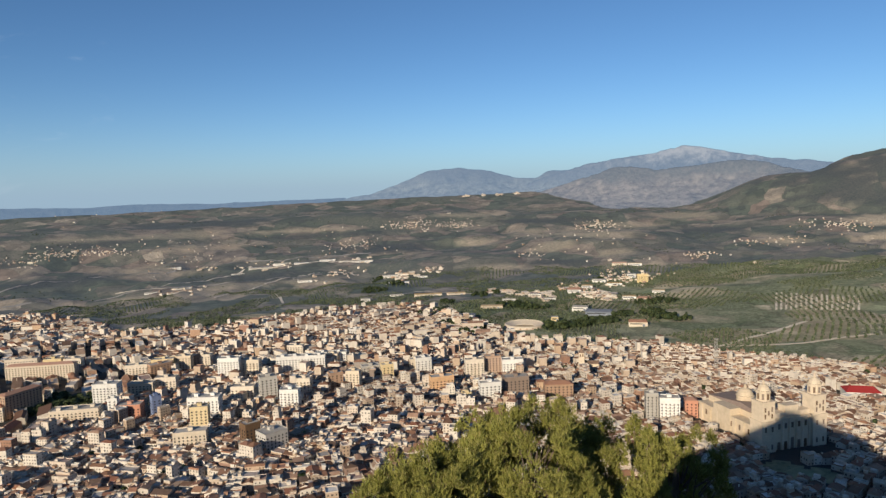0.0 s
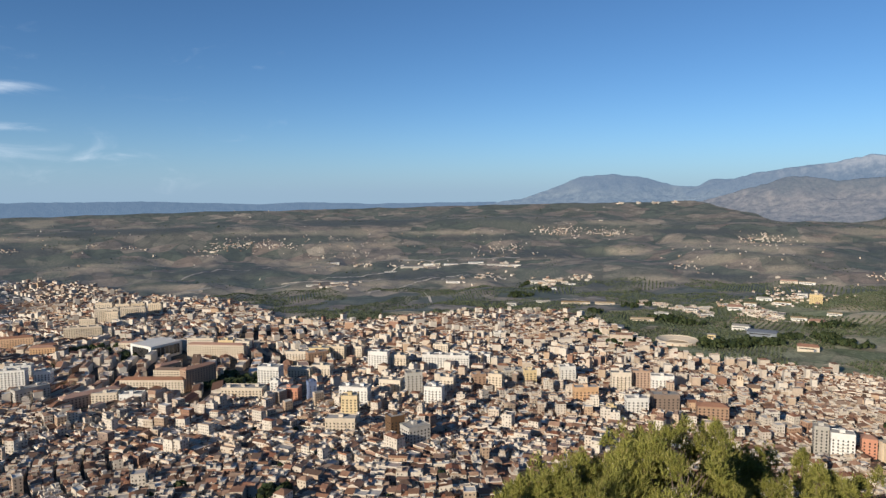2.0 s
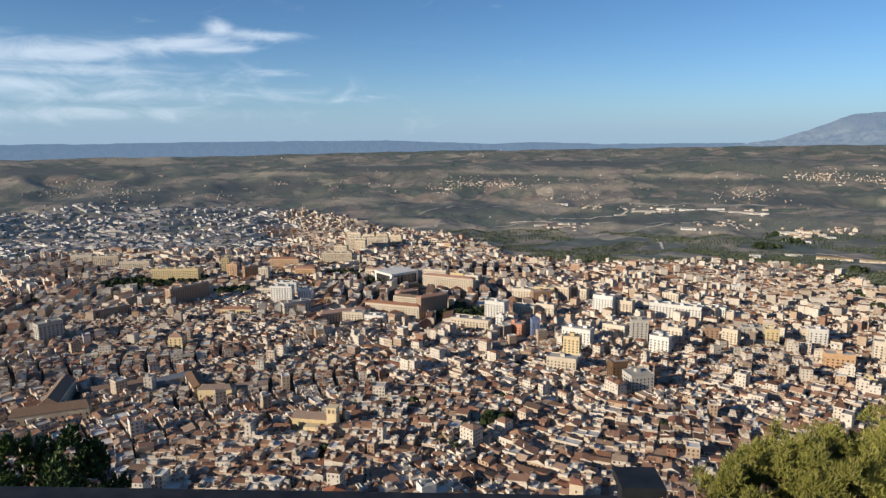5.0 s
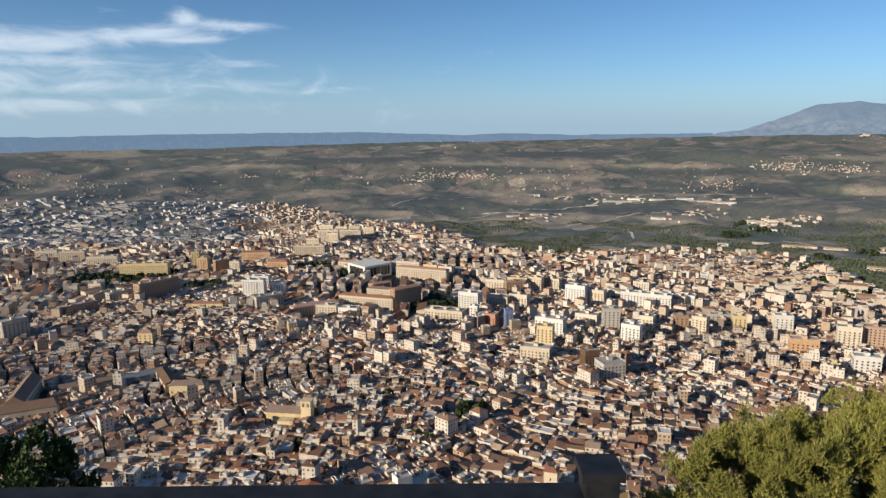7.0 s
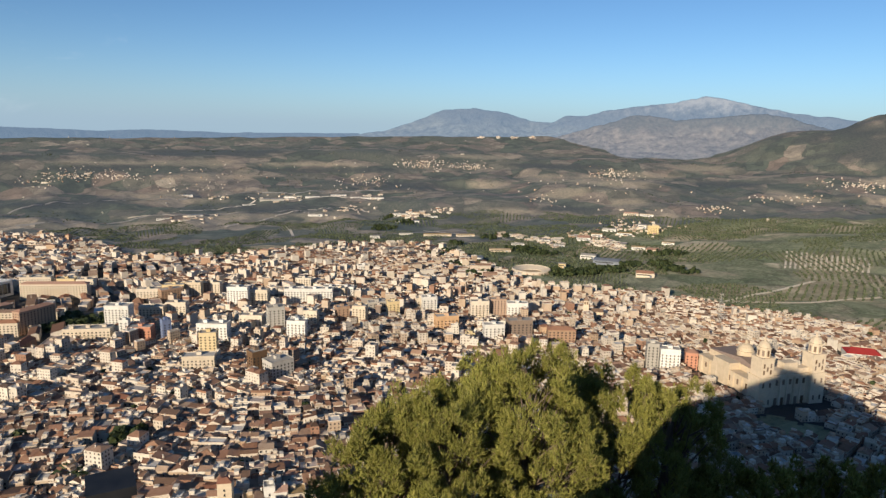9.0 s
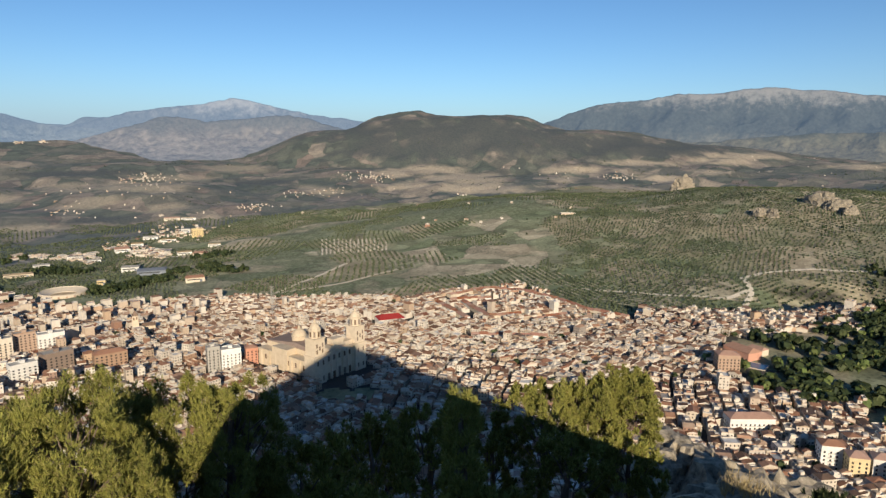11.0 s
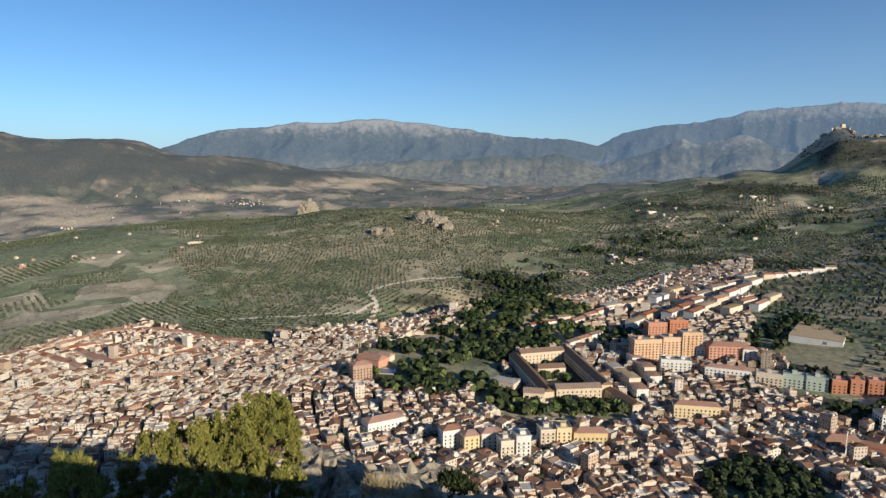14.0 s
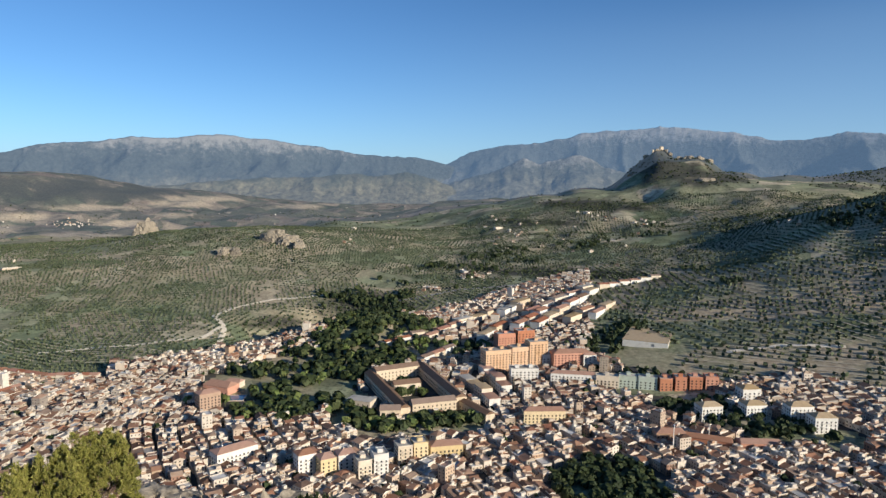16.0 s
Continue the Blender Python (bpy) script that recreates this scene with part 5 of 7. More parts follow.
def cathedral():
    """Twin-towered stone cathedral; its front is x, its nave runs back along y."""
    lx, ly, lz = 640 * math.sin(radians(25.9)), 640 * math.cos(radians(25.9)), 0.0
    rx, ry = 678 * math.sin(radians(29.4)), 678 * math.cos(radians(29.4))
    yaw = math.atan2(ry - ly, rx - lx)
    span = math.hypot(rx - lx, ry - ly)
    e = thing("cathedral", (lx + rx) / 2, (ly + ry) / 2, 0, yaw, "golden stone cathedral with twin belfry towers and a dome", "cathedral")
    S = PAINT["stone"]
    part("facade", joined([(span - 13, 9, -6, 27, 0, 2), (span - 12, 10, 26.9, 28.6, 0, 2), (span - 15, 8, 28.6, 33, 0, 3), (14, 9, 33, 39, 0, 3), (15, 9.4, 16, 17, 0, 2)]), S, e)
    for s in (-1, 1):
        tw = part("tower", joined([(15, 15, -6, 27, s * span / 2, 2), (16.2, 16.2, 27, 28.6, s * span / 2, 2), (13.4, 13.4, 28.6, 45, s * span / 2, 2), (14.6, 14.6, 45, 46.2, s * span / 2, 2), (15.6, 15.6, 14.6, 15.6, s * span / 2, 2)]), S, e)
        v, q, t = [], [], []
        rings = ((6.0, 46.2), (6.0, 54.0), (6.6, 54.2), (6.6, 55.2), (5.4, 55.3), (4.6, 58.2), (2.4, 60.4), (1.2, 60.8), (1.2, 62.6), (0.2, 64.6))
        for k, (rad, z) in enumerate(rings):
            v += [(s * span / 2 + rad * math.cos(a * math.pi / 4 + math.pi / 8), 2 + rad * math.sin(a * math.pi / 4 + math.pi / 8), z) for a in range(8)]
            if k:
                q += [((k - 1) * 8 + a, (k - 1) * 8 + (a + 1) % 8, k * 8 + (a + 1) % 8, k * 8 + a) for a in range(8)]
        part("belfry", (v, q), S, tw)
        for a in range(8):
            o = part("bell_opening", box_arrays(2.0, 0.4, 47.5, 52.8), PAINT["brown"], tw, "dark arched bell opening")
            ang = a * math.pi / 4
            o.matrix_basis = pose(s * span / 2 + 5.5 * math.cos(ang), 2 + 5.5 * math.sin(ang), 0, 0, 0, math.degrees(ang) + 90)
        for sx, zz in ((-4, 31), (4, 31), (-4, 37), (4, 37), (0, 34)):
            part("opening", box_arrays(1.6, 0.3, zz, zz + 4, s * span / 2 + sx * 0.9, 2 - 6.75), PAINT["brown"], tw)
        for zz in (3, 19):
            for sx in (-3.5, 3.5):
                part("opening", box_arrays(1.8, 0.3, zz, zz + 4.5, s * span / 2 + sx, 2 - 7.6), PAINT["brown"], tw)
    for k in range(-2, 3):
        part("column", box_arrays(1.4, 1.4, 0, 26, k * 7.2 + 3.6, -3.0), S, e)
        part("opening", box_arrays(2.4, 0.4, 19, 24, k * 7.2, -2.6), PAINT["brown"], e)
        part("door", box_arrays(3.0, 0.4, 0, 7 if k else 10, k * 7.2, -2.6), PAINT["brown"], e)
    part("nave", joined([(52, 88, -6, 15, 2, 52), (53, 89, 14.9, 16.0, 2, 52), (30, 86, 16.0, 22, 2, 52), (54.5, 24, -6, 22.5, 2, 60)]), S, e)
    for u in (12, 24, 36, 48, 60, 72, 84):
        for sx in (-24.1, 28.1):
            part("side_window", box_arrays(0.4, 2.2, 6, 11, sx, u), PAINT["brown"], e)
        for sx in (-24.6, 28.6):
            part("buttress", box_arrays(1.6, 1.6, -4, 15, sx, u + 6), S, e)
    vq, t = pitched(30, 86, 22.02, 5, 1.0)
    vq = ([(y * 0 + 2 + x, 52 + y, z) for x, y, z in pitched(30, 86, 22.02, 4, 0.3)[0][0]], vq[1])
    part("roof", vq, PAINT["tilebrown"], e, tris=t)
    v, q = [], []
    for k, (rad, z) in enumerate(((8, 21), (8, 29), (8.7, 29.2), (8.7, 30), (7.6, 30.2), (6.7, 33.5), (4.6, 36), (2.0, 37.2), (1.4, 37.4), (1.4, 39.6), (0.2, 41))):
        v += [(2 + rad * math.cos(a * math.pi / 8), 60 + rad * math.sin(a * math.pi / 8), z) for a in range(16)]
        if k:
            q += [((k - 1) * 16 + a, (k - 1) * 16 + (a + 1) % 16, k * 16 + (a + 1) % 16, k * 16 + a) for a in range(16)]
    part("dome", (v, q), S, e, "ribbed stone dome with a lantern")
    c, s = math.cos(yaw), math.sin(yaw)
    for u in range(-30, 31, 12):
        for w in range(-22, 105, 12):
            px, py = (lx + rx) / 2 + u * c - w * s, (ly + ry) / 2 + u * s + w * c
            CLEAR.append((math.degrees(math.atan2(px, py)), math.hypot(px, py), 11))


cathedral()


def church():
    x, y, z, r = sight(-43.8, -24.2)
    e = thing("church", x, y, z, radians(43.8 - 22), "cream stone church with a square bell tower among houses", "church")
    part("nave", box_arrays(30, 14, -4, 11), PAINT["ochre"], e)
    vq, t = pitched(30, 14, 11.02, 3.4, 0.0)
    part("roof", vq, PAINT["tilebrown"], e, tris=t)
    part("chapel", box_arrays(12, 10, -4, 8, 4, -11), PAINT["ochre"], e)
    tw = part("tower", joined([(8, 8, -4, 21, 19, -4), (8.8, 8.8, 16, 16.8, 19, -4), (8.8, 8.8, 21, 22, 19, -4)]), PAINT["ochre"], e)
    for k in range(2):
        part("bell_opening", joined([(1.6, 0.4, 17.3, 20.2, 19 - 1.8 + 3.6 * k, -8.1), (0.4, 1.6, 17.3, 20.2, 14.95, -5.8 + 3.6 * k)]), PAINT["brown"], tw)
    hang_windows(e, 30, 14, 9, pitch=6, storey=6, first=3, wh=2.2)
    CLEAR.extend([(-43.8, r, 18), (-42.0, r, 13), (-45.2, r, 10)])
    a = sight(11.6, -15.9)
    e = thing("parish_church", a[0], a[1], a[2], radians(-10), "pale stone parish church with a tall spired tower", "church")
    part("nave", box_arrays(26, 13, -3, 11, 10, 10), PAINT["stone"], e)
    vq, t = pitched(26, 13, 11.02, 3.0, 0.0)
    part("roof", ([(p[0] + 10, p[1] + 10, p[2]) for p in vq[0]], vq[1]), PAINT["tilebrown"], e, tris=t)
    tw = part("tower", joined([(7.5, 7.5, -3, 20, 0, 0), (8.4, 8.4, 20, 21, 0, 0), (6.6, 6.6, 21, 27, 0, 0)]), PAINT["stone"], e)
    part("spire", ([(-3.6, -3.6, 27), (3.6, -3.6, 27), (3.6, 3.6, 27), (-3.6, 3.6, 27), (0, 0, 34)], [(3, 2, 1, 0)]), PAINT["tilebrown"], tw, tris=[(0, 1, 4), (1, 2, 4), (2, 3, 4), (3, 0, 4)])
    for k in range(2):
        part("bell_opening", box_arrays(1.5, 0.4, 22, 25.5, -1.6 + 3.2 * k, -3.4), PAINT["brown"], tw)
    CLEAR.extend([(11.6, a[3], 9), (11.9, a[3] + 12, 14)])


church()
long_row(-53.0, 636, -50.3, 626, 14, 12, "ochre", "tilebrown", "cream palace front with rows of windows", 0.6, name="palace")
long_row(-53.0, 645, -53.6, 690, 12, 11, "stone", "tilebrown", "long palace wing behind the front", 0.0, name="palace_wing")
long_row(-50.2, 640, -47.5, 640, 12, 8, "cream", "tilebrown", "low convent wing beside the palace", 0.0, name="convent_wing")
long_row(-66.5, 650, -61.2, 640, 15, 11, "stone", "tilebrown", "broad convent range with brown tiled roofs", 0.4, name="convent_range", rise=0.35)
long_row(-64.0, 660, -62.6, 720, 15, 14, "stone", "tilebrown", "convent church with a steep brown gable", 0.0, name="convent_church", rise=0.4)
long_row(-61.0, 690, -57.2, 690, 13, 9, "cream", "tilebrown", "long cream cloister range", 0.0, name="cloister_range")
long_row(-56.5, 690, -53.5, 700, 14, 8, "grey", "slate", "long grey-roofed market hall between houses", 0.0, name="market_hall")
long_row(31.2, 850, 33.4, 860, 22, 8, "white", "red", "hall with a bright red sheet roof", 0.6, name="red_roofed_hall")
long_row(61.0, 792, 62.9, 770, 20, 9, "redbrick", "tile", "red-roofed school buildings in the park", 0.4, name="school")
long_row(62.5, 800, 63.6, 790, 12, 7, "cream", "tile", "small cream school pavilion with red roof", 0.4, name="pavilion")
long_row(100.5, 640, 104.8, 640, 13, 7, "redbrick", "tile", "low dark red school roofs beside trees", 0.3, name="school_wing")
long_row(105.2, 640, 108.2, 655, 13, 7, "redbrick", "tile", "low dark red workshop roof", 0.3, name="workshop")


def bullring():
    x, y, z, r = sight(6.8, -12.2)
    e = thing("bullring", x, y, z, 0, "round brick bullring with tiers of seats", "bullring")
    n, v, q = 40, [], []
    prof = ((37, -3), (37, 6), (35, 7.5), (34, 6.2), (20, 1.5), (19.5, 0.4))
    for k, (rad, h) in enumerate(prof):
        v += [(rad * math.cos(2 * math.pi * a / n), rad * math.sin(2 * math.pi * a / n), h) for a in range(n)]
        if k:
            q += [((k - 1) * n + a, (k - 1) * n + (a + 1) % n, k * n + (a + 1) % n, k * n + a) for a in range(n)]
    part("stand", (v, q), PAINT["cream"], e)
    part("arena", ([(19.6 * math.cos(2 * math.pi * a / n), 19.6 * math.sin(2 * math.pi * a / n), 0.5) for a in range(n)] + [(0, 0, 0.5)], []), PAINT["tan"], e, tris=[(a, (a + 1) % n, n) for a in range(n)])
    for a in range(20):
        o = part("arch", box_arrays(3.0, 0.4, 1, 5), PAINT["brick"], e)
        o.matrix_basis = pose(37 * math.cos(a * math.pi / 10), 37 * math.sin(a * math.pi / 10), 0, 0, 0, 18 * a + 90)
    CLEAR.append((6.8, r, 44))


bullring()
BUILT = len(CLEAR)
# ground kept for parks, woods and squares
CLEAR.extend(PARKS + PARKS2)
CLEAR.extend([(78.2, 735, 48), (78.5, 700, 35), (77, 770, 35)])


def mast(az, el, high, label, lattice=False):
    """A floodlight pole, or a lattice tower of legs and braces."""
    x, y, z, r = sight(az, el)
    e = thing("mast", x, y, z, 0.3, label, "mast")
    if not lattice:
        part("pole", joined([(0.7, 0.7, -2, high * 0.5), (0.5, 0.5, high * 0.5, high)]), PAINT["white"], e)
        part("lamp_head", box_arrays(2.6, 0.8, high, high + 1.2), PAINT["white"], e)
        return
    for sx, sy in ((-1, -1), (1, -1), (1, 1), (-1, 1)):
        part("leg", box_arrays(0.3, 0.3, -2, high, sx * 1.3, sy * 1.3), PAINT["grey"], e)
    for k in range(int(high / 3)):
        part("brace", joined([(2.6, 0.15, k * 3, k * 3 + 0.2, 0, s * 1.3) for s in (-1, 1)] + [(0.15, 2.6, k * 3, k * 3 + 0.2, s * 1.3, 0) for s in (-1, 1)]), PAINT["grey"], e)
    part("platform", box_arrays(4, 4, high, high + 1.0), PAINT["grey"], e)


mast(100.3, -21.4, 26, "tall white floodlight pole above the houses")
mast(103.0, -20.2, 16, "white floodlight pole beside the school")
mast(22.3, -15.6, 46, "grey lattice mast rising from the old town", True)
mast(-47.6, -13.4, 24, "white pole on a square in the city")


def pool():
    x, y, z, r = sight(62.6, -17.8)
    CLEAR.append((62.9, r - 10, 34))
    m, n, l, b = material("pool_water", 0.08)
    t = tex(n, l, "ShaderNodeTexNoise", 0.8, position(n), Detail=3.0)
    k = ramp(n, [(0.3, (0.05, 0.12, 0.22)), (0.7, (0.08, 0.17, 0.30))])
    l.new(t.outputs[0], k.inputs[0])
    l.new(k.outputs[0], b.inputs["Base Color"])
    e = thing("swimming_pool", x, y, z, radians(-62.6 - 12), "blue swimming pool with a pale rim in the park", "pool")
    part("rim", joined([(34, 1.5, -2, 0.6, 0, -9.5), (34, 1.5, -2, 0.6, 0, 9.5), (1.5, 17.5, -2, 0.6, -16.2, 0), (1.5, 17.5, -2, 0.6, 16.2, 0)]), PAINT["cream"], e)
    part("water", box_arrays(31, 17.5, -2, 0.45), m, e, "still blue water")


pool()


def hill_castle():
    """A ruined keep with a length of wall on the hill's top."""
    x, y, z = spot(98.3, 2795)
    e = thing("castle", x, y, z, 0.4, "small ruined stone castle on the hill's top", "castle")
    part("keep", joined([(12, 12, -6, 17), (13, 13, 17, 18)]), PAINT["stone"], e)
    part("wall", joined([(46, 2.5, -6, 7, 18, -8), (2.5, 24, -6, 7, 40, 3), (30, 2.5, -6, 6, -18, -7)]), PAINT["stone"], e)
    part("turret", box_arrays(6, 6, -6, 11, 40, -8), PAINT["stone"], e)


hill_castle()


# ---- trees ----
def leaf_material(name, stops, source="island", shine=0.15):
    m, n, l, b = material(name, 0.6)
    f = n.new("ShaderNodeNewGeometry").outputs["Random Per Island"]
    r = ramp(n, stops)
    l.new(f, r.inputs[0])
    t = tex(n, l, "ShaderNodeTexNoise", 0.35, position(n), Detail=3.0)
    mr = n.new("ShaderNodeMapRange")
    mr.inputs[3].default_value, mr.inputs[4].default_value = 0.7, 1.3
    l.new(t.outputs[0], mr.inputs[0])
    c = mix(n, l, r.outputs[0], mr.outputs[0], 1.0, "MULTIPLY")
    l.new(c, b.inputs["Base Color"])
    b.inputs["Specular IOR Level"].default_value = shine
    return m


mat_needles = leaf_material("pine_needles", [(0, (0.14, 0.15, 0.038)), (0.5, (0.245, 0.242, 0.056)), (0.85, (0.345, 0.32, 0.08)), (1, (0.31, 0.25, 0.11))])
mat_oak = leaf_material("holm_oak_leaves", [(0, (0.05, 0.075, 0.028)), (0.6, (0.085, 0.12, 0.04)), (1, (0.14, 0.17, 0.06))])
mat_leaves = leaf_material("broad_leaves", [(0, (0.024, 0.036, 0.016)), (0.6, (0.042, 0.058, 0.023)), (1, (0.08, 0.092, 0.034))])
mat_olive = leaf_material("olive_leaves", [(0, (0.058, 0.074, 0.038)), (0.6, (0.088, 0.105, 0.056)), (1, (0.125, 0.14, 0.08))])
mat_bark = island_paint("pine_bark", [(0, (0.14, 0.10, 0.075)), (1, (0.22, 0.17, 0.13))], 0.3, 6.0)


def tubes(paths, sides=6):
    """Tapered tubes along lists of (x, y, z, radius)."""
    V, Q, base = [], [], 0
    for path in paths:
        p = np.array(path, dtype=float)
        for k in range(len(p)):
            d = p[min(k + 1, len(p) - 1), :3] - p[max(k - 1, 0), :3]
            d = d / (np.linalg.norm(d) + 1e-9)
            u = np.cross(d, (0.3, 0.9, 0.2))
            u /= np.linalg.norm(u) + 1e-9
            w = np.cross(d, u)
            for a in range(sides):
                t = 2 * math.pi * a / sides
                V.append(p[k, :3] + p[k, 3] * (math.cos(t) * u + math.sin(t) * w))
            if k:
                for a in range(sides):
                    Q.append((base + (k - 1) * sides + a, base + (k - 1) * sides + (a + 1) % sides, base + k * sides + (a + 1) % sides, base + k * sides + a))
        base += len(p) * sides
    return np.array(V), np.array(Q)


def tuft_tris(centres, dirs, blades, length, width, rs, spread=0.7):
    """Bunches of slim blades that fan out from each centre round its direction."""
    n = len(centres)
    c = np.repeat(centres, blades, 0)
    d = np.repeat(dirs, blades, 0) + rs.normal(0, spread, (n * blades, 3))
    d /= np.linalg.norm(d, axis=1)[:, None]
    side = np.cross(d, rs.normal(0, 1, d.shape))
    side /= np.linalg.norm(side, axis=1)[:, None]
    ln = length * rs.uniform(0.6, 1.2, (len(c), 1))
    wd = width * rs.uniform(0.7, 1.3, (len(c), 1))
    a, b, tip = c - side * wd / 2, c + side * wd / 2, c + d * ln
    v = np.stack([a, b, tip], 1).reshape(-1, 3)
    return v, np.arange(len(v)).reshape(-1, 3)


def pine_meshes(seed, R, H, top, clumps, tufts, blade=(0.19, 0.026), lean=0.0, slim=1.0):
    """Crown and wood of a pine of crown radius R and crown height H, its top at height top over the foot."""
    rs = np.random.RandomState(seed)
    cs, ds, limbs = [], [], []
    trunk = [(0, 0, -1.5, 0.26), (0.1 * R, 0, top * 0.35, 0.2), (0.05 * R + lean, 0.05 * R, top - H * 0.6, 0.14), (lean, 0, top - H * 0.15, 0.05)]
    for k in range(clumps):
        t = rs.uniform(0, 1) ** 0.8
        az = rs.uniform(0, 2 * math.pi)
        # wide irregular dome, lobed round its rim
        lobe = 0.78 + 0.22 * math.sin(3 * az + seed) + rs.uniform(-0.1, 0.1)
        rad = R * lobe * math.sqrt(max(1 - (t * 1.02 - 0.12) ** 2, 0.02)) * rs.uniform(0.45, 1.0) ** 0.5 * slim
        z = top - H + H * t * rs.uniform(0.85, 1.02)
        c = np.array([rad * math.cos(az) + lean * t, rad * math.sin(az), z])
        size = rs.uniform(0.26, 0.52) * (0.6 + 0.12 * min(R, 4))
        root = np.array([0.08 * R * math.cos(az), 0.08 * R * math.sin(az), z - rs.uniform(0.25, 0.5) * H - 0.2])
        midp = (root + c) / 2 + rs.normal(0, 0.1 * R, 3) * 0.5
        if k % 3 == 0:
            limbs.append([(*root, 0.035), (*midp, 0.02), (*c, 0.006)])
        p = rs.normal(0, 1, (tufts, 3))
        p /= np.linalg.norm(p, axis=1)[:, None]
        p[:, 2] = np.abs(p[:, 2]) * 1.15 - 0.35
        pts = c + p * size * rs.uniform(0.35, 1.0, (tufts, 1)) * np.array([0.66, 0.66, 1.45])
        out = 0.55 * p + np.array([0, 0, 1.0])
        cs.append(pts), ds.append(out / np.linalg.norm(out, axis=1)[:, None])
    v, t = tuft_tris(np.concatenate(cs), np.concatenate(ds), 5, blade[0], blade[1], rs, 0.42)
    return v, t, tubes([trunk] + limbs, 6)


def pine(az, d, top_el, R, H, seed, label, clumps=70, tufts=95, mat=None, name="pine_tree", blade=(0.19, 0.026), slim=1.0):
    x, y, z = spot(az, d)
    top = EYE + d * math.tan(radians(top_el)) - z
    v, t, (wv, wq) = pine_meshes(seed, R, H, top, clumps, tufts, blade, 0.0, slim)
    e = thing(name, x, y, z, seed * 0.7, label, name.replace("_", " "))
    part("trunk", (wv, wq), mat_bark, e, "grey-brown bark")
    part("crown", (v, []), mat or mat_needles, e, tris=t)
    return e


pine(6.8, 22, -19.2, 4.2, 5.6, 1, "large sunlit pine with dense yellow-green needle clumps", 400, 72)
pine(14.2, 24, -20.2, 4.6, 5.6, 2, "large sunlit pine partly in the hill's shadow", 330, 72)
pine(-0.6, 20.5, -22.0, 3.5, 4.6, 17, "broad sunlit pine joined to a taller one", 270, 72)
pine(-5.6, 19, -24.6, 2.6, 3.6, 3, "lower pine beside the large one", 150, 72)
pine(19.0, 23, -20.0, 2.2, 4.0, 4, "pine half in shadow on the slope", 100, 70)
pine(24.5, 24, -26.2, 3.4, 4.0, 5, "pine wholly in the hill's shadow", 120, 36, blade=(0.24, 0.08))
pine(30.5, 30, -24.4, 3.8, 4.5, 6, "shaded dark pine on the slope", 120, 36, blade=(0.24, 0.08))
pine(35.5, 33, -23.3, 3.6, 4.5, 7, "shaded dark pine beside the rocks", 120, 36, blade=(0.24, 0.08))
pine(38.6, 17, -21.6, 0.8, 3.2, 8, "slim young pine whose tip catches the sun", 60, 70, slim=0.8)
pine(41.5, 36, -23.6, 2.8, 4.5, 9, "dark pine behind the young one", 90, 36, blade=(0.24, 0.08))
pine(46.2, 35, -20.6, 3.1, 4.4, 10, "sunlit rounded pine crown over dark trunks", 190, 60, blade=(0.17, 0.045))
pine(50.2, 35, -20.4, 2.0, 3.0, 16, "sunlit pine crown between two broader ones", 110, 60, blade=(0.17, 0.045))
pine(52.8, 36, -19.3, 2.7, 4.0, 11, "sunlit umbrella pine on the rocky spur", 230, 60, blade=(0.17, 0.045))
pine(48.5, 30, -24.6, 2.6, 4.0, 12, "shaded pine under the sunlit crowns", 90, 36, blade=(0.24, 0.08))
pine(53.4, 33, -24.4, 2.2, 3.4, 18, "dark pine filling the gap under the umbrella pine", 90, 36, blade=(0.24, 0.08))
pine(28.0, 19, -29.5, 2.6, 3.0, 13, "shaded pine below the lookout", 90, 36, blade=(0.24, 0.08))
pine(41.0, 21, -29.5, 2.6, 3.0, 14, "dark pine below the lookout", 90, 36, blade=(0.24, 0.08))
pine(-64.4, 12, -22.4, 2.0, 2.9, 15, "dark leafy evergreen beside the lookout", 110, 90, mat_oak, "holm_oak", (0.10, 0.06))


def far_tree(rs, quads, tall, wide):
    """A small crown of leaf clumps with a stub of trunk, for woods seen from afar."""
    c = rs.normal(0, 1, (quads, 3))
    c /= np.linalg.norm(c, axis=1)[:, None]
    c *= rs.uniform(0.45, 1.0, (quads, 1))
    c = c * np.array([wide / 2, wide / 2, tall * (0.36 if quads > 8 else 0.3)]) + np.array([0, 0, tall * (0.62 if quads > 8 else 0.5)])
    n = c - np.array([0, 0, tall * 0.5])
    n = n / np.linalg.norm(n, axis=1)[:, None] + rs.normal(0, 0.2, c.shape)
    n /= np.linalg.norm(n, axis=1)[:, None]
    u = np.cross(n, rs.normal(0, 1, c.shape))
    u /= np.linalg.norm(u, axis=1)[:, None]
    w = np.cross(n, u)
    s = wide * rs.uniform(0.2, 0.36, (quads, 1))
    v = np.stack([c - u * s - w * s * 0.8, c + u * s * 0.9 - w * s, c + u * s + w * s * 0.9, c - u * s * 0.8 + w * s], 1)
    if quads < 8:
        return v.reshape(-1, 3)
    tr = 0.035 * tall
    trunk = np.array([[[-tr, 0, -0.5], [tr, 0, -0.5], [tr, 0, tall * 0.5], [-tr, 0, tall * 0.5]], [[0, -tr, -0.5], [0, tr, -0.5], [0, tr, tall * 0.5], [0, -tr, tall * 0.5]]])
    return np.concatenate([v, trunk]).reshape(-1, 3)


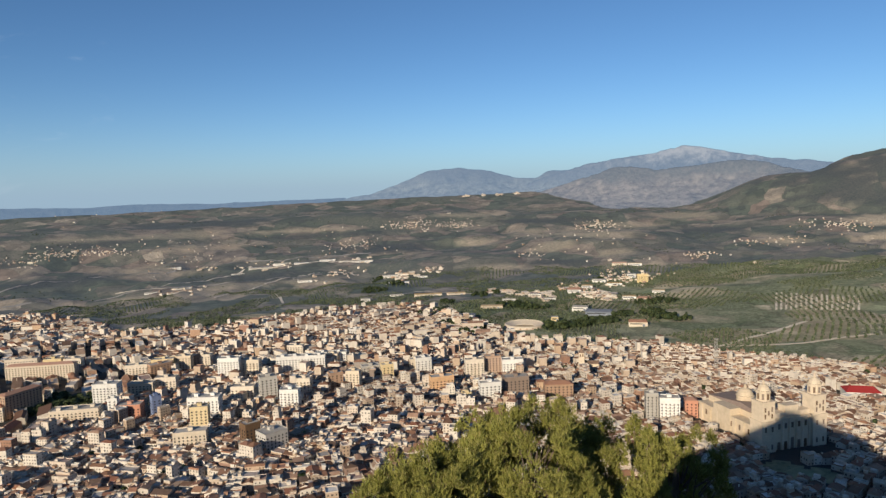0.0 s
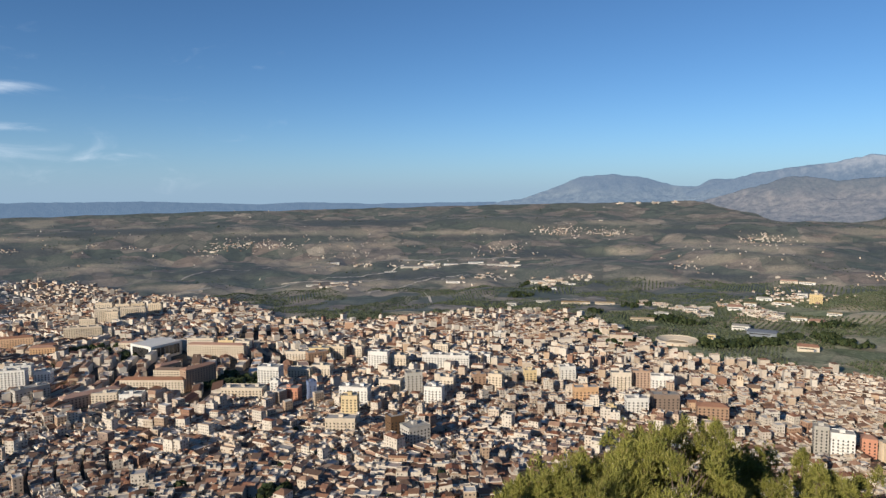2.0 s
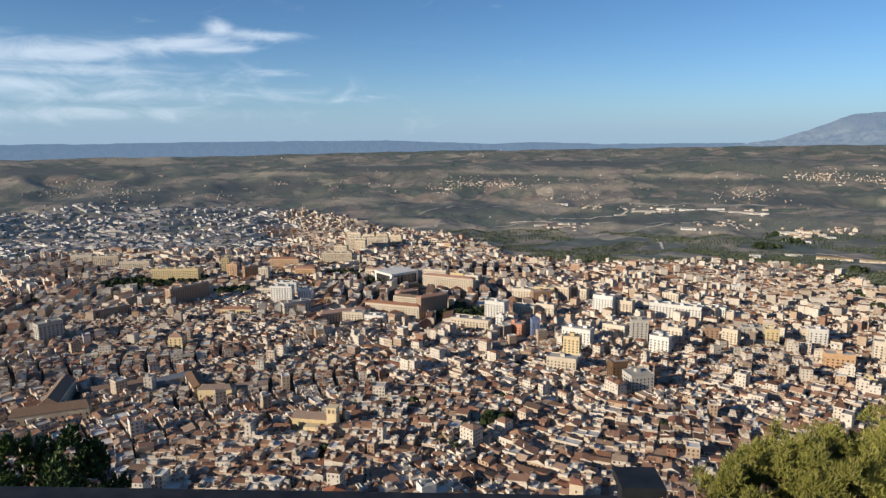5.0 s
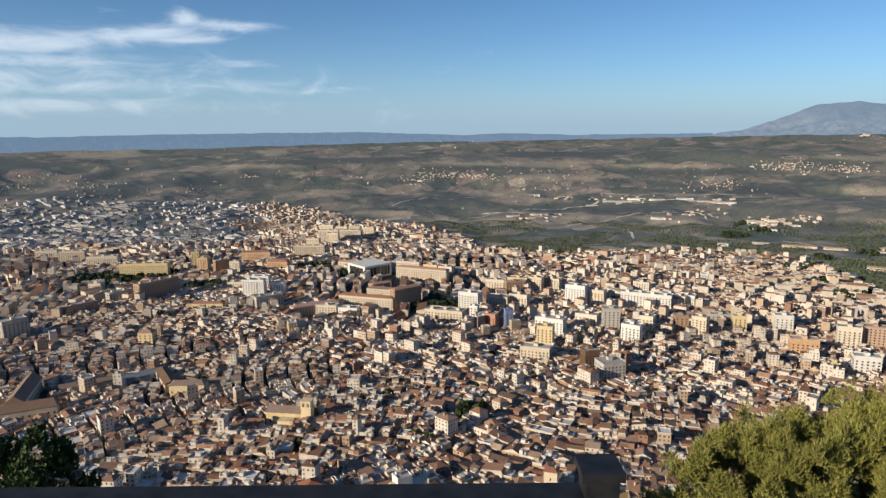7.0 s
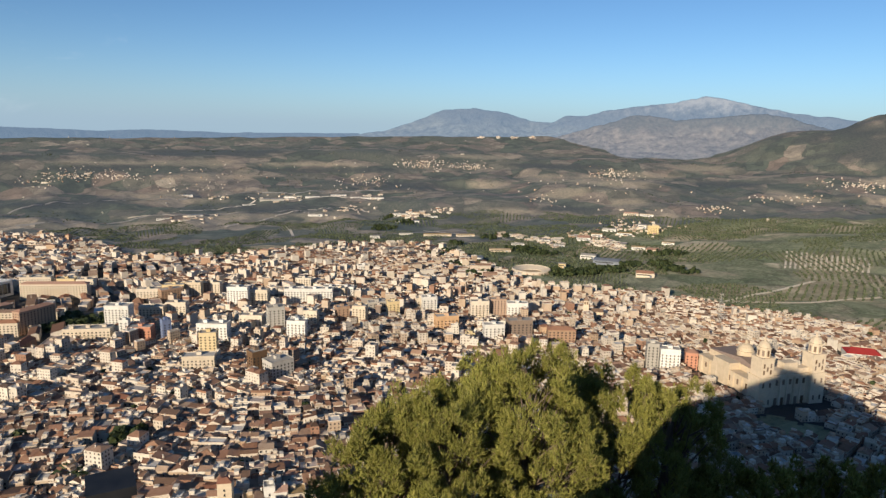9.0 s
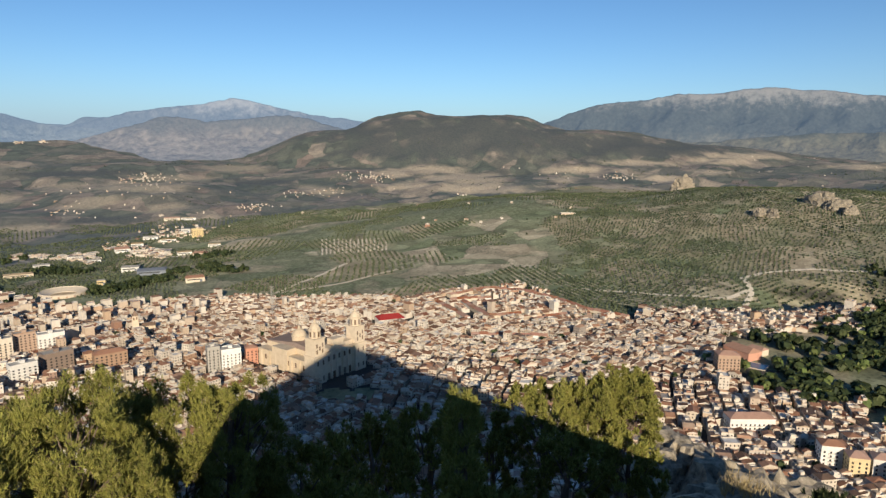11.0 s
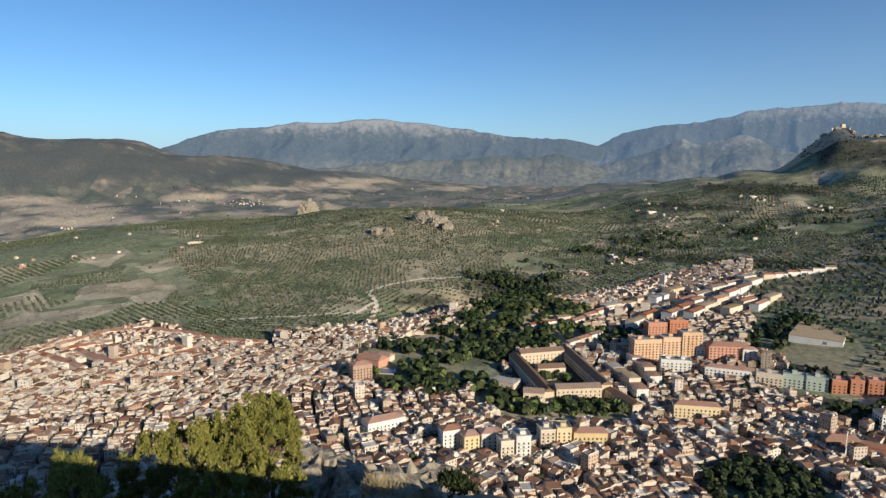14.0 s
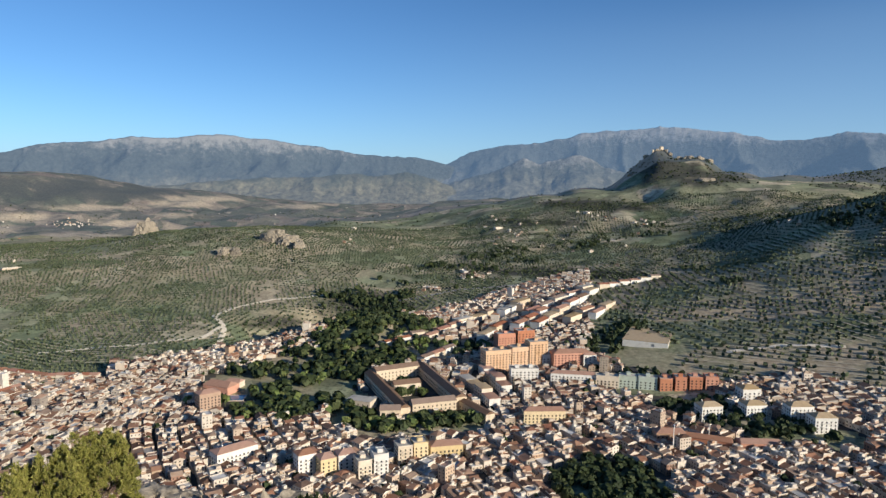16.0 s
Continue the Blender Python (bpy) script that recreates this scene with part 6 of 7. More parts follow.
def wood(name, label, x, y, size, kinds, mat, seed, category="trees"):
    """Many far trees in one mesh."""
    rs = np.random.RandomState(seed)
    which, z = rs.randint(0, len(kinds), len(x)), height(x, y)
    V = []
    for k, shape in enumerate(kinds):
        m = which == k
        a, s = rs.uniform(0, 6.28, m.sum()), size[m]
        c, sn = np.cos(a)[:, None], np.sin(a)[:, None]
        vx, vy, vz = shape[None, :, 0] * s[:, None], shape[None, :, 1] * s[:, None], shape[None, :, 2] * s[:, None]
        V.append(np.stack([vx * c - vy * sn + x[m][:, None], vx * sn + vy * c + y[m][:, None], vz + z[m][:, None]], -1).reshape(-1, 3))
    V = np.concatenate(V)
    return tagged(mesh_object(name, V, np.arange(len(V)).reshape(-1, 4), None, (mat,)), label, category, kind="stuff")


TREES = np.random.RandomState(21)
BROAD = [far_tree(TREES, 34, 1.0, 0.85) for _ in range(5)]
CONE = [far_tree(TREES, 30, 1.0, 0.42) for _ in range(3)]
OLIVE = [far_tree(TREES, 4, 1.0, 1.4) for _ in range(6)]


def scatter(patches, seed):
    """Random points in round patches: azimuth, distance, radius, count."""
    rs = np.random.RandomState(seed)
    xs, ys = [], []
    for a, r, rad, n in patches:
        t, q = rs.uniform(0, 2 * math.pi, n), rad * np.sqrt(rs.uniform(0, 1, n))
        xs.append(r * math.sin(radians(a)) + q * np.cos(t)), ys.append(r * math.cos(radians(a)) + q * np.sin(t))
    return np.concatenate(xs), np.concatenate(ys)


def off_buildings(x, y, keep=3.0):
    ok = np.ones(len(x), dtype=bool)
    for a, r, rad in CLEAR[:BUILT]:
        ok &= np.hypot(x - r * math.sin(radians(a)), y - r * math.cos(radians(a))) > rad - keep
    return x[ok], y[ok]


PARK_WOODS = [(70, 905, 50, 110), (74, 920, 60, 130), (78, 900, 50, 90), (72.5, 960, 50, 120), (75, 985, 65, 190), (79, 980, 40, 80)]
PARK_WOODS += [(72, 850, 45, 60), (76, 850, 40, 50), (66.0, 750, 22, 24), (66, 830, 30, 30), (69.5, 840, 30, 40), (63.6, 850, 22, 22), (72.8, 800, 22, 26), (67.5, 680, 22, 30), (65.5, 690, 25, 35), (70.5, 690, 35, 50), (73, 655, 25, 35),
                               (76.5, 640, 18, 22), (79, 640, 20, 26), (81.5, 650, 18, 20), (61.8, 735, 14, 9), (83, 650, 12, 10), (78.2, 735, 26, 26), (82, 880, 35, 40), (85, 905, 30, 30), (88.5, 1000, 30, 26), (60.5, 740, 20, 14), (69.5, 790, 26, 30), (64.8, 700, 22, 30), (72, 690, 22, 32), (75.5, 640, 18, 26), (66.5, 720, 20, 22)]
x, y = off_buildings(*scatter(PARK_WOODS, 31))
ok = (fbm(x / 26, y / 26, 3) > -0.32)
x, y = x[ok], y[ok]
pale = TREES.rand(len(x)) < 0.38
# paler leaf colours for some trees: sunlit crowns painted in, and varied tone
mat_leaves_light = leaf_material("sunlit_poplar_leaves", [(0, (0.07, 0.10, 0.032)), (0.6, (0.12, 0.155, 0.045)), (1, (0.19, 0.20, 0.07))])
wood("park_trees", "dense dark green park trees round the monastery", x[~pale], y[~pale], TREES.uniform(7, 14, (~pale).sum()), BROAD + CONE, mat_leaves, 41)
wood("poplars", "lighter green trees among the dark park wood", x[pale], y[pale], TREES.uniform(6, 12, pale.sum()), BROAD + CONE, mat_leaves_light, 46)
x, y = scatter([(-31, 960, 45, 75), (-29, 940, 40, 60), (-33, 985, 45, 70), (-34.5, 1010, 35, 40), (-27.5, 520, 14, 16), (-54, 1330, 55, 70), (-57.5, 1350, 60, 80), (-60, 1380, 50, 50), (-50, 1190, 30, 30),
                (-38, 1230, 30, 30), (-40.5, 1330, 40, 40), (-23, 600, 10, 7), (-35, 560, 9, 7), (-31.5, 470, 10, 8)], 32)
wood("city_trees", "clumps of dark trees between city blocks", x, y, TREES.uniform(6, 11, len(x)), BROAD, mat_leaves, 42)
x, y = off_buildings(*scatter([(1.1, 1302, 38, 50), (2.1, 1214, 22, 30), (-0.2, 1486, 24, 24), (-1.6, 1442, 22, 26), (3.2, 1250, 20, 24), (5.9, 1542, 40, 44), (7.7, 1510, 34, 40), (9.6, 1246, 36, 60), (11.1, 1258, 30, 60), (12.6, 1282, 30, 50), (13.8, 1294, 24, 40), (11.2, 1478, 24, 20), (15.0, 1354, 20, 30), (17.4, 1374, 28, 40), (18.2, 1330, 24, 30), (16.9, 1534, 26, 24), (-6.0, 1990, 40, 60), (-5.6, 2322, 36, 50), (-4.1, 2082, 30, 30), (0.3, 1634, 20, 20), (3.5, 1786, 40, 30), (13.1, 1962, 16, 14), (19.4, 1314, 24, 20), (18.5, 1546, 30, 24)], 33))
wood("edge_trees", "dark trees round sports grounds at the city's edge", x, y, TREES.uniform(6, 12, len(x)), BROAD + CONE, mat_leaves, 43)
x, y = off_buildings(*scatter([(95.5, 545, 36, 75), (93.2, 532, 28, 50), (97.8, 527, 26, 45), (93.5, 555, 22, 25), (104, 700, 26, 30), (107, 688, 30, 40), (110, 690, 26, 30), (100.5, 715, 22, 22), (103, 735, 20, 16), (97, 795, 22, 16), (100, 790, 25, 20), (93.5, 760, 18, 12), (96.5, 1000, 25, 20), (93.5, 900, 40, 50), (95, 950, 30, 30), (101, 1350, 25, 14), (104, 1230, 18, 12), (112, 1500, 60, 60), (116, 1450, 70, 70)], 34))
wood("slope_trees", "dark trees on the slope beside white blocks", x, y, TREES.uniform(5, 10, len(x)), BROAD, mat_leaves, 44)
x, y = off_buildings(*scatter([(72.5, 1130, 40, 120), (75, 1120, 60, 160), (73, 1190, 60, 120), (74, 1260, 90, 240), (78, 1300, 90, 200), (82, 1450, 90, 160), (86, 1600, 110, 160), (92, 1750, 120, 90), (98, 1800, 110, 40), (104, 1820, 110, 36), (110, 1760, 120, 60)], 35))
ok = fbm(x / 45, y / 45, 3) > -0.05
x, y = x[ok], y[ok]
wood("valley_woods", "dark riverside woods along the valley floor", x, y, TREES.uniform(4, 12, len(x)), BROAD + CONE, mat_leaves, 45)


mat_chalk = plain_paint("chalky_soil", (0.50, 0.43, 0.31))


def olive_groves():
    """Olive trees planted in straight rows, plot by plot, on the slopes round the city."""
    rs = np.random.RandomState(78)
    px, py, corners = [], [], []
    for k, (sx, sy) in enumerate(PLOTS):
        r, az = PLOT_R[k], PLOT_AZ[k]
        if not (800 < r < 2450 and -50 < az < 128) or (not PLOT_OPEN[k] and rs.rand() < (0.7 if 15 < az < 46 and r < 1900 else 0.35 if az < 15 else 0.06)):
            continue
        if in_city(np.array([sx]), np.array([sy]), -60)[0]:
            continue
        wide = az > 93 and r < 1350
        along, apart = (rs.uniform(9.5, 11.5), rs.uniform(13, 16)) if wide else (rs.uniform(6.6, 8.2), rs.uniform(9.5, 12.5))
        gx = float(height(sx + 25, sy) - height(sx - 25, sy))
        gy = float(height(sx, sy + 25) - height(sx, sy - 25))
        ang = math.atan2(gy, gx) + math.pi / 2 + rs.normal(0, 0.25)
        i, j = np.meshgrid(np.arange(-13, 14) * along, np.arange(-10, 11) * apart)
        i, j = i.ravel() + rs.uniform(-1.3, 1.3, i.size), j.ravel() + rs.uniform(-0.8, 0.8, j.size)
        x, y = sx + i * math.cos(ang) - j * math.sin(ang), sy + i * math.sin(ang) + j * math.cos(ang)
        ok = (plot_of(x, y) == k) & ~in_city(x, y, 8) & (rs.rand(len(x)) < 0.93) & (fbm(x / 40, y / 40, 3) < 0.42)
        px.append(x[ok]), py.append(y[ok])
        if 18 < az < 96 and r < 2300 and rs.rand() < 0.34 or 96 <= az < 124 and r < 1500 and rs.rand() < 0.8:
            u, v = np.meshgrid(np.arange(-90, 90, 7.0), (np.arange(-9, 10) + 0.5) * apart)
            u, v = u.ravel(), v.ravel() + 1.2 * fbm(u.ravel() / 18 + k, v.ravel() / 9, 2)
            fx, fy = sx + u * math.cos(ang) - v * math.sin(ang), sy + u * math.sin(ang) + v * math.cos(ang)
            keep = (plot_of(fx, fy) == k) & ~in_city(fx, fy, 14) & (fbm(fx / 22, fy / 22, 3) + 0.3 * rs.rand(len(fx)) > 0.05)
            fx, fy = fx[keep], fy[keep]
            wide = rs.uniform(0.7, 1.5, len(fx))
            for du, dv in ((-3.6, -1), (3.6, -1), (3.6, 1), (-3.6, 1)):
                corners.append(np.stack([fx + du * math.cos(ang) - dv * wide * math.sin(ang), fy + du * math.sin(ang) + dv * wide * math.cos(ang)], -1))
    quads = np.concatenate([np.stack(corners[q:q + 4], 1) for q in range(0, len(corners), 4)])
    quads = np.concatenate([quads, height(quads[..., 0], quads[..., 1])[..., None] + 0.6], -1)
    tagged(mesh_object("furrows", quads, np.arange(4 * len(quads)).reshape(-1, 4), None, (mat_chalk,)), "pale chalky soil turned up between olive rows", "soil", kind="stuff")
    x, y = off_buildings(np.concatenate(px), np.concatenate(py))
    r = np.hypot(x, y)
    ok = (r > 700) & (r < 2300)
    x, y = x[ok], y[ok]
    wood("olive_grove", "grey-green olive trees in long rows on bare soil", x, y, rs.uniform(2.6, 4.0, len(x)) * np.where((np.degrees(np.arctan2(x, y)) > 93) & (np.hypot(x, y) < 1350), 1.45, 1.0), OLIVE, mat_olive, 78, "olive trees")


olive_groves()


# ---- the lookout: railing, rocks, dry grass ----
def railing():
    mat, n, l, b = material("black_iron", 0.5)
    t = tex(n, l, "ShaderNodeTexNoise", 30, position(n), Detail=4.0)
    r = ramp(n, [(0.3, (0.012, 0.013, 0.016)), (0.8, (0.035, 0.034, 0.034))])
    l.new(t.outputs[0], r.inputs[0])
    l.new(r.outputs[0], b.inputs["Base Color"])
    z = EYE - 1.65
    pts = [(-3.1, -0.03), (-1.82, 0.715), (-0.536, 1.454)]
    e = thing("railing", *pts[2], z, 0, "black iron railing with slim posts at the lookout's edge", "railing")
    for (x0, y0), (x1, y1) in zip(pts, pts[1:]):
        w, a = math.hypot(x1 - x0, y1 - y0), math.degrees(math.atan2(y1 - y0, x1 - x0))
        at = pose((x0 + x1) / 2 - pts[2][0], (y0 + y1) / 2 - pts[2][1], 0, 0, 0, a)
        low = 0.0 if x1 < 0 else -0.08
        part("rail", box_arrays(w, 0.06, 1.0 + low, 1.045 + low), mat, e, at=at)
        part("lower_rail", box_arrays(w, 0.04, 0.12, 0.15), mat, e, at=at)
        for k in range(int(w / 0.12)):
            part("baluster", box_arrays(0.016, 0.016, 0.15, 1.0 + low, (k + 0.5) * 0.12 - w / 2, 0), mat, e, at=at)
    for x, y in pts:
        part("post", joined([(0.055, 0.055, -0.1, 1.08), (0.07, 0.07, 1.08, 1.095)]), mat, e, at=pose(x - pts[2][0], y - pts[2][1], 0, 0, 0, 30))


railing()
mat_rock, rn, rl, rb = material("grey_limestone", 0.9)
rp = position(rn)
rt = tex(rn, rl, "ShaderNodeTexNoise", 0.9, rp, Detail=8.0, Roughness=0.65)
rr_ = ramp(rn, [(0.34, (0.11, 0.095, 0.072)), (0.5, (0.28, 0.24, 0.18)), (0.66, (0.46, 0.39, 0.29))])
rl.new(rt.outputs[0], rr_.inputs[0])
rl.new(rr_.outputs[0], rb.inputs["Base Color"])
bump(rn, rl, rb, rt.outputs[0], 0.7, 0.2)


def rock(x, y, z, sx, sy, sz, seed, label, name="rock", detail=4):
    """A weathered limestone outcrop: a broken mass with ledges and cracks."""
    bm = bmesh.new()
    bmesh.ops.create_icosphere(bm, subdivisions=detail, radius=1.0)
    off = Vector((seed * 7.3, seed * 3.1, seed))
    for v in bm.verts:
        p = v.co.copy()
        k = 1 + 0.30 * noise.noise(p * 1.3 + off) + 0.26 * abs(noise.noise(p * 2.9 + off)) - 0.26 * abs(noise.noise(p * 6.0 + off)) - 0.12 * abs(noise.noise(p * 13 + off)) + 0.05 * noise.noise(p * 27 + off)
        step = round(p.z * k * 3.2) / 3.2
        v.co = Vector((p.x * k * sx, p.y * k * sy, (0.55 * step + 0.45 * p.z * k) * sz))
    me = bpy.data.meshes.new(name)
    bm.to_mesh(me)
    bm.free()
    me.materials.append(mat_rock)
    o = new(name, me)
    o.matrix_basis = pose(x, y, z, 0, 0, seed * 40)
    return tagged(o, label, "rock", "limestone outcrops")


for k, (a, r, el, sx, sy, sz) in enumerate(((57.5, 62, -24.0, 5, 4, 5), (60.5, 56, -25.4, 5, 4, 4), (63.0, 50, -26.2, 5, 4.5, 4.5), (66.3, 53, -25.4, 4.6, 3.6, 5.0), (69.0, 50, -26.4, 3.6, 3, 3.6), (72.5, 42, -27.8, 3, 3, 3), (54, 46, -26.5, 4, 4, 4),
                                          (60, 36, -28.5, 3.6, 3, 3), (65, 34, -29.3, 3.4, 3, 2.6), (57.0, 58, -23.4, 4.6, 3.0, 4.0), (59.0, 60, -24.0, 3.6, 2.6, 3.2))):
    r, sx, sy, sz = r * 1.6, sx * 1.5, sy * 1.5, sz * 1.5
    rock(r * math.sin(radians(a)), r * math.cos(radians(a)), EYE + r * math.tan(radians(el - 0.7)) - sz * 0.9, sx, sy, sz, k + 1, "grey limestone outcrop half in the hill's shadow")


def tuft(az, d, el, size, seed, label, mat, name, blades=260, length=0.55, width=0.012):
    rs = np.random.RandomState(seed)
    c = rs.normal(0, 0.35, (blades // 5, 3)) * size * np.array([1, 1, 0.2])
    up = np.tile(np.array([[0, 0, 1.0]]), (len(c), 1))
    v, t = tuft_tris(c, up, 5, length * size, width * size * 2, rs, 0.35)
    x, y = d * math.sin(radians(az)), d * math.cos(radians(az))
    o = mesh_object(name, v, None, t, (mat,))
    o.matrix_basis = pose(x, y, EYE + d * math.tan(radians(el)))
    return tagged(o, label, "plant")


mat_straw = leaf_material("dry_grass", [(0, (0.30, 0.23, 0.11)), (1, (0.46, 0.36, 0.20))])
tuft(62.6, 40, -27.0, 2.0, 5, "clump of tall dry straw-coloured grass on the rocks", mat_straw, "dry_grass")
tuft(65.5, 40, -27.8, 1.2, 6, "small clump of dry grass between rocks", mat_straw, "dry_grass")
tuft(69.0, 60, -26.2, 2.0, 7, "green shrub growing behind the sunlit rock", mat_leaves, "shrub", 900, 0.3, 0.06)
tuft(70.0, 60, -26.9, 1.7, 8, "green shrub growing behind the sunlit rock", mat_leaves, "shrub", 900, 0.3, 0.06)

# crags on the olive hills and the ruined tower on its hill
for k, (a, el, sx, sy, sz) in enumerate(((66.4, -4.9, 36, 22, 30), (67.6, -5.2, 30, 20, 24), (68.4, -5.5, 18, 14, 16), (62.3, -5.9, 20, 14, 16), (63.2, -5.9, 18, 12, 14))):
    p = sight(a, el - 0.3)
    rock(p[0], p[1], p[2], sx, sy, sz, k + 20, "bare limestone crag on the olive hill", "crag")
p = spot(56.6, 2150)
rock(p[0], p[1], p[2] + 6, 42, 30, 44, 31, "pointed rock with ruins on the hill's crest", "crag")
for k, (a, r, s) in enumerate(((98.0, 2770, 9), (98.9, 2770, 9), (97.2, 2765, 8), (100.4, 2740, 13), (101.2, 2735, 11), (96.0, 2700, 10), (101.5, 2450, 12), (102.1, 2455, 9), (99.7, 2750, 10), (102.0, 2740, 9))):
    p = spot(a, r)
    rock(p[0], p[1], p[2] - s * 0.2, s * 2.0, s * 1.4, s * 1.25, k + 40, "pale limestone cliff on the castle hill", "crag", 3)


# ---- tracks and hamlets in the country ----
mat_dust = plain_paint("pale_dust", (0.78, 0.68, 0.52))
mat_pale_road = plain_paint("dusty_concrete", (0.56, 0.50, 0.42))
mat_tar = plain_paint("old_asphalt", (0.30, 0.285, 0.27), 0.04)


def track(knots, wide, label, mat, name="dirt_track"):
    pts = np.array([sight(a, e)[:2] for a, e in knots])
    fine = np.linspace(0, len(pts) - 1, (len(pts) - 1) * 24 + 1)
    x, y = np.interp(fine, np.arange(len(pts)), pts[:, 0]), np.interp(fine, np.arange(len(pts)), pts[:, 1])
    for _ in range(4):
        x[1:-1], y[1:-1] = (x[:-2] + 2 * x[1:-1] + x[2:]) / 4, (y[:-2] + 2 * y[1:-1] + y[2:]) / 4
    x, y = x + 6 * fbm(x / 60, y / 60, 3), y + 6 * fbm(x / 60 + 9, y / 60, 3)
    dx, dy = np.gradient(x), np.gradient(y)
    n = np.hypot(dx, dy) + 1e-6
    V = []
    for s in (-1, 1):
        ex, ey = x - s * dy / n * wide / 2, y + s * dx / n * wide / 2
        V.append(np.stack([ex, ey, height(ex, ey) + 0.9], -1))
    V = np.concatenate(V)
    k, m = np.arange(len(x) - 1), len(x)
    q = np.stack([k, k + 1, k + 1 + m, k + m], -1)
    return tagged(mesh_object(name, V, q, None, (mat,)), label, "track", kind="structure")


for knots in ([(61.7, -13.3), (62.2, -12.1), (61.5, -11.2), (63.1, -10.6), (66.5, -10.0), (70.7, -9.8)], [(48.9, -13.0), (55.8, -13.1), (60.3, -12.9), (62.0, -12.1)], [(22.7, -13.4), (25.6, -12.3), (28.7, -11.1)],
              [(23.1, -13.4), (28.1, -12.8), (32.9, -11.7)], [(93.7, -5.0), (97.3, -4.4)], [(104, -13.2), (107.5, -12.2), (112, -11.8)]):
    track(knots, 8, "pale dirt track between olive groves", mat_dust)
for knots in ([(-26.5, -7.60), (-22.9, -7.48), (-17.9, -7.32)],
              [(-24.7, -7.40), (-21.0, -7.17), (-17.2, -6.75), (-14.3, -6.31), (-10.5, -6.16), (-7.1, -6.20)],
              [(-12.4, -7.25), (-9.5, -7.06), (-8.0, -7.18), (-7.3, -7.50)],
              [(-19.1, -8.51), (-15.3, -7.80), (-12.9, -7.30), (-12.1, -7.73)],
              [(-14.3, -8.51), (-13.7, -9.38)],
              [(-2.6, -8.95), (0.2, -9.17), (4.5, -9.42)],
              [(12.9, -9.91), (15.3, -9.98), (18.5, -10.00)]):
    track(knots, 7, "pale road between fields and sheds", mat_pale_road, "road")
for knots in ([(-33.8, -7.7), (-26.6, -7.8), (-19.4, -7.5), (-10.3, -7.2)], [(-36.7, -6.7), (-30.9, -6.1), (-24.1, -6.2), (-17.1, -5.6), (-6.2, -5.6)], [(-56.1, -6.2), (-46.9, -7.0), (-37.7, -6.9)], [(-8.1, -9.4), (-0.1, -8.8), (6.4, -9.6), (11.5, -10.0)],
              [(68.9, -12.8), (75.7, -10.6), (81.9, -9.3), (89.6, -8.4)]):
    track(knots, 9, "grey country road across the plain", mat_tar, "road")


def hall(az0, az1, el, deep, high, paint, cover):
    """A low hall, shed or school at the city's edge: walls, an overhanging low roof, a gate and a band of windows."""
    a = (az0 + az1) / 2
    x, y, z, r = sight(a, el)
    w = r * radians(az1 - az0)
    x, y = x + deep / 2 * math.sin(radians(a)), y + deep / 2 * math.cos(radians(a))
    words = {"tile": "clay tile", "tan": "tan gravel", "slate": "grey sheet metal", "grey": "pale flat"}[cover]
    paint_word = "grey" if paint == "slate" else paint
    e = thing("hall", x, y, z, radians(6 * math.sin(7 * a) - a), f"long {paint_word} hall with a {words} roof among fields", "hall", "halls at the city's edge")
    part("wall", box_arrays(w, deep, -6, high), PAINT[paint], e)
    vq, t = pitched(w, deep, high + 0.02, deep * (0.16 if cover == "tile" else 0.07), 0.3)
    part("roof", vq, PAINT[cover], e, tris=t)
    part("gate", box_arrays(min(4.0, w * 0.2), 0.3, 0, high * 0.6, w * 0.3, -deep / 2), PAINT["slate"], e)
    part("glazing", box_arrays(w * 0.7, 0.2, high * 0.5, high * 0.72, -w * 0.08, -deep / 2 - 0.02), mat_glass, e)


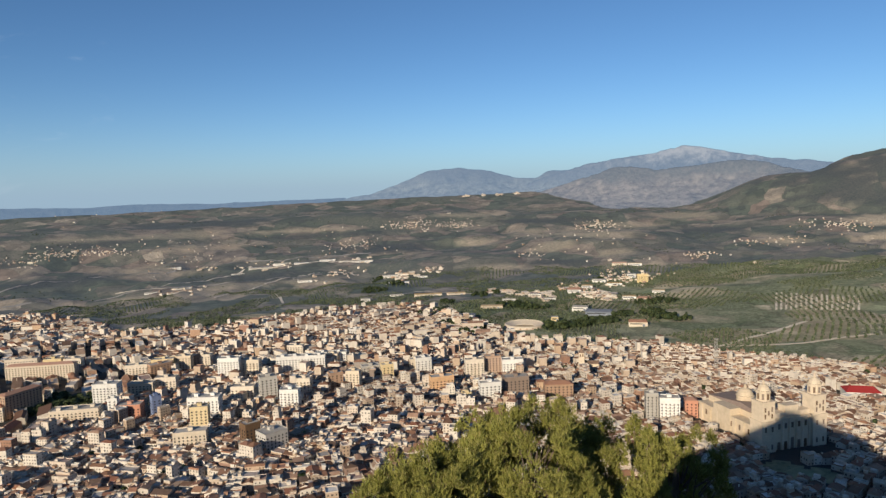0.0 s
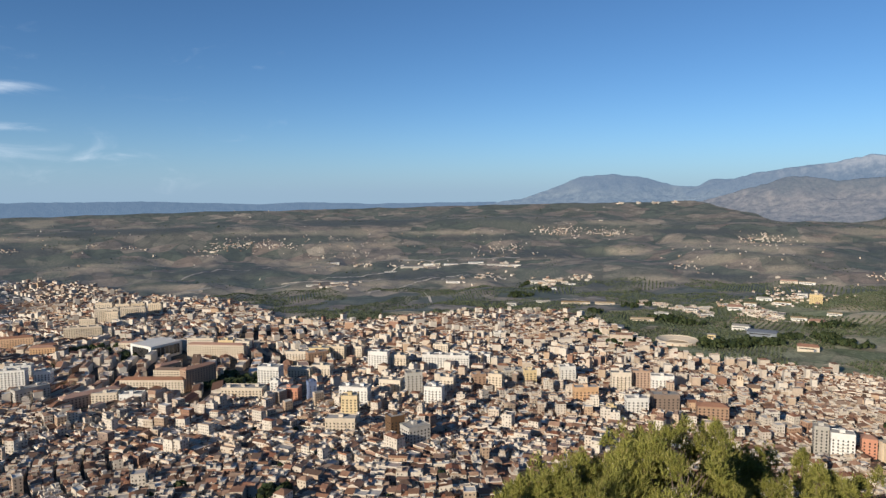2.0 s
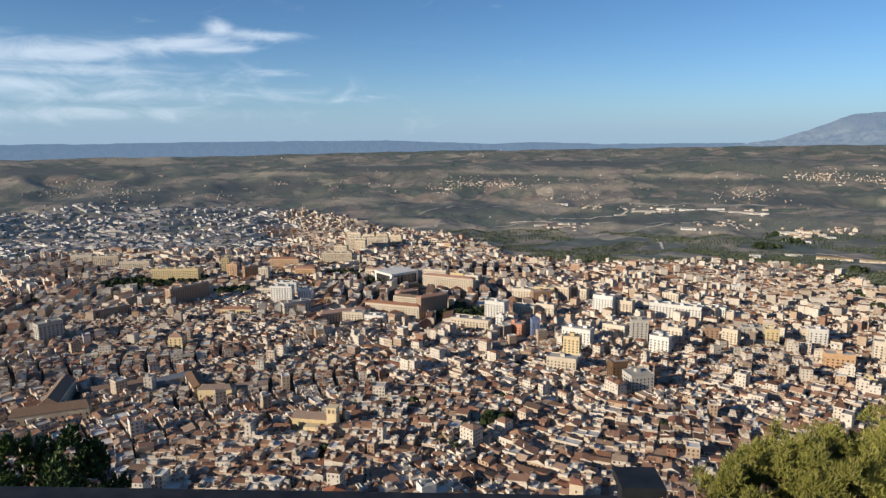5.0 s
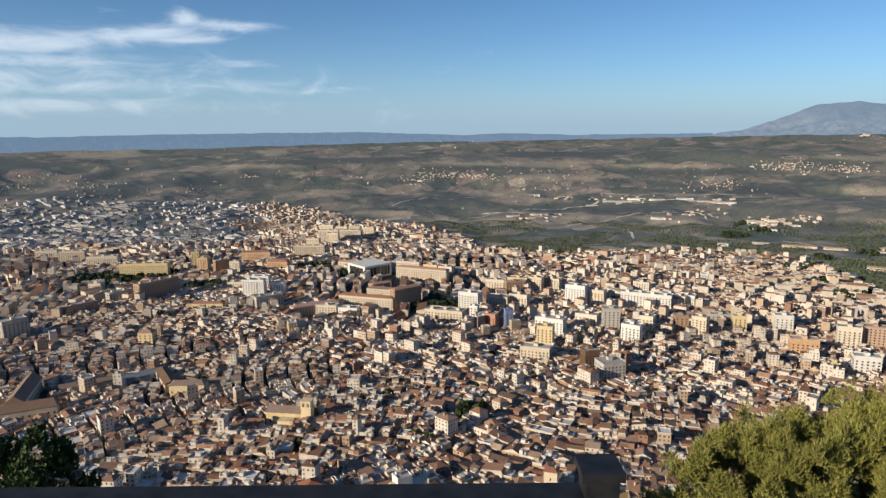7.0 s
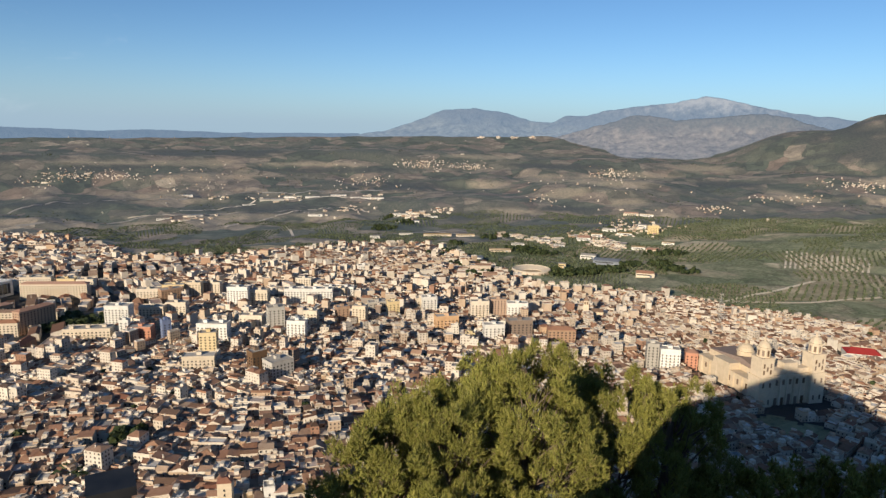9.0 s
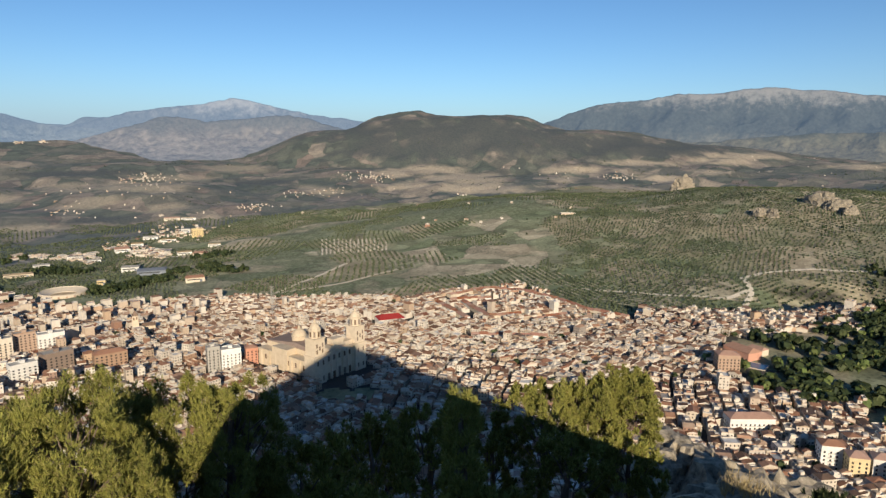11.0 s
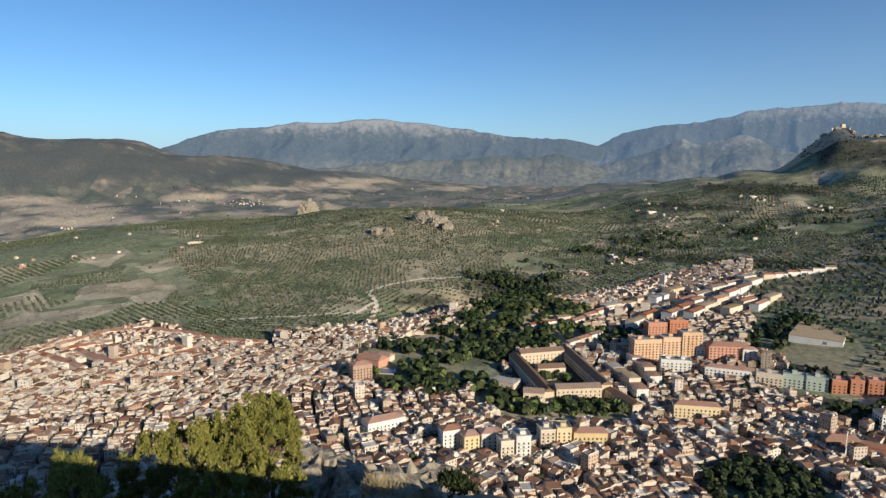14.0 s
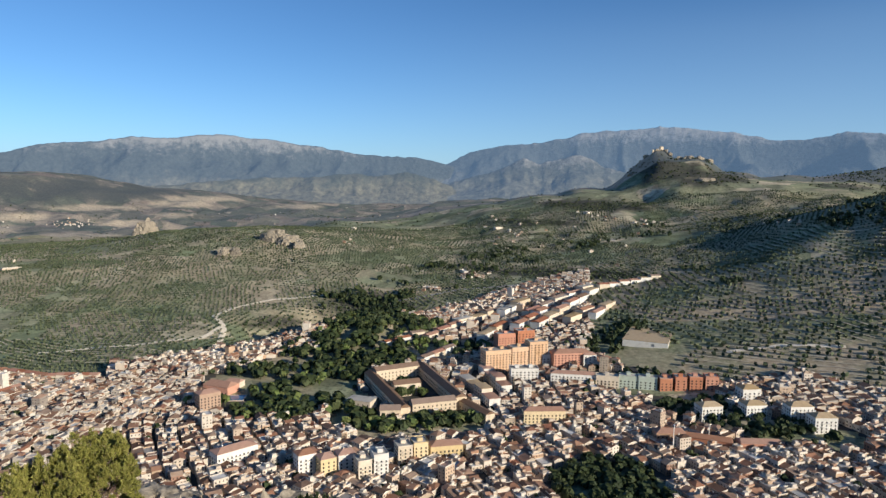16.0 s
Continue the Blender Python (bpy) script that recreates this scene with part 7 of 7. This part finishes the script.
for row in (
        (-8.9, -6.0, -6.30, 26, 6, "white", "grey"),
        (-10.5, -9.2, -6.06, 16, 6, "white", "slate"),
        (-14.3, -12.7, -6.20, 16, 5, "white", "grey"),
        (-12.6, -11.4, -6.19, 14, 5, "white", "slate"),
        (-16.3, -14.4, -6.46, 16, 5, "grey", "slate"),
        (-17.7, -16.2, -6.80, 14, 5, "white", "grey"),
        (-22.6, -21.5, -5.93, 16, 5, "white", "slate"),
        (-24.3, -23.3, -7.79, 16, 5, "white", "grey"),
        (-22.0, -20.8, -7.59, 18, 5, "grey", "slate"),
        (-12.4, -11.2, -7.72, 16, 6, "white", "grey"),
        (-5.2, -3.6, -7.66, 16, 6, "white", "grey"),
        (-5.0, -3.0, -8.23, 14, 5, "white", "slate"),
        (-2.6, -1.4, -7.83, 14, 5, "white", "grey"),
        (-4.7, -3.5, -9.34, 12, 5, "white", "grey"),
        (-7.2, -6.4, -9.66, 12, 8, "white", "grey"),
        (-2.6, -0.2, -9.38, 20, 5, "cream", "tan"),
        (0.2, 1.8, -9.37, 18, 5, "cream", "tan"),
        (1.1, 2.6, -11.50, 24, 9, "white", "slate"),
        (3.1, 5.0, -10.62, 20, 6, "cream", "tan"),
        (7.3, 8.3, -9.62, 16, 6, "white", "grey"),
        (8.6, 9.5, -9.99, 16, 6, "white", "grey"),
        (10.5, 11.6, -9.38, 26, 9, "white", "tile"),
        (11.7, 12.6, -9.02, 24, 9, "white", "tan"),
        (12.6, 13.7, -8.49, 22, 8, "white", "grey"),
        (13.8, 15.0, -8.75, 20, 7, "white", "tan"),
        (14.2, 15.4, -7.04, 18, 7, "cream", "tile"),
        (15.5, 16.6, -7.12, 18, 8, "white", "tan"),
        (15.4, 16.1, -8.15, 16, 12, "white", "grey"),
        (10.9, 12.2, -10.88, 26, 9, "white", "grey"),
        (12.0, 14.2, -11.26, 34, 8, "slate", "slate"),
        (15.0, 16.1, -9.87, 20, 7, "white", "tan"),
        (16.2, 17.3, -10.01, 20, 7, "cream", "tile"),
        (15.5, 17.0, -12.07, 20, 8, "cream", "tile"),
        (9.1, 9.7, -11.80, 12, 10, "ochre", "grey"),
        (17.4, 18.4, -9.29, 18, 6, "white", "tan"),
        (5.0, 6.1, -10.06, 16, 6, "white", "grey")):
    hall(*row)


def hamlets(name, label, spots, seed, big):
    rs = np.random.RandomState(seed)
    rows = []
    for a, e, s, n in spots:
        for k in range(int(n * 1.5)):
            px = sight(a + rs.normal(0, s * 0.6), e + rs.normal(0, s * 0.13))
            if px[3] < 900 or in_city(np.array([px[0]]), np.array([px[1]]), 5)[0]:
                continue
            rows.append(px[:3])
    rows = np.array(rows)
    n = len(rows)
    near = np.hypot(rows[:, 0], rows[:, 1]) < 2300
    w, d = rs.uniform(6, 11, n), rs.uniform(5.5, 8.5, n)
    shed = rs.rand(n) < big
    w, d = np.where(shed, rs.uniform(16, 42, n), w), np.where(shed, rs.uniform(10, 18, n), d)
    small = np.where(near, 0.85, 0.55)
    w, d = w * small, d * small
    H = dict(cx=rows[:, 0], cy=rows[:, 1], z=rows[:, 2], w=w, d=d, h=rs.uniform(3.2, 5.5, n) * small, yaw=rs.uniform(0, math.pi, n), kind=np.where(shed, 2, rs.choice([0, 1, 1, 2], n)), rh=d * 0.18)
    return house_mass(name, label, H, windows=False)


hamlets("country_hamlets", "scattered white farmhouses and hamlets over the plain", [
    (-2.6, -3.3, 1.9, 70), (1.4, -3.4, 1.4, 60), (13.0, -3.8, 1.7, 60), (-7.7, -4.8, 2.9, 40), (7.0, -6.1, 1.0, 10), (15.3, -8.1, 2.4, 50), (11.5, -9.0, 1.4, 26), (21.1, -6.2, 1.2, 22), (30.7, -3.8, 1.6, 50), (38.5, -5.3, 0.6, 5),
    (51.5, -3.6, 1.2, 25), (25.0, -5.2, 1.0, 10), (-29.9, -4.2, 1.7, 70), (-26.6, -4.3, 1.4, 40), (-32.3, -4.7, 1.2, 20)], 51, 0.03)
hamlets("plain_farmsteads", "scattered pale farmsteads across far fields", [
    (-40.4, -3.9, 0.6, 8), (-45.8, -4.1, 0.7, 12), (-57.8, -4.3, 1.9, 40), (-61.0, -3.6, 1.4, 40), (-62.2, -4.3, 1.4, 40), (-37.6, -4.2, 0.6, 8), (-50.7, -5.0, 1.0, 12), (27.5, -5.0, 1.2, 12), (83.0, -8.1, 1.0, 22), (79.9, -9.3, 0.6, 5),
    (72.3, -5.4, 0.5, 4), (97.7, -3.2, 1.5, 5), (93.6, -2.9, 1.5, 5), (107.9, -2.9, 1.2, 4), (-20, -5, 6, 40), (10, -5, 6, 14), (40, -6, 8, 9), (70, -2.6, 8, 20), (90, -5, 6, 14)], 52, 0.04)
hamlets("industrial_sheds", "long pale industrial sheds and warehouses beyond the city", [
    (-9.0, -7.2, 1.6, 14), (-4.1, -7.6, 1.6, 14), (-21.3, -7.8, 1.4, 10), (-14.8, -6.2, 1.4, 10), (-19.4, -6.1, 1.0, 8), (-7.6, -6.1, 1.2, 10), (-59.8, -5.7, 2.9, 60), (-54.1, -6.3, 2.4, 50), (-62.0, -6.4, 2.9, 60), (-49, -6.6, 2, 30), (-1.0, -7.2, 1.2, 10), (8, -9.6, 1.5, 14), (13, -9.6, 1.6, 16), (5, -9.3, 1.2, 8)], 53, 0.8)

hamlets("glasshouses", "thin white line of plastic glasshouses below the far mountain", [(2.2, -1.0, 0.3, 8), (3.6, -0.98, 0.3, 8), (5.0, -0.95, 0.3, 8), (6.4, -0.9, 0.3, 6)], 54, 1.0)
hamlets("far_farms", "tiny white farms and sheds sprinkled over far hills", [(-45, -3.5, 9, 22), (-25, -3.4, 9, 22), (-5, -4.2, 9, 16), (12, -5.2, 7, 10), (28, -5.2, 6, 8), (45, -3.8, 5, 8), (85, -3.4, 6, 8)], 55, 0.06)


def far_groves():
    """Dark clumps of trees and orchard strips over the far country."""
    rs = np.random.RandomState(91)
    n = 60000
    az, r = rs.uniform(-74, 122, n), 2300 + 2500 * rs.uniform(0, 1, n) ** 0.8
    x, y = r * np.sin(np.radians(az)), r * np.cos(np.radians(az))
    dense = fbm(x / 150, y / 150, 4) + 0.35 * fbm(x / 30, y / 30, 2)
    ok = (dense > 0.27 + 0.1 * rs.rand(n)) & ~in_city(x, y, 20) & ~((az > 24) & (az < 62) & (r > 3550)) & (r < 4300)
    x, y = x[ok][:7000], y[ok][:7000]
    wood("backdrop_groves", "dark specks of groves over the far country", x, y, rs.uniform(1.6, 3.6, len(x)), OLIVE, mat_leaves, 92, "far trees")


far_groves()


def hill_scrub():
    """Holm oak and pine scrub, thick on the wooded hills and thin on the rough slopes between groves."""
    rs = np.random.RandomState(97)
    n = 90000
    az, r = rs.uniform(44, 124, n), rs.uniform(1050, 3400, n)
    x, y = r * np.sin(np.radians(az)), r * np.cos(np.radians(az))
    thick = patchy(x, y, height(x, y), WOODED)
    rough = smooth01(0.1, 0.45, fbm(x / 130 + 5, y / 130, 4) + 0.3 * fbm(x / 28, y / 28, 2)) * np.where(az > 50, 0.4, 0.1)
    ok = (rs.rand(n) < np.maximum(0.26 * thick, np.where(r > 1800, 0.1, 0.24) * rough)) & ~in_city(x, y, 25)
    x, y, r = x[ok], y[ok], r[ok]
    wood("hill_scrub", "dark evergreen scrub on the rough hillsides", x, y, np.where(r < 2300, rs.uniform(2.2, 5.0, len(x)), rs.uniform(2.6, 6.0, len(x))), OLIVE, mat_leaves, 98, "scrub")


hill_scrub()


def ploughed_strips():
    """Pale strips of bare soil between young trees on one plot."""
    V, Q = [], []
    for k in range(17):
        a = 26.6 + k * 0.34
        for e0 in np.arange(-10.35 + 0.02 * k, -9.05, 0.055):
            p, q = sight(a, e0), sight(a + 0.02, e0 + 0.05)
            n = len(V)
            for (x, y, z, r) in (p, q):
                for s in (-1, 1):
                    u, v = x + s * 1.9 * math.cos(radians(a)), y - s * 1.9 * math.sin(radians(a))
                    V.append((u, v, float(height(u, v)) + 0.7))
            Q.append((n, n + 1, n + 3, n + 2))
    tagged(mesh_object("ploughed_strips", V, Q, None, (mat_dust,)), "pale ploughed strips on a green slope", "field", kind="stuff")


ploughed_strips()


# ---- the mass of houses ----
ALL = lay_out_city()
dist = np.hypot(ALL["cx"], ALL["cy"])
pick = lambda m: {k: v[m] for k, v in ALL.items()}


def near_houses(count):
    """The houses nearest the lookout, each a thing of its own with walls, roof, windows and a door."""
    order = np.argsort(dist)[:count]
    for k in order:
        w, d, h, rh, kind = (float(ALL[q][k]) for q in ("w", "d", "h", "rh", "kind"))
        shade = RS.rand()
        p = "white" if shade < 0.6 else "cream" if shade < 0.82 else "stone" if shade < 0.9 else "ochre" if shade < 0.93 else "brick"
        t = ("tile", "tilebrown", "tiledark", "tilered")[RS.randint(4)]
        tops = {0: "gabled clay tile roof", 1: "hipped clay tile roof", 2: "flat roof terrace"}[int(kind)]
        e = thing("house", float(ALL["cx"][k]), float(ALL["cy"][k]), float(ALL["z"][k]), float(ALL["yaw"][k]), f"{p if p != 'brick' else 'brown brick'} town house with a {tops}", "house", "old town houses")
        part("wall", box_arrays(w, d, -4, h), PAINT[p], e)
        if kind < 2:
            vq, tr = pitched(w, d, h + 0.02, rh, kind * 0.9)
            part("roof", vq, PAINT[t], e, tris=tr)
            if kind == 0:
                part("gable", ([(sx * w / 2, sy * d / 2, h) for sx in (-1, 1) for sy in (-1, 1)] + [(-w / 2, 0, h + rh * 0.96), (w / 2, 0, h + rh * 0.96)], []), PAINT[p], e, tris=[(1, 0, 4), (2, 3, 5)])
            if RS.rand() < 0.6:
                part("chimney", joined([(0.8, 0.7, h, h + rh + 0.9, w * 0.28, d * 0.1), (1.0, 0.9, h + rh + 0.9, h + rh + 1.05, w * 0.28, d * 0.1)]), PAINT[p], e)
        else:
            part("parapet", joined([(w, 0.25, h, h + 0.95, 0, -d / 2 + 0.125), (w, 0.25, h, h + 0.95, 0, d / 2 - 0.125), (0.25, d - 0.5, h, h + 0.95, -w / 2 + 0.125, 0), (0.25, d - 0.5, h, h + 0.95, w / 2 - 0.125, 0)]), PAINT[p], e)
            part("roof", box_arrays(w - 0.5, d - 0.5, h, h + 0.1), PAINT["tan" if RS.rand() < 0.5 else "grey"], e, "tiled flat terrace")
            part("stair_head", box_arrays(2.6, 3.2, h + 0.1, h + 2.6, w * 0.2, d * 0.2), PAINT[p], e)
        hang_windows(e, w, d, h, 1.1, 3.0, 4.0, 1.0, 1.35, True, (0, 2))
        part("door", box_arrays(1.1, 0.16, 0, 2.1, w * 0.05, -d / 2 - 0.02), PAINT["brown"], e)
    return order


picked = near_houses(250)
rest = np.ones(len(dist), dtype=bool)
rest[picked] = False
house_mass("old_town_houses", "tightly packed whitewashed houses with clay tile roofs", pick(rest & (dist < 700)))
house_mass("city_houses", "packed pale houses and flats with tiled and flat roofs", pick((dist >= 700) & (dist < 860)))
house_mass("roof_lofts", "small raised lofts and stair rooms among the roofs", LOFTS, windows=False)
house_mass("middle_city_houses", "pale houses and flats of the middle city", pick((dist >= 860) & (dist < 1150)), windows=False)
house_mass("outer_city_houses", "distant pale houses and apartment blocks", pick((dist >= 1150) & ~ALL["tin"]), windows=False)
mat_tin = island_paint("sheet_metal_roofs", [(0, (0.12, 0.13, 0.145)), (0.3, (0.30, 0.31, 0.32)), (0.5, (0.20, 0.15, 0.125)), (0.7, (0.36, 0.35, 0.34)), (0.85, (0.24, 0.20, 0.17)), (1.0, (0.70, 0.70, 0.69))], 0.2)
mat_plant_wall = island_paint("works_walls", [(0, (0.42, 0.40, 0.37)), (0.5, (0.62, 0.60, 0.57)), (0.8, (0.28, 0.27, 0.27)), (1.0, (0.50, 0.42, 0.34))], 0.15)
house_mass("works_district", "pale sheet-roofed sheds and works beyond the western city", pick(ALL["tin"]), False, (mat_plant_wall, mat_tin, mat_tin, mat_window))
g = np.concatenate(GAPS)
g = g[RS.rand(len(g)) < np.where(np.arctan2(g[:, 0], g[:, 1]) > 0.7, 0.9, 0.45)]
wood("courtyard_trees", "single dark trees in yards between houses", g[:, 0], g[:, 1], RS.uniform(4, 8, len(g)), BROAD[:2] + CONE[:1], mat_leaves, 95)
